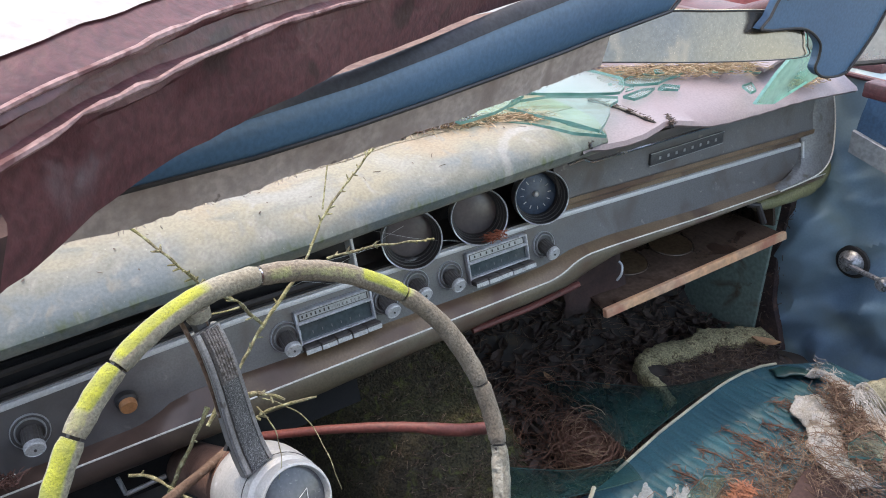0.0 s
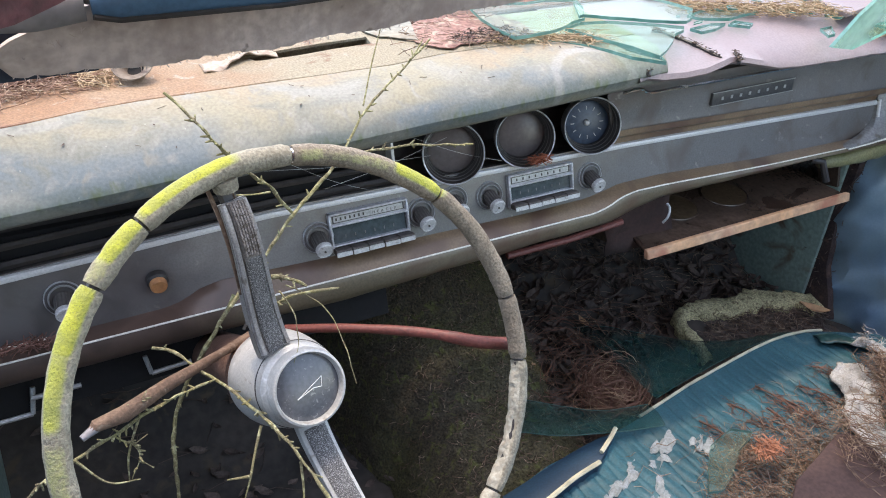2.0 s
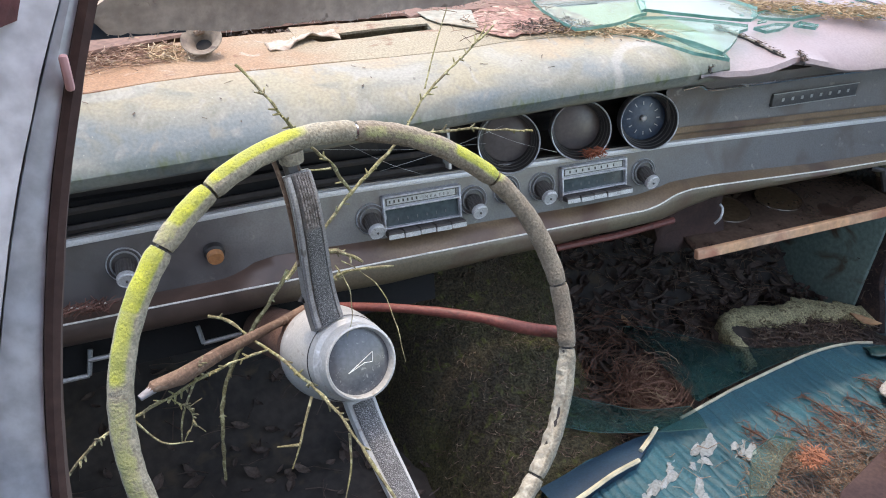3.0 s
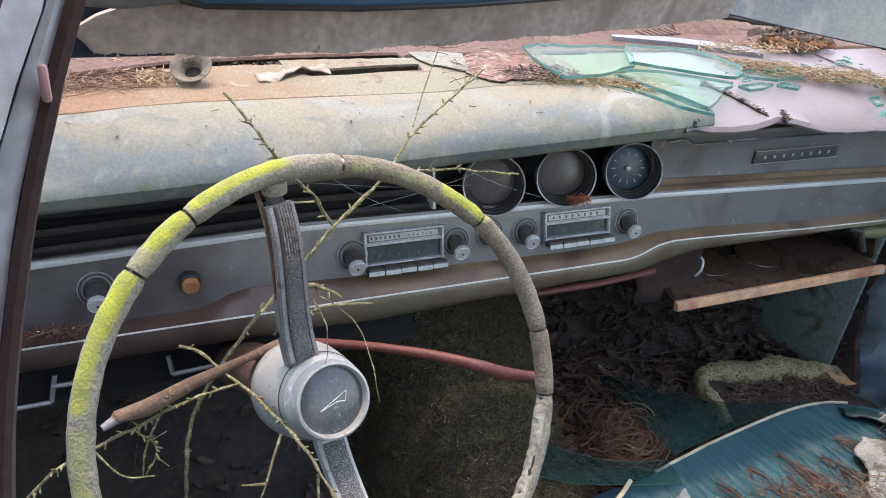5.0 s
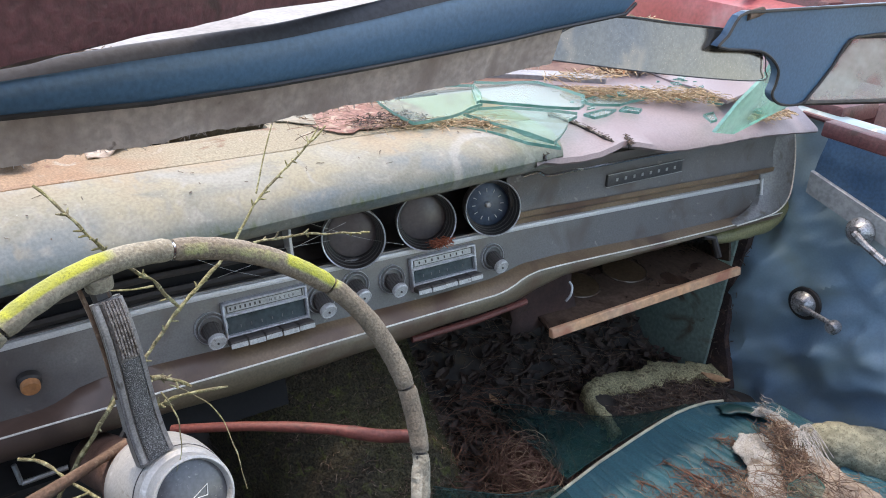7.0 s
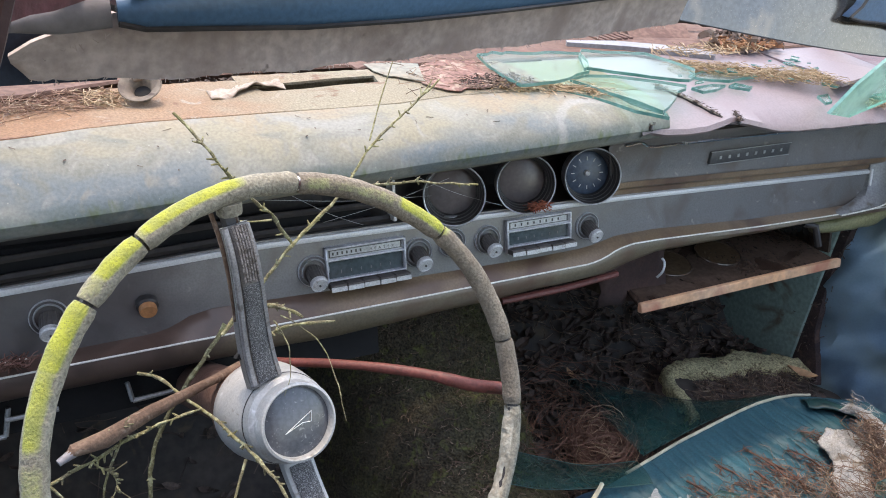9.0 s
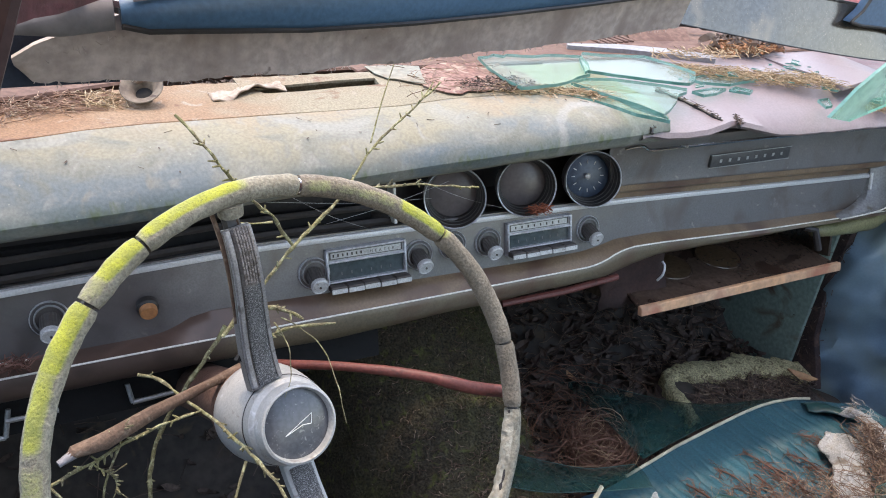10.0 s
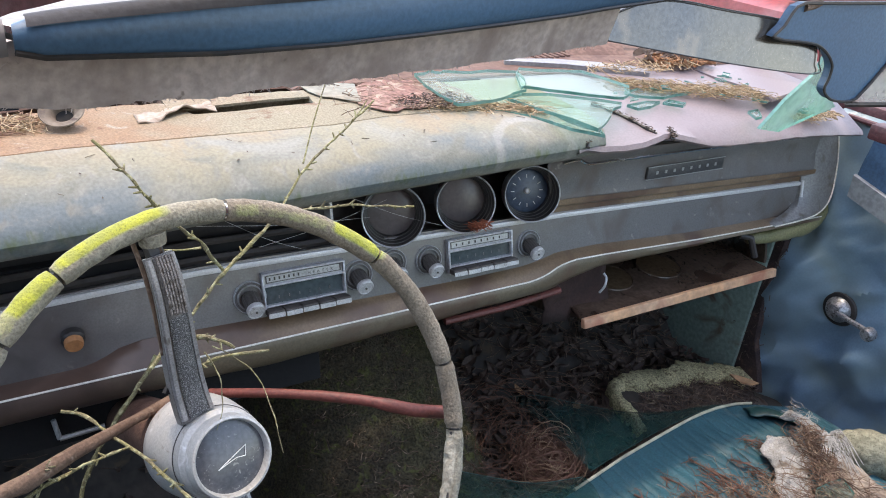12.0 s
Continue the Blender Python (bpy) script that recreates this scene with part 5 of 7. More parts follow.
part("clip", slab(x - 0.0045, x - 0.0020, y - 0.0115, y - 0.0085, 1.212, 1.2225, 0.001), M_PINK, post, "pinkish clip")

# ---- bonnet beyond ----
rows = []
for y in np.linspace(0.40, 2.1, 18):
    rows.append([(x, y, 0.992 + 0.03 * smooth01((y - 0.4) / 0.5) - 0.05 * abs((x - 0.42) / 0.8) ** 2 + 0.012 * math.exp(-((x - 0.42) / 0.05) ** 2) - 0.05 * smooth01((y - 1.2) / 1.0)) for x in np.linspace(-0.45, 1.3, 36)])
hood = part("bonnet", grid(rows), M_HOOD)
tagged(hood, "sun-bleached chalky bonnet with rusty patches and needles", "car bonnet", kind="structure")
wing_l = part("wing_left", slab(-0.60, -0.46, 0.32, 2.12, 0.30, 0.975, 0.02), M_MAROON)
tagged(wing_l, "plain maroon front wing", "car wing", kind="structure")
nose = part("nose_wall", slab(-0.46, 1.31, 2.08, 2.14, 0.30, 0.93, 0.02), M_MAROON)
tagged(nose, "plain maroon nose panel closing the bonnet", "car panel", kind="structure")

# emblem: a plain arrow outline
em = [(-0.013, -0.007), (0.014, 0.006), (0.012, -0.003), (0.004, -0.002), (-0.013, -0.007)]
for (ax, ay), (bx, by) in zip(em, em[1:]):
    part("emblem_line", moved(tube([(ax, ay, -0.0422), (bx, by, -0.0422)], 0.00038, 5), WM), M_WHITEINK, hub)
part("hub_groove", moved(grid([[((r + 0.0006 * math.cos(b)) * math.cos(a), (r + 0.0006 * math.cos(b)) * math.sin(a), z + 0.0006 * math.sin(b)) for b in np.linspace(0, 2 * math.pi, 6, endpoint=False)] for r, z in ((0.0404, -0.0685),) for a in np.linspace(0, 2 * math.pi, 60, endpoint=False)], True, True), WM), M_BLACK, hub)


# ---- twigs ----
def twig(label, pts, r0, r1, seed, spurs=10, n=40, forks=()):
    t = thing("twig", label, "twig", "twigs round the wheel")
    rnd = random.Random(seed)
    r0, r1, spurs = r0 * 0.66, r1 * 0.64, int(spurs * 1.8)
    c = curve(pts, n)
    c = [p + Vector((noise.noise(p * 60), noise.noise(p * 60 + Vector((9, 0, 0))), noise.noise(p * 60 + Vector((0, 9, 0))))) * 0.0018 for p in c]
    part("stem", tube(c, [r0 + (r1 - r0) * i / n for i in range(n + 1)], 8, True, 0.6, seed), M_TWIG, t)
    for k in range(spurs):
        i = rnd.randrange(3, n - 2)
        d = (c[i + 1] - c[i]).normalized()
        o = d.orthogonal()
        o.rotate(Matrix.Rotation(rnd.uniform(0, 6.28), 3, d))
        L = rnd.uniform(0.003, 0.009)
        e = c[i] + (o * 0.8 + d * 0.6).normalized() * L
        part("spur", tube([c[i], c[i] * 0.4 + e * 0.6, e], [0.0012, 0.001, 0.0006], 5), M_TWIG, t)
    for fk in forks:
        f = curve(fk, 16)
        part("fork", tube(f, [r1 * 0.9 + (0.0006 - r1 * 0.9) * i / 16 for i in range(17)], 6, True, 0.3, seed + 3), M_TWIG, t)
    return t


twig("grey-green bare twig leaning over the dash pad", [(-0.050, -0.150, 0.872), (-0.002, -0.130, 0.913), (0.028, -0.117, 0.939), (0.079, -0.097, 0.971), (0.123, -0.069, 1.009), (0.166, -0.050, 1.034), (0.214, -0.035, 1.066)], 0.0032, 0.0016, 1, 14,
     forks=([(0.124, -0.066, 1.016), (0.144, -0.042, 1.050), (0.166, -0.019, 1.084)], [(0.174, -0.046, 1.037), (0.195, -0.039, 1.054), (0.207, -0.032, 1.065)]))
twig("knobbly bare twig standing up behind the rim", [(0.027, -0.116, 0.939), (0.013, -0.124, 0.962), (0.000, -0.131, 0.985), (-0.026, -0.145, 1.013), (-0.033, -0.146, 1.027), (-0.047, -0.144, 1.050), (-0.071, -0.123, 1.079)], 0.0028, 0.0020, 2, 14,
     forks=([(0.006, -0.127, 0.972), (-0.012, -0.125, 0.972), (-0.030, -0.122, 0.974)],))
twig("pale dry twig in front of a gauge", [(0.096, -0.13, 0.997), (0.133, -0.14, 1.000), (0.167, -0.146, 0.998), (0.202, -0.160, 0.997)], 0.0022, 0.0014, 3, 5)
twig("green mossy twig below the wheel hub", [(-0.125, -0.12, 0.826), (-0.111, -0.128, 0.823), (-0.090, -0.166, 0.822), (-0.061, -0.231, 0.823), (-0.043, -0.288, 0.827), (-0.030, -0.330, 0.812), (-0.010, -0.40, 0.790)], 0.0024, 0.0024, 4, 10,
     forks=([(-0.056, -0.262, 0.821), (-0.066, -0.276, 0.809), (-0.076, -0.292, 0.796), (-0.085, -0.30, 0.78)], [(-0.076, -0.292, 0.798), (-0.094, -0.284, 0.794)], [(-0.036, -0.31, 0.815), (-0.040, -0.325, 0.79), (-0.05, -0.34, 0.77)]))
twig("lichened twig reaching across below the rim", [(-0.080, -0.191, 0.825), (-0.129, -0.198, 0.821), (-0.172, -0.208, 0.812), (-0.203, -0.220, 0.809), (-0.232, -0.233, 0.806), (-0.262, -0.240, 0.780)], 0.0020, 0.0022, 5, 26,
     forks=([(-0.150, -0.203, 0.817), (-0.165, -0.215, 0.79), (-0.170, -0.222, 0.765)], [(-0.205, -0.222, 0.808), (-0.185, -0.235, 0.785), (-0.16, -0.24, 0.782)]))
twig("thin pale dry sprig hanging under the stalk", [(-0.172, -0.208, 0.812), (-0.160, -0.216, 0.800), (-0.158, -0.222, 0.786), (-0.166, -0.228, 0.772)], 0.0011, 0.0007, 21, 6, 16,
     forks=([(-0.158, -0.222, 0.788), (-0.148, -0.226, 0.776)], [(-0.160, -0.216, 0.800), (-0.146, -0.214, 0.806)]))
twig("thin pale dry sprig hanging under the stalk", [(-0.150, -0.204, 0.816), (-0.146, -0.200, 0.830), (-0.138, -0.196, 0.838)], 0.0012, 0.0007, 22, 5, 12,
     forks=([(-0.147, -0.201, 0.826), (-0.156, -0.203, 0.836)],))
twig("short pale twig stub beside the spoke", [(-0.030, -0.186, 0.917), (-0.014, -0.192, 0.923), (-0.003, -0.198, 0.922), (0.010, -0.208, 0.916)], 0.0034, 0.0024, 6, 6, 16)
twig("short mossy twig above the hub", [(-0.032, -0.167, 0.867), (-0.012, -0.180, 0.885), (0.006, -0.192, 0.897), (0.040, -0.206, 0.903)], 0.0022, 0.0022, 7, 6, 20)
twig("grey dead stem hanging under the dash", [(-0.03, -0.06, 0.82), (-0.085, -0.081, 0.757), (-0.115, -0.094, 0.712), (-0.128, -0.115, 0.669), (-0.136, -0.131, 0.60)], 0.004, 0.003, 8, 4)
twig("thin curled dry stalk over the hub", [(0.000, -0.17, 0.895), (0.020, -0.175, 0.880), (0.036, -0.188, 0.862), (0.040, -0.213, 0.842), (0.040, -0.242, 0.815)], 0.0009, 0.0007, 9, 0, 20)
twig("thin curled dry stalk over the hub", [(-0.012, -0.19, 0.905), (-0.006, -0.215, 0.895), (-0.010, -0.235, 0.875), (-0.016, -0.240, 0.862)], 0.0009, 0.0007, 10, 0, 20)


# ---- litter ----
def sticks(n, place, length, radius, seed, tilt=0.25, bend=0.2, centre=None):
    """Many thin dry needles in one mesh; place(rnd) gives a point."""
    rnd = random.Random(seed)
    V, F = [], []
    for _ in range(n):
        p = Vector(place(rnd))
        a = rnd.uniform(0, math.tau)
        if centre is not None:
            a = math.atan2(p.y - centre[1], p.x - centre[0]) + math.pi / 2 + rnd.uniform(-0.8, 0.8)
        L = rnd.uniform(0.5, 1.0) * length
        d = Vector((math.cos(a), math.sin(a), rnd.uniform(-tilt, tilt))).normalized()
        s = Vector((-d.y, d.x, 0)).normalized()
        up = d.cross(s)
        k = rnd.uniform(-bend, bend) * L
        r = radius * rnd.uniform(0.7, 1.2)
        o = len(V)
        wave = rnd.uniform(-bend, bend) * L * 0.35
        for q in (-0.5, -0.17, 0.17, 0.5):
            c = p + d * L * q + s * (k * (1 - 4 * q * q) * 0.5 + wave * math.sin(q * 6.3))
            for b in (0, 2.09, 4.19):
                V.append(c + (s * math.cos(b) + up * math.sin(b)) * r)
        for h in (0, 3, 6):
            for j in range(3):
                F.append((o + h + j, o + h + (j + 1) % 3, o + h + 3 + (j + 1) % 3, o + h + 3 + j))
    return V, F


def flakes(n, place, size, seed, curl=0.4, tilt=0.5):
    """Small curled leaves in one mesh."""
    rnd = random.Random(seed)
    V, F = [], []
    for _ in range(n):
        p = Vector(place(rnd))
        m = Euler((rnd.uniform(-tilt, tilt), rnd.uniform(-tilt, tilt), rnd.uniform(0, 6.28))).to_matrix()
        L = size * rnd.uniform(0.5, 1.2)
        W = L * rnd.uniform(0.35, 0.6)
        o = len(V)
        for u, w in ((-1, 0.05), (-0.5, 0.8), (0.1, 1.0), (0.6, 0.6), (1, 0.05)):
            for v in (-1, 0, 1):
                V.append(p + m @ Vector((u * L / 2, v * w * W / 2, abs(v) * curl * W * 0.4 + 0.1 * L * u * u)))
        for i in range(4):
            for j in range(2):
                F.append((o + i * 3 + j, o + i * 3 + j + 1, o + i * 3 + j + 4, o + i * 3 + j + 3))
    return V, F


def litter(name, geo, material, label, category):
    ob = part(name, geo, material, smooth=False)
    return tagged(ob, label, category, kind="stuff")


def floor_z(x, y):
    z = 0.33 + 0.045 * smooth01((x - 0.5) / 0.1) + (max(0, y - 0.16))
    hump = math.exp(-((x - 0.36) / 0.17) ** 4)
    return max(z, z * (1 - hump) + hump * (0.39 + 0.6 * max(0.0, y - 0.02))) + 0.012 * noise.noise(Vector((x * 9, y * 9, 0.0)))


def blob(cx, cy, rx, ry, zf):
    def f(r):
        a, q = r.uniform(0, math.tau), math.sqrt(r.random())
        x, y = cx + rx * q * math.cos(a), cy + ry * q * math.sin(a)
        return x, y, zf(x, y) + r.uniform(0.001, 0.006)
    return f


def area(x0, x1, y0, y1, zf, up=0.004):
    def f(r):
        x, y = r.uniform(x0, x1), r.uniform(y0, y1)
        return x, y, zf(x, y) + r.uniform(0.001, up)
    return f


litter("needle_litter", sticks(650, blob(0.70, -0.33, 0.17, 0.09, seat_z), 0.065, 0.00055, 1, 0.25, 0.9), M_NEEDLE, "brown pine needles heaped on the seat", "pine needles")
litter("needle_litter", sticks(450, blob(0.61, -0.34, 0.12, 0.07, lambda x, y: seat_z(x, y) + 0.006), 0.05, 0.00055, 2, 0.4, 1.0), M_NEEDLE, "brown pine needles heaped on the seat", "pine needles")
litter("needle_litter", sticks(200, area(0.42, 0.98, -0.45, -0.20, seat_z), 0.05, 0.00055, 3, 0.2, 0.7), M_NEEDLE, "scattered pine needles on the seat vinyl", "pine needles")


def curls(n, place, seed, turn=(0.8, 3.2), radius=0.0007, steps=9):
    """Long bent strands, each an arc of its own circle; place(rnd) gives (centre, circle radius, tilt)."""
    rnd = random.Random(seed)
    geos = []
    for _ in range(n):
        c, rr, tilt = place(rnd)
        a, w = rnd.uniform(0, math.tau), rnd.uniform(*turn)
        m = Euler((rnd.uniform(-tilt, tilt), rnd.uniform(-tilt, tilt), 0)).to_matrix()
        pts = [Vector(c) + m @ Vector((rr * math.cos(a + w * k / steps), rr * math.sin(a + w * k / steps), 0.004 * math.sin(k * 1.1 + a))) for k in range(steps + 1)]
        geos.append(tube(pts, radius * rnd.uniform(0.7, 1.2), 3, False))
    return join(*geos)


def bowl(r):
    return (0.566 + r.gauss(0, 0.016), -0.042 + r.gauss(0, 0.018), 0.410 + r.uniform(0, 0.030)), r.uniform(0.018, 0.050), 0.7


def drift(r):
    u = r.random()
    return (0.520 + 0.035 * u + r.gauss(0, 0.03), 0.10 - 0.12 * u + r.gauss(0, 0.02), 0.418 + r.uniform(0, 0.018)), r.uniform(0.05, 0.14), 0.3


M_NESTRED = mat("reddish needle nest", (0.21, 0.10, 0.062), (0.13, 0.062, 0.042), 0.8, 0, 60)
litter("needle_nest", curls(300, bowl, 5, (1.0, 4.0)), M_NESTRED, "tangled round nest of reddish needles on the floor", "pine needles")
litter("needle_nest", curls(60, bowl, 55, (1.5, 4.5)), mat("tan needle nest", (0.36, 0.23, 0.14), (0.26, 0.15, 0.09), 0.8, 0, 60), "paler tan stalks in the needle nest", "pine needles")
litter("needle_drift", curls(170, drift, 56, (0.4, 1.2)), M_NESTRED, "loose reddish needles trailing from the nest", "pine needles")
litter("needle_litter", sticks(1300, area(0.45, 1.08, -0.12, 0.36, floor_z, 0.035), 0.07, 0.0007, 6), M_NEEDLE, "dark needles and stalks over the floor", "floor litter")
litter("leaf_litter", flakes(1500, area(0.48, 1.09, -0.1, 0.50, floor_z, 0.03), 0.034, 7, 0.9, 0.7), M_LEAF, "dark rotting leaves over the floor", "floor litter")
litter("leaf_litter", flakes(400, area(-0.34, 0.2, -0.5, 0.40, floor_z, 0.02), 0.03, 8), M_LEAF, "dark rotting leaves in the driver's footwell", "floor litter")
litter("needle_litter", sticks(300, area(-0.34, 0.3, -0.6, 0.3, floor_z, 0.02), 0.08, 0.001, 9), M_LEAF, "dark stalks in the driver's footwell", "floor litter")
for lx, ly, lz, sd in ((0.653, 0.155, 0.40, 1), (0.728, 0.072, 0.40, 2)):
    lf = part("dead_leaf", flakes(1, lambda r: (lx, ly, lz), 0.05, sd, 0.3, 0.2), M_LEAFLIGHT)
    tagged(lf, "tan dead leaf on dark litter", "leaf")
litter("needle_litter", sticks(420, lambda r: (lambda u, v: (-0.30 + 0.19 * u, (0.020 + 0.058 * u) + v * (0.070 - 0.012 * u), 1.019 + r.uniform(0, 0.006)))(r.random(), r.random() ** 0.6), 0.045, 0.00045, 10), mat("reddish dry needles", (0.25, 0.145, 0.095), (0.17, 0.09, 0.062), 0.8, 0, 60, 200, 0.0, (0.42, 0.31, 0.21), 0.60, 120), "reddish-brown needles drifted along the cowl", "pine needles")
litter("needle_litter", sticks(60, blob(-0.108, 0.098, 0.020, 0.022, lambda x, y: 1.020), 0.035, 0.0005, 11, 0.5), M_STRAW, "pale needles round the vent cup", "pine needles")
litter("needle_litter", sticks(420, area(-0.35, -0.02, 0.16, 0.45, lambda x, y: 1.022), 0.035, 0.0005, 12), M_STRAW, "needles on the maroon cowl", "pine needles")
litter("straw_litter", sticks(800, lambda r: (lambda u: (0.700 + 0.225 * u + r.uniform(-0.02, 0.02), 0.125 - 0.092 * u + r.uniform(-0.026 - 0.02 * u, 0.014), 1.010 + r.uniform(0, 0.012)))(r.random()), 0.03, 0.00045, 13, 0.4, 1.0), M_STRAW, "bleached straw among the broken glass", "straw")
litter("straw_litter", sticks(160, blob(1.01, -0.035, 0.06, 0.018, lambda x, y: 0.985), 0.03, 0.0006, 14, 0.5, 0.5), M_STRAW, "bleached straw among the broken glass", "straw")
litter("straw_litter", sticks(190, lambda r: (lambda u: (0.355 + 0.135 * u + r.uniform(-0.012, 0.008), 0.062 - 0.050 * u * u + r.uniform(-0.014, 0.010), 1.020 + r.uniform(0, 0.004)))(r.random()), 0.05, 0.0005, 15, 0.15, 0.5), M_STRAW, "straw under the edge of the glass", "straw")
litter("straw_litter", sticks(120, blob(0.80, 0.16, 0.12, 0.03, lambda x, y: 1.024), 0.03, 0.0007, 16, 0.5), M_STRAW, "straw behind the broken glass", "straw")
litter("leaf_litter", flakes(70, blob(0.925, 0.195, 0.075, 0.040, lambda x, y: 1.020), 0.022, 17, 0.9, 0.9), mat("red-brown leaf bits", (0.32, 0.13, 0.07), (0.40, 0.23, 0.12), 0.8, 0, 60), "dead leaves behind the broken glass", "leaves")
litter("leaf_litter", flakes(60, blob(0.93, 0.21, 0.08, 0.045, lambda x, y: 1.022), 0.032, 18, 0.9, 0.9), mat("grey-brown leaves", (0.14, 0.09, 0.07), (0.24, 0.18, 0.145), 0.8, 0, 30), "curled grey-brown leaves behind the broken glass", "leaves")
litter("straw_litter", sticks(130, blob(0.915, 0.19, 0.05, 0.03, lambda x, y: 1.024), 0.035, 0.0006, 75, 0.5, 0.6), mat("orange straw", (0.46, 0.24, 0.11), (0.34, 0.16, 0.08), 0.8, 0, 60), "orange straw among the leaves", "straw")
louvre = thing("cowl_vent", "pinkish ribbed cowl vent with slots blackened for shade", "vent", at=(0.70, 0.29, 1.017))
for i in range(6):
    u = i / 5
    part("rib", slab(0.664 + 0.070 * u, 0.672 + 0.070 * u, 0.262 + 0.012 * u, 0.300 + 0.012 * u, 1.015, 1.021, 0.001, 1), M_COWL, louvre)
# Near-black sheet paints the shade between the ribs.
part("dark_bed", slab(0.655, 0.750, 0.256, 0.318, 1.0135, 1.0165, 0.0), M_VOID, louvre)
ridge_plate = part("cowl_ridge", ([(0.742, 0.285, 1.018), (0.865, 0.268, 1.018), (0.880, 0.300, 1.032), (0.760, 0.330, 1.034), (0.742, 0.285, 1.012), (0.865, 0.268, 1.012), (0.880, 0.300, 1.026), (0.760, 0.330, 1.028)], [(0, 1, 2, 3), (4, 5, 6, 7), (0, 1, 5, 4), (1, 2, 6, 5), (2, 3, 7, 6), (3, 0, 4, 7)]), M_COWL, smooth=False)
tagged(ridge_plate, "bent maroon panel edge behind the glass", "metal plate")
# Black strip put in for the dark gap at the bonnet edge.
gap_dark = part("gap_strip", tube(curve([(0.66, 0.325, 1.024), (0.76, 0.336, 1.038), (0.83, 0.342, 1.040), (0.90, 0.315, 1.036), (1.0, 0.28, 1.03)], 40), 0.006, 8, True, 0.7), M_BLACK)
tagged(gap_dark, "black strip drawn for the dark gap along the bonnet edge", "seal")
litter("needle_litter", sticks(90, area(0.22, 0.40, 0.03, 0.20, lambda x, y: 1.025), 0.03, 0.0005, 19), M_NEEDLE, "needles on the rusty plate", "pine needles")
litter("needle_tuft", sticks(60, lambda r: tuple(D(0.380 + r.uniform(-0.015, 0.013), -0.030 + r.uniform(-0.004, 0.004), 0.880 + r.uniform(-0.004, 0.004))), 0.022, 0.0006, 20, 0.3), mat("rust-red needles", (0.36, 0.10, 0.05), None, 0.8), "rust-red needles caught in a gauge rim", "pine needles")
litter("needle_tuft", sticks(90, lambda r: tuple(D(-0.245 + r.uniform(-0.03, 0.03), -0.018 + r.uniform(-0.008, 0.004), 0.795 + r.uniform(-0.002, 0.006))), 0.03, 0.0006, 21, 0.3), mat("dark red needles", (0.16, 0.07, 0.05), None, 0.8), "dark needles on the bronze roll", "pine needles")


def pad_top(x, y):
    """Height of the driver's side pad."""
    yc = pad_back(x)
    zl = pad_z(x) + 0.040
    zm = (pad_z(x) + 0.046 + 1.018) / 2
    return zl + (zm - zl) * (y + 0.04) / 0.02 if y < -0.02 else zm + (1.018 - zm) * (y + 0.02) / (yc + 0.02)


litter("pad_crumbs", flakes(14, area(-0.28, 0.46, -0.035, 0.015, pad_top, 0.0015), 0.0045, 71, 0.5, 0.3), M_LEAF, "tiny dark crumbs on the dash pad", "crumbs")
litter("pad_crumbs", sticks(10, area(-0.25, 0.46, -0.03, 0.02, pad_top, 0.0012), 0.014, 0.0004, 72, 0.05), M_LEAF, "tiny stalks on the dash pad", "crumbs")
web = thing("cobweb", "fine cobweb threads across the gauge recess", "cobweb")
for a, b in (((0.02, -0.05, 0.935), (0.24, 0.0, 0.905)), ((0.10, 0.0, 0.89), (0.25, -0.03, 0.93)), ((0.06, -0.02, 0.93), (0.16, 0.005, 0.875)), ((0.20, -0.04, 0.94), (0.33, -0.02, 0.885))):
    pa, pb = D(*a), D(*b)
    part("thread", tube(curve([pa, pa.lerp(pb, 0.5) + Vector((0, 0, -0.004)), pb], 10), 0.00016, 4), M_WHITEINK, web)


litter("rust_crumbs", flakes(420, blob(0.352, 0.072, 0.055, 0.030, lambda x, y: 1.0215), 0.0055, 73, 0.6, 0.5), M_LEAF, "brown rotten crumbs round the glass", "crumbs")
litter("rust_crumbs", flakes(90, area(-0.05, 0.06, 0.148, 0.168, lambda x, y: 1.014), 0.008, 74, 0.7, 0.7), M_LEAF, "dark rotten bits along the gap", "crumbs")


# ---- broken windscreen glass on the passenger pad ----
def shard(pts, z, tilt=(0, 0), label="pale green shard of broken windscreen glass", material=None, thick=0.0042):
    t = thing("glass_shard", label, "broken glass", "broken windscreen")
    n = len(pts)
    cx, cy = sum(p[0] for p in pts) / n, sum(p[1] for p in pts) / n

    def h(x, y):
        return z + tilt[0] * (x - cx) + tilt[1] * (y - cy)
    top = [(x, y, h(x, y) + thick) for x, y in pts]
    bot = [(x, y, h(x, y)) for x, y in pts]
    pane = part("pane", (top + bot, [tuple(range(n)), tuple(range(2 * n - 1, n - 1, -1))]), material or M_GLASS, t, smooth=False)
    part("edge", (top + bot, [(i, (i + 1) % n, (i + 1) % n + n, i + n) for i in range(n)]), M_TEALEDGE, t, "bright teal broken edge", smooth=False)
    pane.visible_shadow = False
    return t


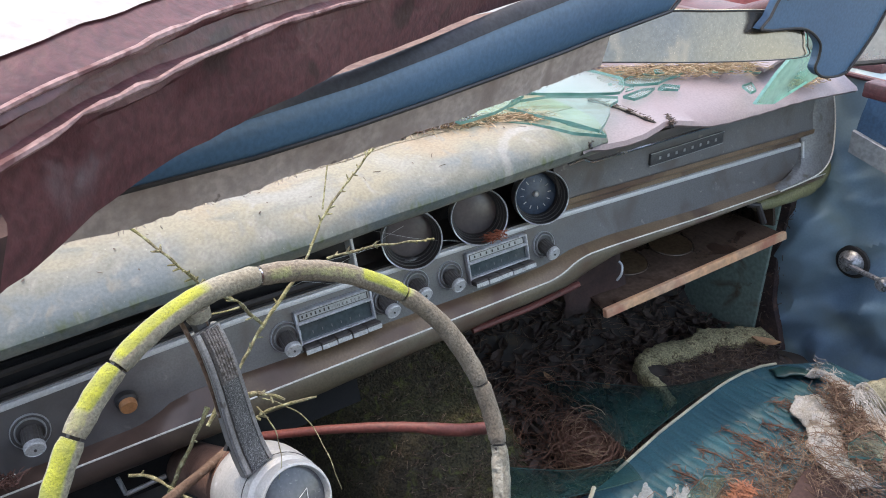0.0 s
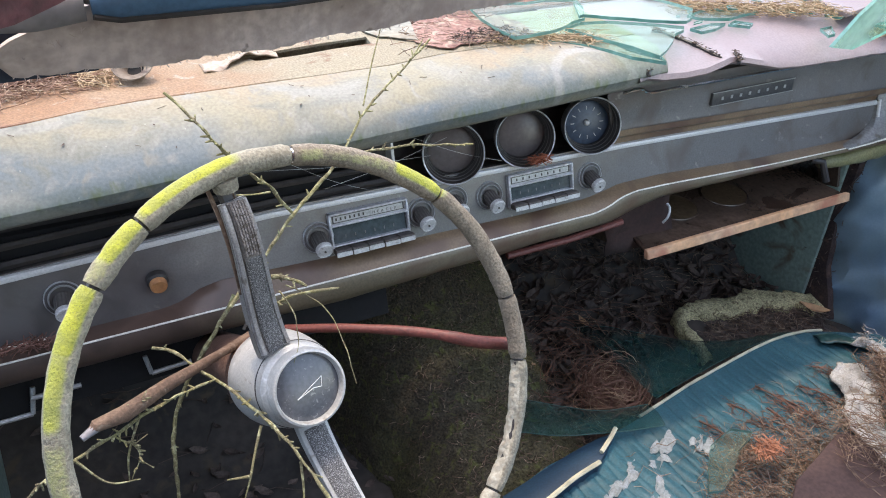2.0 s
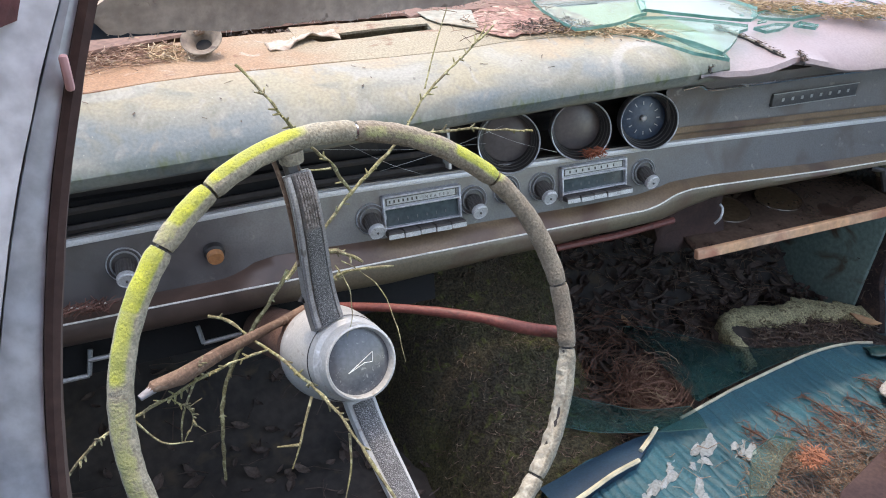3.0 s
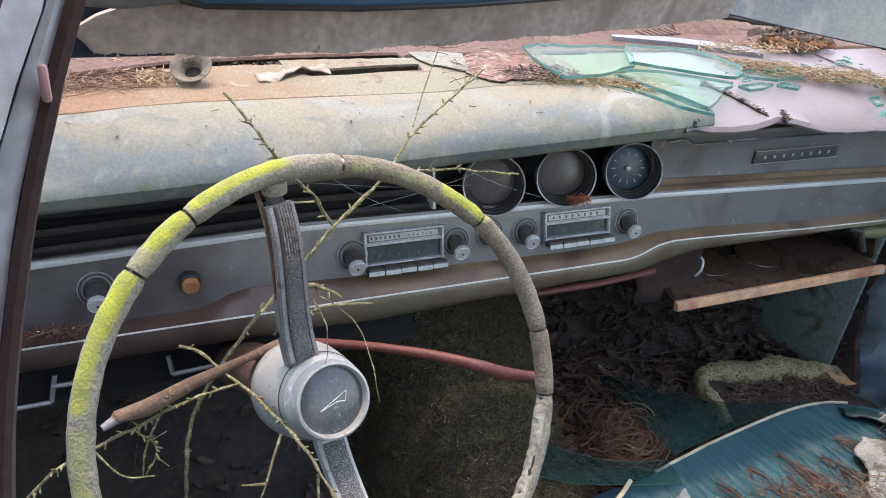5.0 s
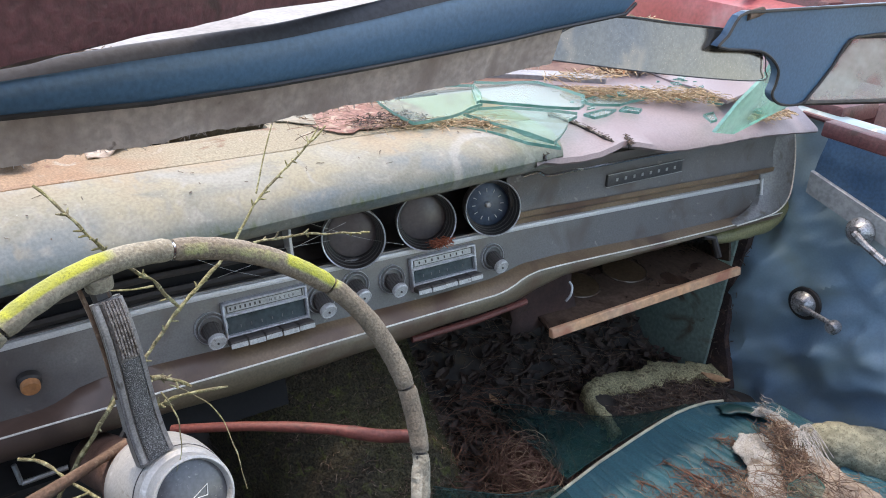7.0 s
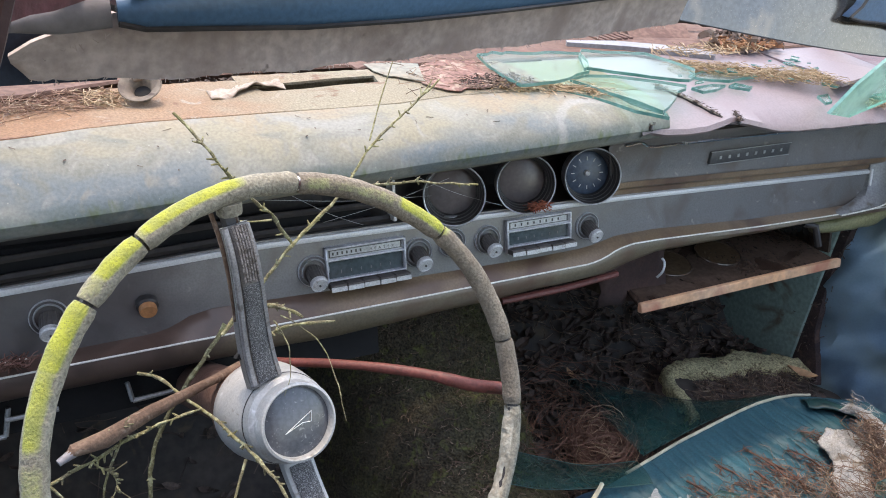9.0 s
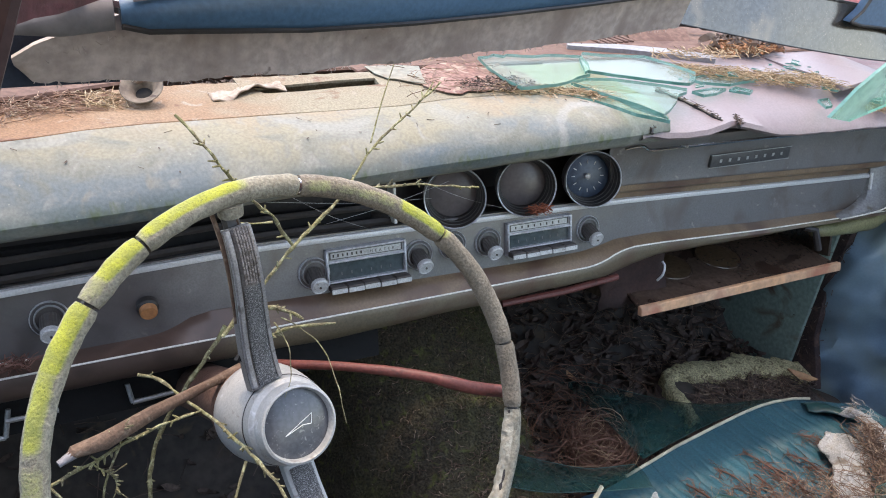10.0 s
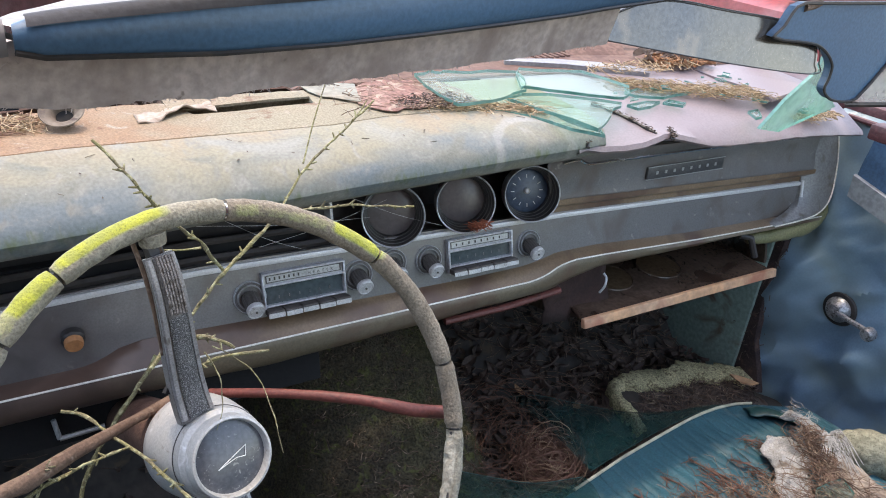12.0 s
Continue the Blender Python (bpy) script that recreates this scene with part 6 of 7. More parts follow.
shard([(0.378, 0.175), (0.367, 0.124), (0.364, 0.073), (0.367, 0.037), (0.384, 0.037), (0.404, 0.040), (0.424, 0.042), (0.440, 0.047), (0.456, 0.054), (0.470, 0.064), (0.485, 0.070), (0.500, 0.074), (0.530, 0.120), (0.545, 0.160), (0.500, 0.174), (0.468, 0.170), (0.452, 0.174), (0.440, 0.179), (0.430, 0.183), (0.421, 0.176), (0.409, 0.186), (0.395, 0.176)], 1.027, (0.0, 0.01))
shard([(0.484, 0.066), (0.492, 0.070), (0.506, 0.060), (0.519, 0.047), (0.533, 0.038), (0.545, 0.029), (0.560, 0.016), (0.576, 0.006), (0.590, -0.003), (0.604, -0.008), (0.622, 0.002), (0.655, 0.037), (0.651, 0.075), (0.639, 0.126), (0.609, 0.135), (0.572, 0.143), (0.545, 0.158), (0.520, 0.130)], 1.033, (0.0, 0.0))
shard([(0.459, 0.060), (0.493, 0.074), (0.534, 0.065), (0.590, 0.026), (0.613, 0.004), (0.602, -0.008), (0.580, -0.016), (0.555, -0.040), (0.522, -0.066), (0.498, -0.081), (0.491, -0.038), (0.473, 0.010)], 1.0215, (0, 0))
shard([(0.391, 0.073), (0.461, 0.082), (0.485, 0.049), (0.493, 0.010), (0.495, -0.012), (0.502, -0.042), (0.514, -0.068), (0.506, -0.086), (0.492, -0.068), (0.480, -0.054), (0.470, -0.020), (0.458, 0.004), (0.434, 0.029), (0.404, 0.051)], 1.0145, (0, 0))
shard([(0.656, 0.035), (0.703, 0.043), (0.723, 0.035), (0.690, 0.020), (0.661, 0.016)], 1.006)
shard([(0.690, 0.079), (0.696, 0.060), (0.716, 0.050), (0.737, 0.042), (0.770, 0.050), (0.808, 0.053), (0.790, 0.072), (0.740, 0.095)], 1.010)
shard([(0.747, 0.041), (0.762, 0.020), (0.746, 0.010), (0.725, 0.031)], 1.006)
shard([(0.936, 0.039), (0.966, 0.017), (0.926, 0.000), (0.912, 0.018)], 1.004)
shard([(0.853, -0.023), (0.880, -0.020), (0.852, -0.050), (0.836, -0.052)], 1.000)
shard([(0.985, -0.012), (1.060, -0.012), (1.055, -0.030), (0.990, -0.032)], 0.990)
rnd = random.Random(5)
for _ in range(24):
    cx, cy = rnd.uniform(0.66, 0.96), rnd.uniform(0.012, 0.12)
    r, a = rnd.uniform(0.004, 0.013), rnd.uniform(0, 6)
    shard([(cx + r * math.cos(a + k) * rnd.uniform(0.6, 1.2), cy + r * math.sin(a + k) * rnd.uniform(0.5, 1.0)) for k in (0, 1.6, 3.0, 4.6)], 1.012 + rnd.uniform(0, 0.008), (rnd.uniform(-0.3, 0.3), rnd.uniform(-0.3, 0.3)), "small crumb of broken windscreen glass", thick=0.0016)
# upright blade of glass
blade = thing("glass_shard", "upright green blade of windscreen glass", "broken glass", "broken windscreen")
bo = [(0.797, 1.002), (0.825, 1.045), (0.862, 1.082), (0.866, 1.110), (0.878, 1.120), (0.889, 1.105), (0.899, 1.063), (0.955, 1.025), (0.905, 1.011), (0.844, 0.993)]
V, F = plate(bo, 0.0055, lambda u, v, w: (u, -0.090 - 0.18 * (v - 1.0) + w, v))
part("pane", (V, F[:2]), M_GLASSBLADE, blade, smooth=False).visible_shadow = False
part("edge", (V, F[2:]), M_TEALEDGE, blade, "bright teal broken edge", smooth=False)


def plank(name, pts, z, thick, material, label, category):
    n = len(pts)
    V = [(x, y, z) for x, y in pts] + [(x, y, z - thick) for x, y in pts]
    ob = part(name, (V, [tuple(range(n)), tuple(range(2 * n - 1, n - 1, -1))] + [(i, (i + 1) % n, (i + 1) % n + n, i + n) for i in range(n)]), material, smooth=False)
    return tagged(ob, label, category)


plank("trim_strip", [(0.588, 0.257), (0.582, 0.246), (0.677, 0.208), (0.794, 0.135), (0.822, 0.160), (0.745, 0.212), (0.675, 0.245)], 1.024, 0.009, M_LILAC, "loose pale metal trim strip among the glass", "trim strip")
plank("trim_strip", [(0.604, 0.238), (0.665, 0.197), (0.705, 0.160), (0.804, 0.097), (0.878, 0.048), (0.920, 0.045), (0.909, 0.078), (0.835, 0.128), (0.760, 0.178), (0.690, 0.212)], 1.0165, 0.005, M_MAUVE, "loose mauve trim strip among the glass", "trim strip")
plank("trim_strip", [(0.941, 0.180), (0.958, 0.160), (1.022, 0.128), (1.072, 0.060), (1.060, 0.030), (0.925, -0.008), (0.946, 0.050), (0.938, 0.115)], 1.0135, 0.005, M_MAUVE, "loose mauve trim strip among the glass", "trim strip")
plank("rusty_plate", [(0.281, 0.160), (0.300, 0.176), (0.330, 0.186), (0.372, 0.178), (0.410, 0.170), (0.425, 0.120), (0.420, 0.075), (0.400, 0.060), (0.372, 0.056), (0.350, 0.062), (0.322, 0.058), (0.304, 0.062), (0.290, 0.052), (0.276, 0.058), (0.262, 0.078), (0.256, 0.093), (0.264, 0.120)], 1.0215, 0.001, mat("red rust", (0.20, 0.095, 0.075), (0.27, 0.155, 0.125), 0.9, 0, 14, 200, 0.6, (0.34, 0.26, 0.20), 0.60, 60, grain=0.45), "thin red rusted plate on the pad", "metal plate")
plank("cover_plate", [(0.213, 0.150), (0.211, 0.182), (0.252, 0.184), (0.286, 0.172), (0.272, 0.130), (0.262, 0.095), (0.245, 0.108), (0.232, 0.122), (0.222, 0.126)], 1.0225, 0.001, mat("pale grubby card", (0.245, 0.205, 0.15), (0.225, 0.225, 0.19), 0.8, 0, 12, 120, 0.2, (0.18, 0.125, 0.085), 0.62, 40), "pale cover plate beside the slot", "metal plate")
# curled lining beside the defroster slot
rows = []
for i in range(25):
    u = i / 24
    x = -0.004 + 0.090 * u
    lift = 0.008 * math.sin(min(1, max(0, (u - 0.25) / 0.65)) * math.pi) ** 0.8
    rag = 0.003 * noise.noise(Vector((u * 9, 0, 2)))
    rows.append([(x, 0.083 + 0.024 * smooth01((u - 0.15) / 0.5) + rag + 0.012 * v, 1.0205 + lift * (1 - 0.5 * v) + 0.0015 * math.sin(u * 23 + v * 4)) for v in (0, 0.3, 0.6, 1.0, 1.5, 2.0, 2.6)])
peel = part("peeling_lining", grid(rows), mat("curled card", (0.40, 0.33, 0.27), (0.30, 0.235, 0.185), 0.9, 0, 30, 200, 0.4, (0.20, 0.14, 0.10), 0.64, 50))
tagged(peel, "curled peeling lining beside the slot", "lining")
peel.modifiers.new("thick", "SOLIDIFY").thickness = 0.0015
# rusty vent cup on the cowl
cup = thing("vent_cup", "rusty metal cup lying on the cowl", "vent cup")
CM = Matrix.Translation((-0.074, 0.092, 1.033)) @ Matrix.Scale(0.80, 4) @ Euler((radians(31), radians(-14), 0)).to_matrix().to_4x4()
M_CUP = mat("rusty tin", (0.188, 0.150, 0.112), (0.128, 0.094, 0.068), 0.7, 0.0, 40, 200, 0.3, (0.068, 0.045, 0.034), 0.60, 70)
part("bowl", moved(lathe([(0.0001, -0.018), (0.0095, -0.018), (0.0110, -0.010), (0.0150, -0.001), (0.0210, 0.004), (0.0268, 0.0065), (0.0278, 0.0075), (0.0270, 0.0085), (0.0200, 0.0060), (0.0140, 0.0010), (0.0105, -0.008)], 36, False), CM), M_CUP, cup)
part("hole", moved(lathe([(0.0001, -0.0075), (0.0106, -0.0075)], 20, False), CM), M_VOID, cup)
part("ring", moved(lathe([(0.0140, -0.004), (0.0155, -0.002), (0.0150, 0.002), (0.0125, 0.004), (0.0115, 0.001)], 24, False), CM @ Matrix.Translation((0.002, 0.026, -0.004)) @ Matrix.Rotation(radians(-35), 4, "X")), M_STALK, cup, "rusty brown ring behind the bowl")

# ---- footwell: hump carpet, foam, tinted glass ----
def carpet_z(x, y):
    u = (x - 0.335) / 0.175
    return max(0.31, 0.464 + 0.80 * max(0.0, y) - 0.30 * max(0.0, -0.12 - y) - 0.15 * abs(u) ** 3.2 + 0.012 * noise.noise(Vector((x * 14, y * 14, 0))) + 0.005 * noise.noise(Vector((x * 40, y * 40, 0))))


rows = []
for y in np.linspace(-0.30, 0.34, 70):
    rows.append([(x, y, carpet_z(x, y) + 0.003 * noise.noise(Vector((x * 110, y * 110, 0)))) for x in np.linspace(0.06, 0.515, 60)])
carpet = part("carpet", grid(rows), M_MOSS)
tagged(carpet, "matted brown carpet with green moss over the tunnel", "carpet")
foam = thing("foam_block", "crumbling yellow foam slab under dark litter", "foam", at=(0.93, 0.0, 0.38))
ridge = curve([(0.784, -0.045, 0.402), (0.788, -0.015, 0.412), (0.792, 0.025, 0.416), (0.812, 0.058, 0.418), (0.855, 0.064, 0.420), (0.905, 0.050, 0.421), (0.97, 0.035, 0.422), (1.03, 0.018, 0.422), (1.075, -0.005, 0.418), (1.092, -0.04, 0.405)], 110)
rows = []
for i, p in enumerate(ridge):
    d = (ridge[min(i + 1, 110)] - ridge[max(i - 1, 0)]).normalized()
    o = Vector((-d.y, d.x, 0))
    row = []
    for b in np.linspace(0, math.tau, 26, endpoint=False):
        fw, fh = 0.010 + 0.013 * smooth01((p.x - 0.79) / 0.05), 0.014
        q = p + o * fw * math.cos(b) + Vector((0, 0, fh * math.sin(b)))
        k = 1 + 0.60 * noise.noise(q * 34) + 0.45 * noise.noise(q * 75) + 0.22 * noise.noise(q * 200)
        row.append(p + o * fw * k * math.cos(b) + Vector((0, 0, 0.006 + fh * (0.75 + 0.25 * k) * (1 if math.sin(b) > 0 else 2.0) * math.copysign(abs(math.sin(b)) ** 0.6, math.sin(b)))))
    rows.append(row)
part("crust", grid(rows, close_v=True, caps=True), M_FOAM, foam, "pale yellow crumbling crust")
core = [(0.785, -0.085), (0.795, 0.03), (0.82, 0.062), (0.90, 0.05), (1.03, 0.02), (1.085, -0.01), (1.08, -0.085), (0.95, -0.10)]
part("core", ([(x, y, 0.36) for x, y in core] + [(x, y, 0.424 if y > -0.05 else 0.405) for x, y in core], [tuple(range(8)), tuple(range(15, 7, -1))] + [(i, (i + 1) % 8, (i + 1) % 8 + 8, i + 8) for i in range(8)]), M_FLOOR, foam, "dark soaked core", smooth=False)
litter("leaf_litter", sticks(1500, blob(0.945, -0.03, 0.145, 0.060, lambda x, y: 0.418 + 0.08 * min(0, y + 0.03)), 0.04, 0.0011, 31), M_LEAF, "dark stalks on the foam", "floor litter")
litter("needle_litter", sticks(260, blob(0.93, -0.02, 0.14, 0.055, lambda x, y: 0.428), 0.05, 0.0007, 32, 0.3), M_NEEDLE, "brown needles on the foam", "pine needles")
litter("carpet_pile", sticks(14000, lambda r: (lambda x, y: (x, y, carpet_z(x, y) + 0.001))(r.uniform(0.12, 0.50), r.uniform(-0.28, 0.32)), 0.010, 0.00055, 33, 1.2), M_MOSS, "short rotten pile on the carpet", "carpet pile")
litter("carpet_crumbs", sticks(700, lambda r: (lambda x, y: (x, y, carpet_z(x, y) + 0.003))(r.uniform(0.18, 0.49), r.uniform(-0.2, 0.30)), 0.022, 0.0006, 34, 0.5, 0.6), M_NEEDLE, "brown needle crumbs on the carpet", "pine needles")
M_TEALRIM = mat("dark teal edge", (0.025, 0.075, 0.065), None, 0.4)
tg = thing("tinted_glass", "dark green tinted glass sheet leaning in the footwell", "broken glass")
for nm_low, nm_high in (([(0.345, -0.098, 0.476), (0.394, -0.132, 0.478), (0.472, -0.168, 0.486), (0.534, -0.196, 0.498)], [(0.395, -0.025, 0.458), (0.449, -0.072, 0.460), (0.491, -0.107, 0.466), (0.550, -0.140, 0.484)]),
                        ([(0.585, -0.122, 0.466), (0.65, -0.110, 0.464), (0.755, -0.096, 0.464), (0.86, -0.088, 0.462), (0.93, -0.092, 0.462)], [(0.610, 0.130, 0.420), (0.660, 0.105, 0.424), (0.730, 0.042, 0.424), (0.800, -0.020, 0.428), (0.875, -0.060, 0.440)])):
    low, high = curve(nm_low, 30), curve(nm_high, 30)
    rows = [[a.lerp(b, v) + Vector((0, 0, 0.006 * math.sin(v * math.pi))) for v in np.linspace(0, 1, 8)] for a, b in zip(low, high)]
    pane = part("pane", grid(rows), M_GLASSDARK, tg)
    pane.visible_shadow = False
    for k in (0, -1):
        part("edge", tube([r[k] for r in rows], 0.0007, 6), M_TEALRIM, tg, "dark teal glass edge")

# ---- on the seat ----
band_top = curve([(0.262, -0.184, 0.470), (0.313, -0.177, 0.474), (0.381, -0.166, 0.477), (0.435, -0.160, 0.478), (0.462, -0.160, 0.478)], 24)
band_low = curve([(0.258, -0.240, 0.486), (0.319, -0.224, 0.487), (0.392, -0.208, 0.487), (0.412, -0.202, 0.487), (0.462, -0.168, 0.484)], 24)
part("side_panel", grid([[a.lerp(b, v) + Vector((0, 0, 0.004 * math.sin(v * math.pi))) for v in (0, 0.2, 0.4, 0.6, 0.8, 1.0)] + [b + Vector((0, 0, -0.02))] for a, b in zip(band_top, band_low)]), mat("deep blue vinyl", (0.008, 0.030, 0.060), (0.013, 0.042, 0.075), 0.5, 0, 20, 300, 0.1), seat, "deep blue seat edge band")
part("piping", tube(curve([(0.468, -0.163, 0.490), (0.445, -0.178, 0.491), (0.420, -0.192, 0.491)], 10), [0.0036] * 11, 6), mat("cracked cream piping", (0.62, 0.58, 0.42), None, 0.7), seat, "cracked cream piping")
part("piping", tube(curve([(0.407, -0.206, 0.491), (0.38, -0.210, 0.491), (0.354, -0.215, 0.491), (0.318, -0.225, 0.491), (0.262, -0.240, 0.491)], 14), [0.0036] * 15, 6), mat("torn cream piping", (0.62, 0.58, 0.42), None, 0.7), seat, "cracked cream piping")
rnd = random.Random(12)
for cx, cy in ((0.443, -0.235), (0.400, -0.252), (0.500, -0.228), (0.462, -0.275), (0.365, -0.262), (0.43, -0.30), (0.53, -0.215), (0.575, -0.235), (0.39, -0.29)):
    for _ in range(3):
        n, ox, oy = 14, rnd.gauss(0, 0.012), rnd.gauss(0, 0.007)
        sx, sy = rnd.uniform(0.008, 0.024), rnd.uniform(0.004, 0.009)
        V = []
        for k in range(n):
            q = 1 + 0.35 * rnd.uniform(-1, 1)
            px, py = sx * q * math.cos(math.tau * k / n) + ox, sy * q * math.sin(math.tau * k / n) + oy
            x, y = cx + px * math.cos(0.6) - py * math.sin(0.6), cy + px * math.sin(0.6) + py * math.cos(0.6)
            V.append((x, y, seat_z(x, y) + 0.0016))
        part("bare_patch", (V, [tuple(range(n))]), M_WHITEPAINT, seat, "bare grey backing", smooth=False)
# brown rusted sheet metal lying on the seat
sheet = [(0.561, -0.393), (0.600, -0.368), (0.716, -0.335), (0.738, -0.338), (0.744, -0.360), (0.742, -0.385), (0.724, -0.422), (0.700, -0.50), (0.60, -0.53), (0.548, -0.44)]
bs = plank("sheet_metal", sheet, 0.528, 0.004, M_BROWNPLATE, "brown rusted metal sheet lying on the seat", "metal sheet")
bs.modifiers.new("edge", "BEVEL").width = 0.0015
plank("sheet_metal", [(0.496, -0.395), (0.515, -0.384), (0.540, -0.380), (0.560, -0.40), (0.55, -0.44), (0.48, -0.45)], 0.524, 0.004, M_BROWNPLATE, "small brown rusted metal sheet on the seat", "metal sheet")
shard([(0.557, -0.261), (0.608, -0.249), (0.632, -0.268), (0.618, -0.276), (0.590, -0.285), (0.545, -0.315), (0.512, -0.330), (0.493, -0.324), (0.525, -0.29)], 0.506, (0, -0.05), "cloudy green glass shard on the seat")
shard([(0.807, -0.346), (0.840, -0.346), (0.865, -0.351), (0.850, -0.378), (0.815, -0.392), (0.784, -0.360)], 0.537, (0, -0.05), "cloudy green glass shard on the cloth")
litter("needle_litter", sticks(260, blob(0.72, -0.39, 0.18, 0.10, lambda x, y: seat_z(x, y) + 0.006), 0.08, 0.0006, 81, 0.25, 1.0), mat("grey-brown stalks", (0.24, 0.185, 0.15), (0.16, 0.115, 0.09), 0.85, 0, 60), "long grey-brown stalks over the seat", "pine needles")
litter("needle_litter", sticks(260, blob(0.80, -0.40, 0.10, 0.10, lambda x, y: 0.533), 0.09, 0.0006, 82, 0.35, 1.0), M_NEEDLE, "long needles beside the metal sheet", "pine needles")
# dead pine sprays on the ribbed vinyl
for k, (ax, ay, bx, by) in enumerate(((0.672, -0.187, 0.677, -0.258), (0.738, -0.180, 0.739, -0.285), (0.796, -0.215, 0.810, -0.276), (0.717, -0.225, 0.701, -0.290), (0.752, -0.215, 0.750, -0.300), (0.60, -0.20, 0.605, -0.29), (0.858, -0.190, 0.876, -0.233))):
    sp = thing("pine_spray", "dead reddish pine spray lying on the seat", "pine spray", "pine sprays on the seat")
    a3, b3v = Vector((ax, ay, seat_z(ax, ay) + 0.004)), Vector((bx, by, seat_z(bx, by) + 0.005))
    part("stem", tube(curve([a3, a3.lerp(b3v, 0.5) + Vector((0.006, 0.004, 0.002)), b3v], 12), [0.0016 - 0.0008 * i / 12 for i in range(13)], 6, True, 0.3, k), M_REDNEEDLE, sp)
    part("needles", sticks(26, lambda r: a3.lerp(b3v, r.random()) + Vector((r.uniform(-0.008, 0.008), r.uniform(-0.006, 0.006), r.uniform(0, 0.004))), 0.032, 0.0006, 90 + k, 0.3, 0.4), M_REDNEEDLE, sp, smooth=False)
litter("needle_tuft", sticks(90, blob(0.60, -0.318, 0.022, 0.014, lambda x, y: 0.535), 0.028, 0.0008, 97, 0.6), mat("orange needles", (0.40, 0.17, 0.09), (0.30, 0.12, 0.07), 0.8), "bright orange needle tuft on the seat", "pine needles")
lf = part("dead_leaf", flakes(1, lambda r: (1.045, -0.045, 0.445), 0.10, 4, 0.5, 0.25), M_LEAFLIGHT)
tagged(lf, "large tan dead leaf beside the foam", "leaf")
# torn white cloth: a crumpled strip, a collar with a fringe and a tan slab
def drape(left, right, n, m, lift, seed, wave=0.008):
    a, b = curve(left, n), curve(right, n)
    out = []
    for i in range(n + 1):
        row = []
        for j in range(m + 1):
            v = j / m
            p = a[i].lerp(b[i], v)
            q = Vector((p.x * 40, p.y * 40, seed))
            p.z += lift * math.sin(v * math.pi) + wave * noise.noise(q) + 0.6 * wave * abs(noise.noise(q * 2.3)) + 0.25 * wave * noise.noise(q * 6)
            if j in (0, m):
                p += Vector((0.004 * noise.noise(q * 3), 0.003 * noise.noise(q * 5), 0))
            row.append(p)
        out.append(row)
    return grid(out)


cloth = thing("torn_cloth", "frayed white cloth bunched on the seat", "cloth")
strip = part("crumpled_strip", drape([(0.880, -0.214, 0.498), (0.845, -0.232, 0.502), (0.828, -0.268, 0.506), (0.785, -0.300, 0.508), (0.765, -0.335, 0.508), (0.755, -0.385, 0.508)], [(0.912, -0.236, 0.508), (0.908, -0.268, 0.512), (0.872, -0.296, 0.514), (0.838, -0.320, 0.514), (0.806, -0.356, 0.514), (0.795, -0.410, 0.514)], 60, 18, 0.004, 3, 0.013), M_CLOTH, cloth)
collar = part("collar", drape([(0.925, -0.198, 0.514), (0.944, -0.225, 0.516), (0.926, -0.258, 0.520), (0.905, -0.287, 0.524)], [(0.958, -0.206, 0.516), (0.958, -0.240, 0.520), (0.950, -0.268, 0.524), (0.938, -0.296, 0.526)], 40, 10, 0.012, 9, 0.008), M_CLOTH, cloth, "pale frayed collar")
for piece in (strip, collar):
    piece.modifiers.new("thick", "SOLIDIFY").thickness = 0.0025
thread = random.Random(77)
V, F = [], []
for k in range(46):
    a = Vector((0.905, -0.286, 0.533)).lerp(Vector((0.952, -0.272, 0.535)), thread.random())
    d = Vector((thread.uniform(-0.05, 0.0), thread.uniform(-0.075, -0.02), -0.004))
    geo = tube(curve([a, a + d * 0.4 + Vector((0.016, 0.004, 0.008)), a + d + Vector((thread.uniform(0, 0.01), 0, 0))], 7), [0.0009, 0.0009, 0.0008, 0.0008, 0.0007, 0.0007, 0.0006, 0.0005], 4)
    F += [tuple(i + len(V) for i in f) for f in geo[1]]
    V += list(geo[0])
part("fringe", (V, F), M_CLOTH, cloth, "long white threads hanging from the collar", kind="stuff")
slab_tan = part("foam_slab", drape([(0.905, -0.300, 0.512), (0.862, -0.350, 0.514), (0.83, -0.40, 0.514), (0.80, -0.47, 0.514)], [(0.945, -0.305, 0.520), (0.930, -0.360, 0.522), (0.932, -0.41, 0.522), (0.93, -0.48, 0.522)], 40, 16, 0.006, 21, 0.004), mat("pale tan foam", (0.33, 0.275, 0.225), (0.27, 0.215, 0.17), 1.0, 0, 12, 160, 0.6, (0.19, 0.14, 0.105), 0.64, 60, grain=0.4))
tagged(slab_tan, "flat pale tan foam slab beside the cloth", "foam")
slab_tan.modifiers.new("thick", "SOLIDIFY").thickness = 0.006
litter("cloth_fringe", sticks(36, lambda r: (0.950 + r.uniform(-0.02, 0.02), -0.215 + r.uniform(-0.02, 0.02), 0.525 + r.uniform(-0.004, 0.01)), 0.03, 0.0006, 41, 0.4, 0.6), M_CLOTH, "frayed threads at the cloth's edge", "threads")
litter("needle_litter", sticks(330, lambda r: (lambda u, v: (0.905 - 0.075 * u + 0.030 * v, -0.235 - 0.11 * u - 0.02 * v, 0.521 + 0.012 * math.sin(v * 3.1) + r.uniform(0, 0.01)))(r.random(), r.random()), 0.05, 0.0006, 83, 0.4, 0.9), M_NEEDLE, "brown needles heaped between the cloth folds", "pine needles")
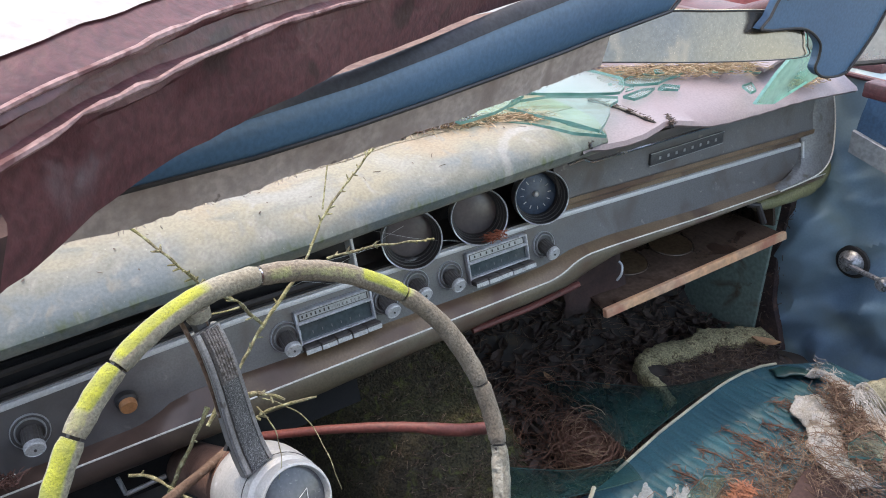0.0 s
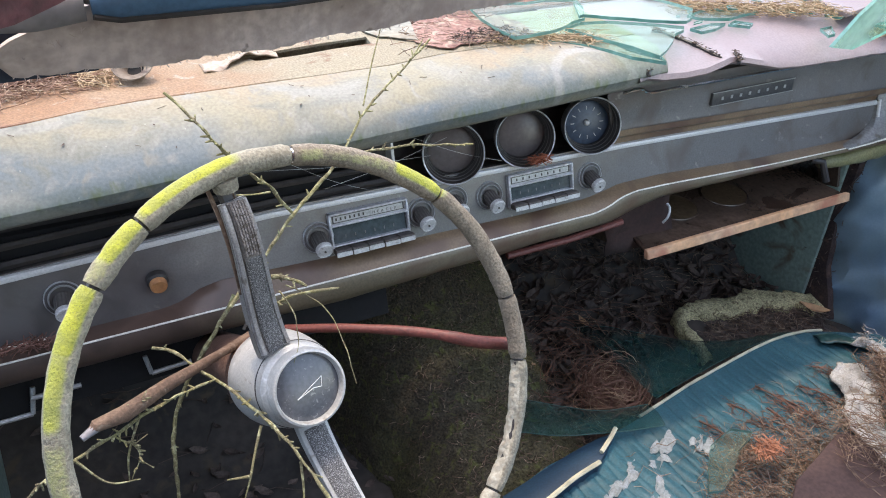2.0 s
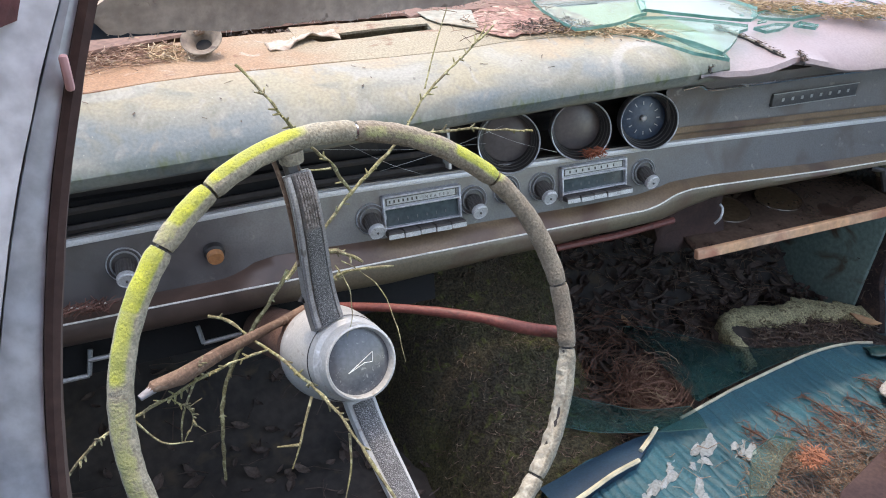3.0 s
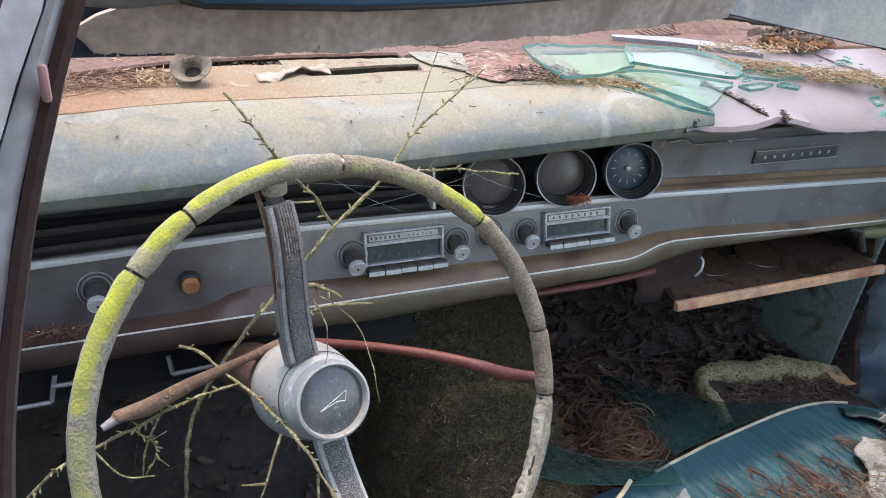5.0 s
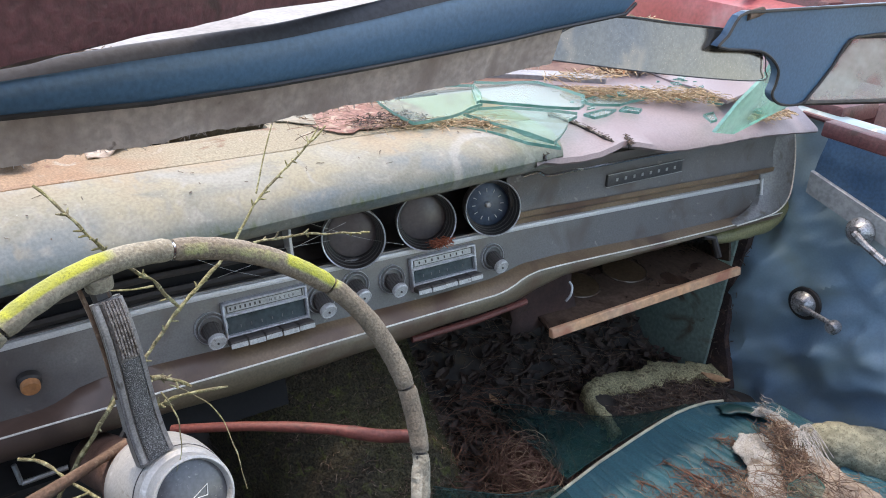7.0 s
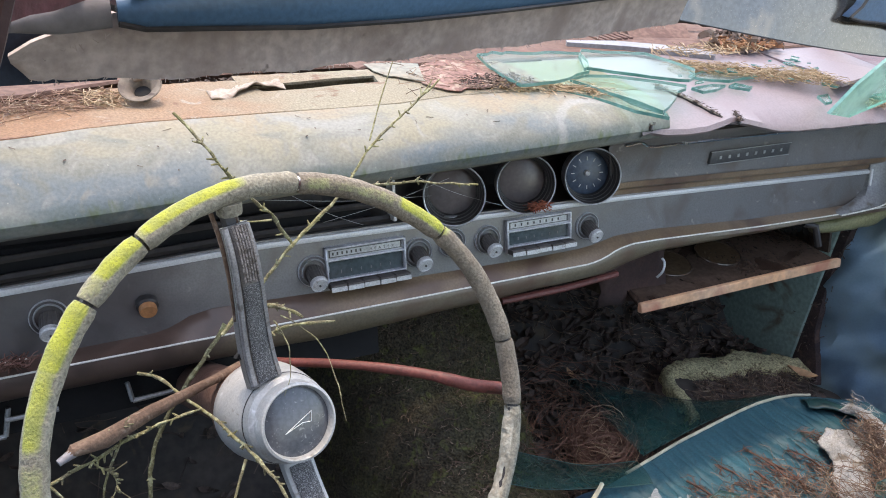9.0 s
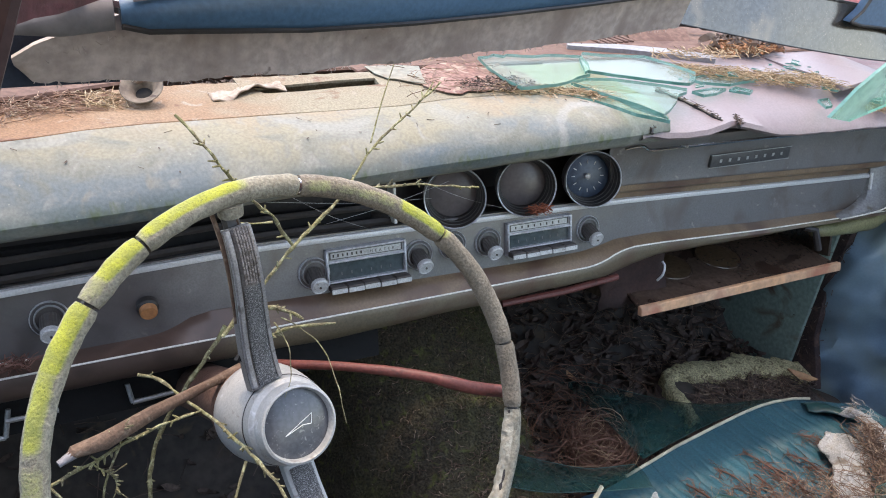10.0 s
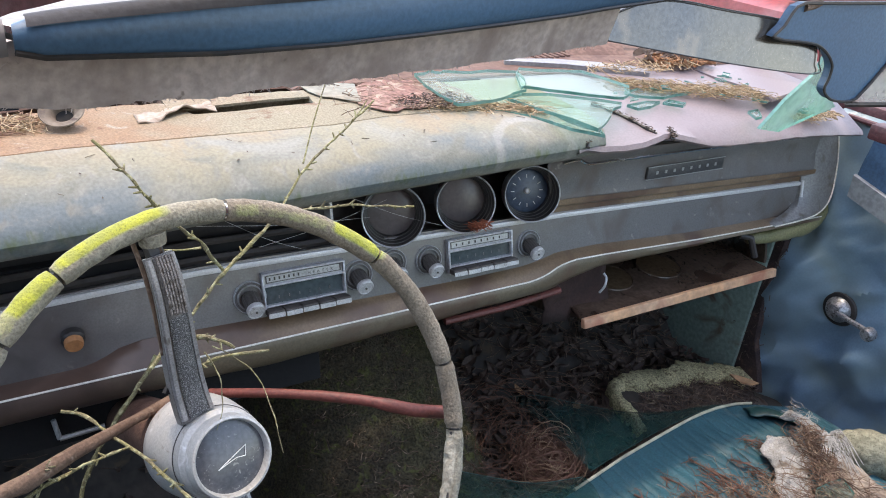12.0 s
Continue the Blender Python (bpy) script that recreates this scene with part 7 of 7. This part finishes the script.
flap = part("vinyl_flap", drape([(0.944, -0.122, 0.474), (0.984, -0.144, 0.476), (1.000, -0.179, 0.478), (0.995, -0.206, 0.480)], [(0.925, -0.150, 0.484), (0.950, -0.168, 0.488), (0.962, -0.190, 0.492), (0.968, -0.205, 0.496)], 30, 8, 0.006, 5, 0.003), mat("dark green vinyl", (0.012, 0.050, 0.050), (0.020, 0.070, 0.066), 0.35, 0, 14, 300, 0.1), seat, "dark green torn vinyl flap")
flap.modifiers.new("thick", "SOLIDIFY").thickness = 0.002
# roll of pale foam against the door
roll = part("foam_roll", tube(curve([(0.968, -0.276, 0.508), (0.995, -0.310, 0.508), (1.030, -0.355, 0.508), (1.065, -0.44, 0.508), (1.08, -0.6, 0.508)], 40), [(0.033 + 0.0004 * i + 0.0015 * math.sin(i * 0.7)) * min(1, 0.55 + i * 0.06) for i in range(41)], 18, True, 0.1), mat("pale lichened foam", (0.30, 0.285, 0.20), (0.235, 0.235, 0.175), 1.0, 0, 14, 90, 0.8, (0.10, 0.10, 0.07), 0.60, 420, grain=0.4, bump_dist=0.004))
tagged(roll, "pale speckled foam roll against the door", "foam")

# ---- door fittings ----
M_DULL = mat("pitted dull chrome", (0.42, 0.42, 0.43), (0.27, 0.27, 0.28), 0.32, 0.6, 50, 400, 0.3, (0.10, 0.095, 0.09), 0.60, 130, rough2=0.6, grain=0.4)
crank = new("window_crank")
crank.parent = door
KM = Matrix.Translation((1.146, -0.120, 0.636)) @ Matrix.Rotation(radians(-90), 4, "Y")
part("boss", moved(lathe([(0.024, 0.0), (0.0245, 0.006), (0.021, 0.012), (0.015, 0.017), (0.013, 0.023), (0.0001, 0.025)], 24, False), KM), M_DULL, crank, "dull chrome crank boss")
part("backing_ring", moved(lathe([(0.025, -0.002), (0.033, 0.0), (0.031, 0.004), (0.025, 0.005)], 28), KM), M_BLACK, crank, "black crank backing ring")
part("arm", tube([(1.126, -0.120, 0.636), (1.122, -0.152, 0.637), (1.118, -0.196, 0.638)], [0.0065, 0.005, 0.005], 8), M_DULL, crank)
part("grip", moved(lathe([(0.007, 0.0), (0.012, 0.004), (0.013, 0.016), (0.009, 0.022), (0.0001, 0.023)], 18, False), Matrix.Translation((1.122, -0.198, 0.638)) @ Matrix.Rotation(radians(-90), 4, "Y")), M_DULL, crank)
handle = new("door_handle")
handle.parent = door
HM = Matrix.Translation((1.121, -0.184, 0.818)) @ Matrix.Rotation(radians(-90), 4, "Y")
part("boss", moved(lathe([(0.024, 0.0), (0.024, 0.005), (0.017, 0.010), (0.012, 0.020), (0.0001, 0.022)], 24, False), HM), M_DULL, handle, "dull chrome handle boss")
part("lever", tube([(1.100, -0.184, 0.818), (1.094, -0.210, 0.809), (1.094, -0.250, 0.794)], [0.007, 0.006, 0.006], 8), M_DULL, handle)
rows = []
for y in np.linspace(-0.07, -0.9, 20):
    z = 0.865 - 0.06 * (-0.07 - y) / 0.25 if y > -0.32 else 0.805
    rows.append([(1.135, y, z - 0.022), (1.124, y, z - 0.02), (1.120, y, z + 0.02), (1.126, y, z + 0.022)])
part("worn_strip", grid(rows, caps=True), mat("grey worn vinyl", (0.30, 0.31, 0.32), (0.36, 0.36, 0.36), 0.7, 0, 10, 120, 0.2), door, "worn grey strip")
rows = []
for y in np.linspace(-0.075, -0.9, 30):
    z = 0.865 - 0.06 * (-0.07 - y) / 0.25 if y > -0.32 else 0.805
    rows.append([(1.122 + 0.004 * noise.noise(Vector((y * 20, k * 3, 1))) + 0.012 * k, y, z + 0.024 + (0.955 - z - 0.024) * k) for k in (0.0, 0.2, 0.4, 0.6, 0.8, 1.0)])
part("upper_panel", grid(rows), mat("deep navy vinyl", (0.022, 0.06, 0.12), (0.04, 0.09, 0.16), 0.35, 0, 8, 200, 0.1), door, "deep blue upper door panel")
part("sill_trim", tube([(1.166, y, 0.965) for y in np.linspace(0.0, -0.95, 20)], 0.005, 8), M_MAROON, door, "maroon sill edge")
# rotten rubber and rust in the gap between door and kick panel
rows = []
for i, z in enumerate(np.linspace(0.76, 0.40, 40)):
    w = 0.002 * noise.noise(Vector((0, 0, z * 60)))
    a, b = lerp_table(z, [(0.40, -0.055), (0.45, -0.035), (0.50, -0.012), (0.61, 0.001), (0.76, -0.008)]), lerp_table(z, [(0.40, 1.145), (0.54, 1.118), (0.61, 1.122), (0.70, 1.140), (0.76, 1.150)])
    rows.append([(1.118, a + 0.004 + w, z), (1.108 + w, a + 0.008 + w, z), (1.106 - w, a + 0.020 + w, z), (1.108, 0.034 + w, z), (b, 0.045, z)])
part("hinge_rubber", grid(rows), mat("rotten brown rubber", (0.034, 0.020, 0.019), (0.062, 0.036, 0.032), 0.8, 0, 25, 260, 0.6, (0.11, 0.06, 0.045), 0.62, 50, grain=0.4), door, "rotten brown rubber along the hinge edge")
# hinge gap debris between door and kick panel
litter("hinge_litter", sticks(150, lambda r: (1.120 + r.uniform(-0.010, 0.012), 0.015 + r.uniform(-0.02, 0.02), r.uniform(0.42, 0.72)), 0.06, 0.0010, 51, 3.5, 0.3), M_LEAF, "rust and stalks in the door hinge gap", "litter")

# ---- under the dash ----
br = thing("pedal_bracket", "bare metal bracket under the dash", "bracket")
for a, b in (((-0.133, 0.02, 0.735), (-0.130, 0.02, 0.712)), ((-0.130, 0.02, 0.712), (-0.085, 0.02, 0.714)), ((-0.290, 0.02, 0.703), (-0.256, 0.02, 0.703)), ((-0.256, 0.02, 0.703), (-0.249, 0.02, 0.734)), ((-0.253, 0.018, 0.722), (-0.203, 0.018, 0.722))):
    part("bar", tube([D(*a), D(*b)], 0.0028, 6), M_NAMESTRIP, br)
# Sheets painted near-black to give the shade under the dash.
under = part("under_panel", dash(join(slab(-0.30, 0.17, 0.03, 0.05, 0.70, 0.90, 0.0), slab(0.17, 0.56, 0.06, 0.08, 0.80, 0.90, 0.0))), M_VOID, dashboard, "near-black sheets for the shade behind the dash")
part("glovebox_liner", dash(join(slab(0.562, 1.04, 0.17, 0.178, 0.70, 0.86, 0.0), slab(0.562, 1.04, 0.03, 0.17, 0.852, 0.86, 0.0), slab(0.556, 0.562, 0.03, 0.178, 0.70, 0.86, 0.0), slab(1.04, 1.046, 0.03, 0.178, 0.70, 0.86, 0.0))), M_TRAY, dashboard, "brown glovebox liner")
crumple = [[D(0.520 + 0.018 * i + 0.004 * noise.noise(Vector((i, j, 3))), 0.022 - 0.012 * noise.noise(Vector((i * 0.8, j * 0.9, 1))), 0.762 - 0.013 * j + 0.004 * i * (1 - j / 5) + 0.004 * noise.noise(Vector((i, j, 7)))) for j in range(6)] for i in range(8)]
part("rusted_flap", grid(crumple), mat("red-brown rust flakes", (0.030, 0.015, 0.012), (0.050, 0.024, 0.018), 0.95, 0, 20, 200, 0.4), dashboard, "crumpled rusty flap under the roll").modifiers.new("thick", "SOLIDIFY").thickness = 0.002
part("lower_rod", tube([D(0.345, 0.01, 0.744), D(0.44, 0.0, 0.748), D(0.535, 0.0, 0.754)], 0.005, 8), M_LEVER, dashboard, "rusty rod under the roll")
part("latch", tube(curve([D(0.612, 0.0, 0.735), D(0.617, -0.006, 0.745), D(0.622, -0.004, 0.757), D(0.620, 0.0, 0.764)], 10), 0.0019, 8), M_NAMESTRIP, lid)
part("lid_bracket", tube([D(0.93, 0.0, 0.775), D(0.945, -0.01, 0.77), D(0.955, -0.012, 0.735)], 0.006, 8), M_BLACK, lid)

# ---- beyond the passenger side ----
cs = part("cowl_side", slab(1.31, 1.46, -0.06, 2.14, 0.30, 0.985, 0.02), M_MAROON)
cs_top = part("cowl_side_top", slab(1.185, 1.308, -0.06, 0.60, 0.955, 0.99, 0.008), M_MAROON)
tagged(cs_top, "maroon panel between cowl and wing", "car panel", kind="structure")
tagged(cs, "maroon front wing beside the cowl", "car wing", kind="structure")
vent = thing("vent_window", "dusty passenger vent window with a black seal", "car window")
vo = [(1.015, -0.067), (1.131, -0.120), (1.142, -0.166), (1.142, -0.30), (1.054, -0.30), (1.054, -0.196)]
part("pane", ([(1.03, y, z) for z, y in vo] + [(1.034, y, z) for z, y in vo], [tuple(range(6)), tuple(range(11, 5, -1))]), glass_mat("dusty glass", (0.85, 0.9, 0.88), 0.1, alpha_dirt=0.30, dirt=(0.42, 0.42, 0.38)), vent, smooth=False).visible_shadow = False
part("seal", tube([(1.03, y, z) for z, y in vo + vo[:1]], 0.004, 8), M_BLACK, vent, "black rubber seal")
part("sill", slab(1.03, 1.06, -0.34, -0.115, 0.975, 1.000, 0.004), M_MAROON, vent, "maroon sill")
part("pivot", tube([(0.592, -0.240, 1.199), (0.622, -0.236, 1.202)], 0.005, 10), M_STALK, visor2, "rusty pivot rod")
red = thing("parked_car", "faded red car parked alongside on bare ground", "car")
M_RED = mat("faded red paint", (0.26, 0.03, 0.035), (0.30, 0.08, 0.085), 0.35, 0, 2, 60, 0.1, (0.44, 0.28, 0.29), 0.60, 1.6, spot_soft=0.14)
prof = [(-1.2, 0.32), (-1.28, 0.55), (-1.24, 0.78), (-0.95, 0.88), (-0.2, 0.92), (0.6, 0.93), (1.8, 0.93), (2.7, 0.90), (3.3, 0.84), (3.42, 0.68), (3.40, 0.32)]
rows = [[(x, y, 0.32 + (z - 0.32) * s) for y, z in prof] for x, s in ((2.66, 0.80), (2.68, 0.93), (2.75, 0.985), (2.9, 1.0), (3.6, 1.03), (4.3, 1.0), (4.45, 0.985), (4.52, 0.93), (4.54, 0.80))]
part("body", grid(rows, close_v=True, caps=True), M_RED, red)
cab = [(-0.35, 0.90), (0.05, 1.28), (0.35, 1.36), (1.05, 1.35), (1.45, 1.22), (1.85, 0.90)]
part("cabin", grid([[(x, y, 0.90 + (z - 0.90) * s) for y, z in cab] for x, s in ((2.78, 0.0), (2.84, 0.55), (2.94, 0.95), (3.1, 1.0), (4.1, 1.0), (4.26, 0.95), (4.36, 0.55), (4.42, 0.0))]), M_MAROON, red, "dark maroon cabin roof")
for y in (-0.4, 2.5):
    wl = part("wheel", moved(lathe([(0.10, -0.09), (0.20, -0.09), (0.30, -0.10), (0.33, -0.06), (0.33, 0.06), (0.30, 0.10), (0.20, 0.09), (0.10, 0.09)], 28), Matrix.Translation((2.75, y, 0.33)) @ Matrix.Rotation(radians(90), 4, "Y")), M_BLACK, red)
for y in (0.9, 1.25):
    part("trim", slab(2.70, 4.50, y, y + 0.05, 0.935, 0.965, 0.01), M_MAROON, red)
litter("straw_litter", sticks(260, blob(1.28, 0.60, 0.16, 0.08, lambda x, y: 1.005), 0.05, 0.0012, 61, 0.4), M_STRAW, "straw heaped on the bonnet edge", "straw")
litter("straw_litter", sticks(500, blob(0.10, 0.52, 0.35, 0.10, lambda x, y: 1.01), 0.05, 0.0010, 62, 0.3), M_NEEDLE, "orange needles along the bonnet edge", "pine needles")

# cracks in the mauve pad, filled with dark crumbs
rnd = random.Random(9)
for pts in ([(0.606, 0.056, 1.0075), (0.617, 0.046, 1.006), (0.629, 0.017, 1.002), (0.638, -0.015, 0.997), (0.644, -0.043, 0.993)], [(0.517, 0.004, 1.006), (0.515, -0.022, 1.002), (0.517, -0.039, 0.996), (0.512, -0.056, 0.990)], [(0.676, -0.034, 0.993), (0.668, -0.050, 0.991), (0.658, -0.062, 0.989)]):
    c = curve(pts, 14)
    cr = thing("pad_crack", "dark crumbling crack in the mauve pad", "crack", "cracks in the pad")
    part("gap", tube([p + Vector((0.001 * noise.noise(p * 300), 0, 0)) for p in c], [0.0018 + 0.0016 * math.sin(i * 0.9) ** 2 for i in range(15)], 6), M_BLACK, cr)
    part("crumbs", flakes(60, lambda r: c[r.randrange(15)] + Vector((r.uniform(-0.004, 0.004), r.uniform(-0.004, 0.004), 0.003)), 0.006, 3), M_LEAF, cr, smooth=False)

# rough yellow-green grass on the ground between the cars
rg = random.Random(77)
V, F = [], []
for _ in range(5200):
    gx, gy = rg.uniform(1.5, 6.5), rg.uniform(-2.5, 7.0)
    if 2.6 < gx < 4.6 and -1.3 < gy < 3.5:
        continue
    a, L = rg.uniform(0, 6.28), rg.uniform(0.06, 0.22)
    w = Vector((math.cos(a), math.sin(a), 0)) * 0.006
    t = Vector((rg.uniform(-0.06, 0.06), rg.uniform(-0.06, 0.06), L))
    p = Vector((gx, gy, -0.005))
    o = len(V)
    V += [p - w, p + w, p + t * 0.55 + w * 0.7, p + t * 0.55 - w * 0.7, p + t + Vector((t.x, t.y, 0)) * 0.5]
    F += [(o, o + 1, o + 2, o + 3), (o + 3, o + 2, o + 4)]
litter("grass", (V, F), mat("yellow-green grass", (0.20, 0.24, 0.05), (0.34, 0.30, 0.10), 0.8, 0, 2, 40, 0.0), "rough yellow-green grass beyond the car", "grass")
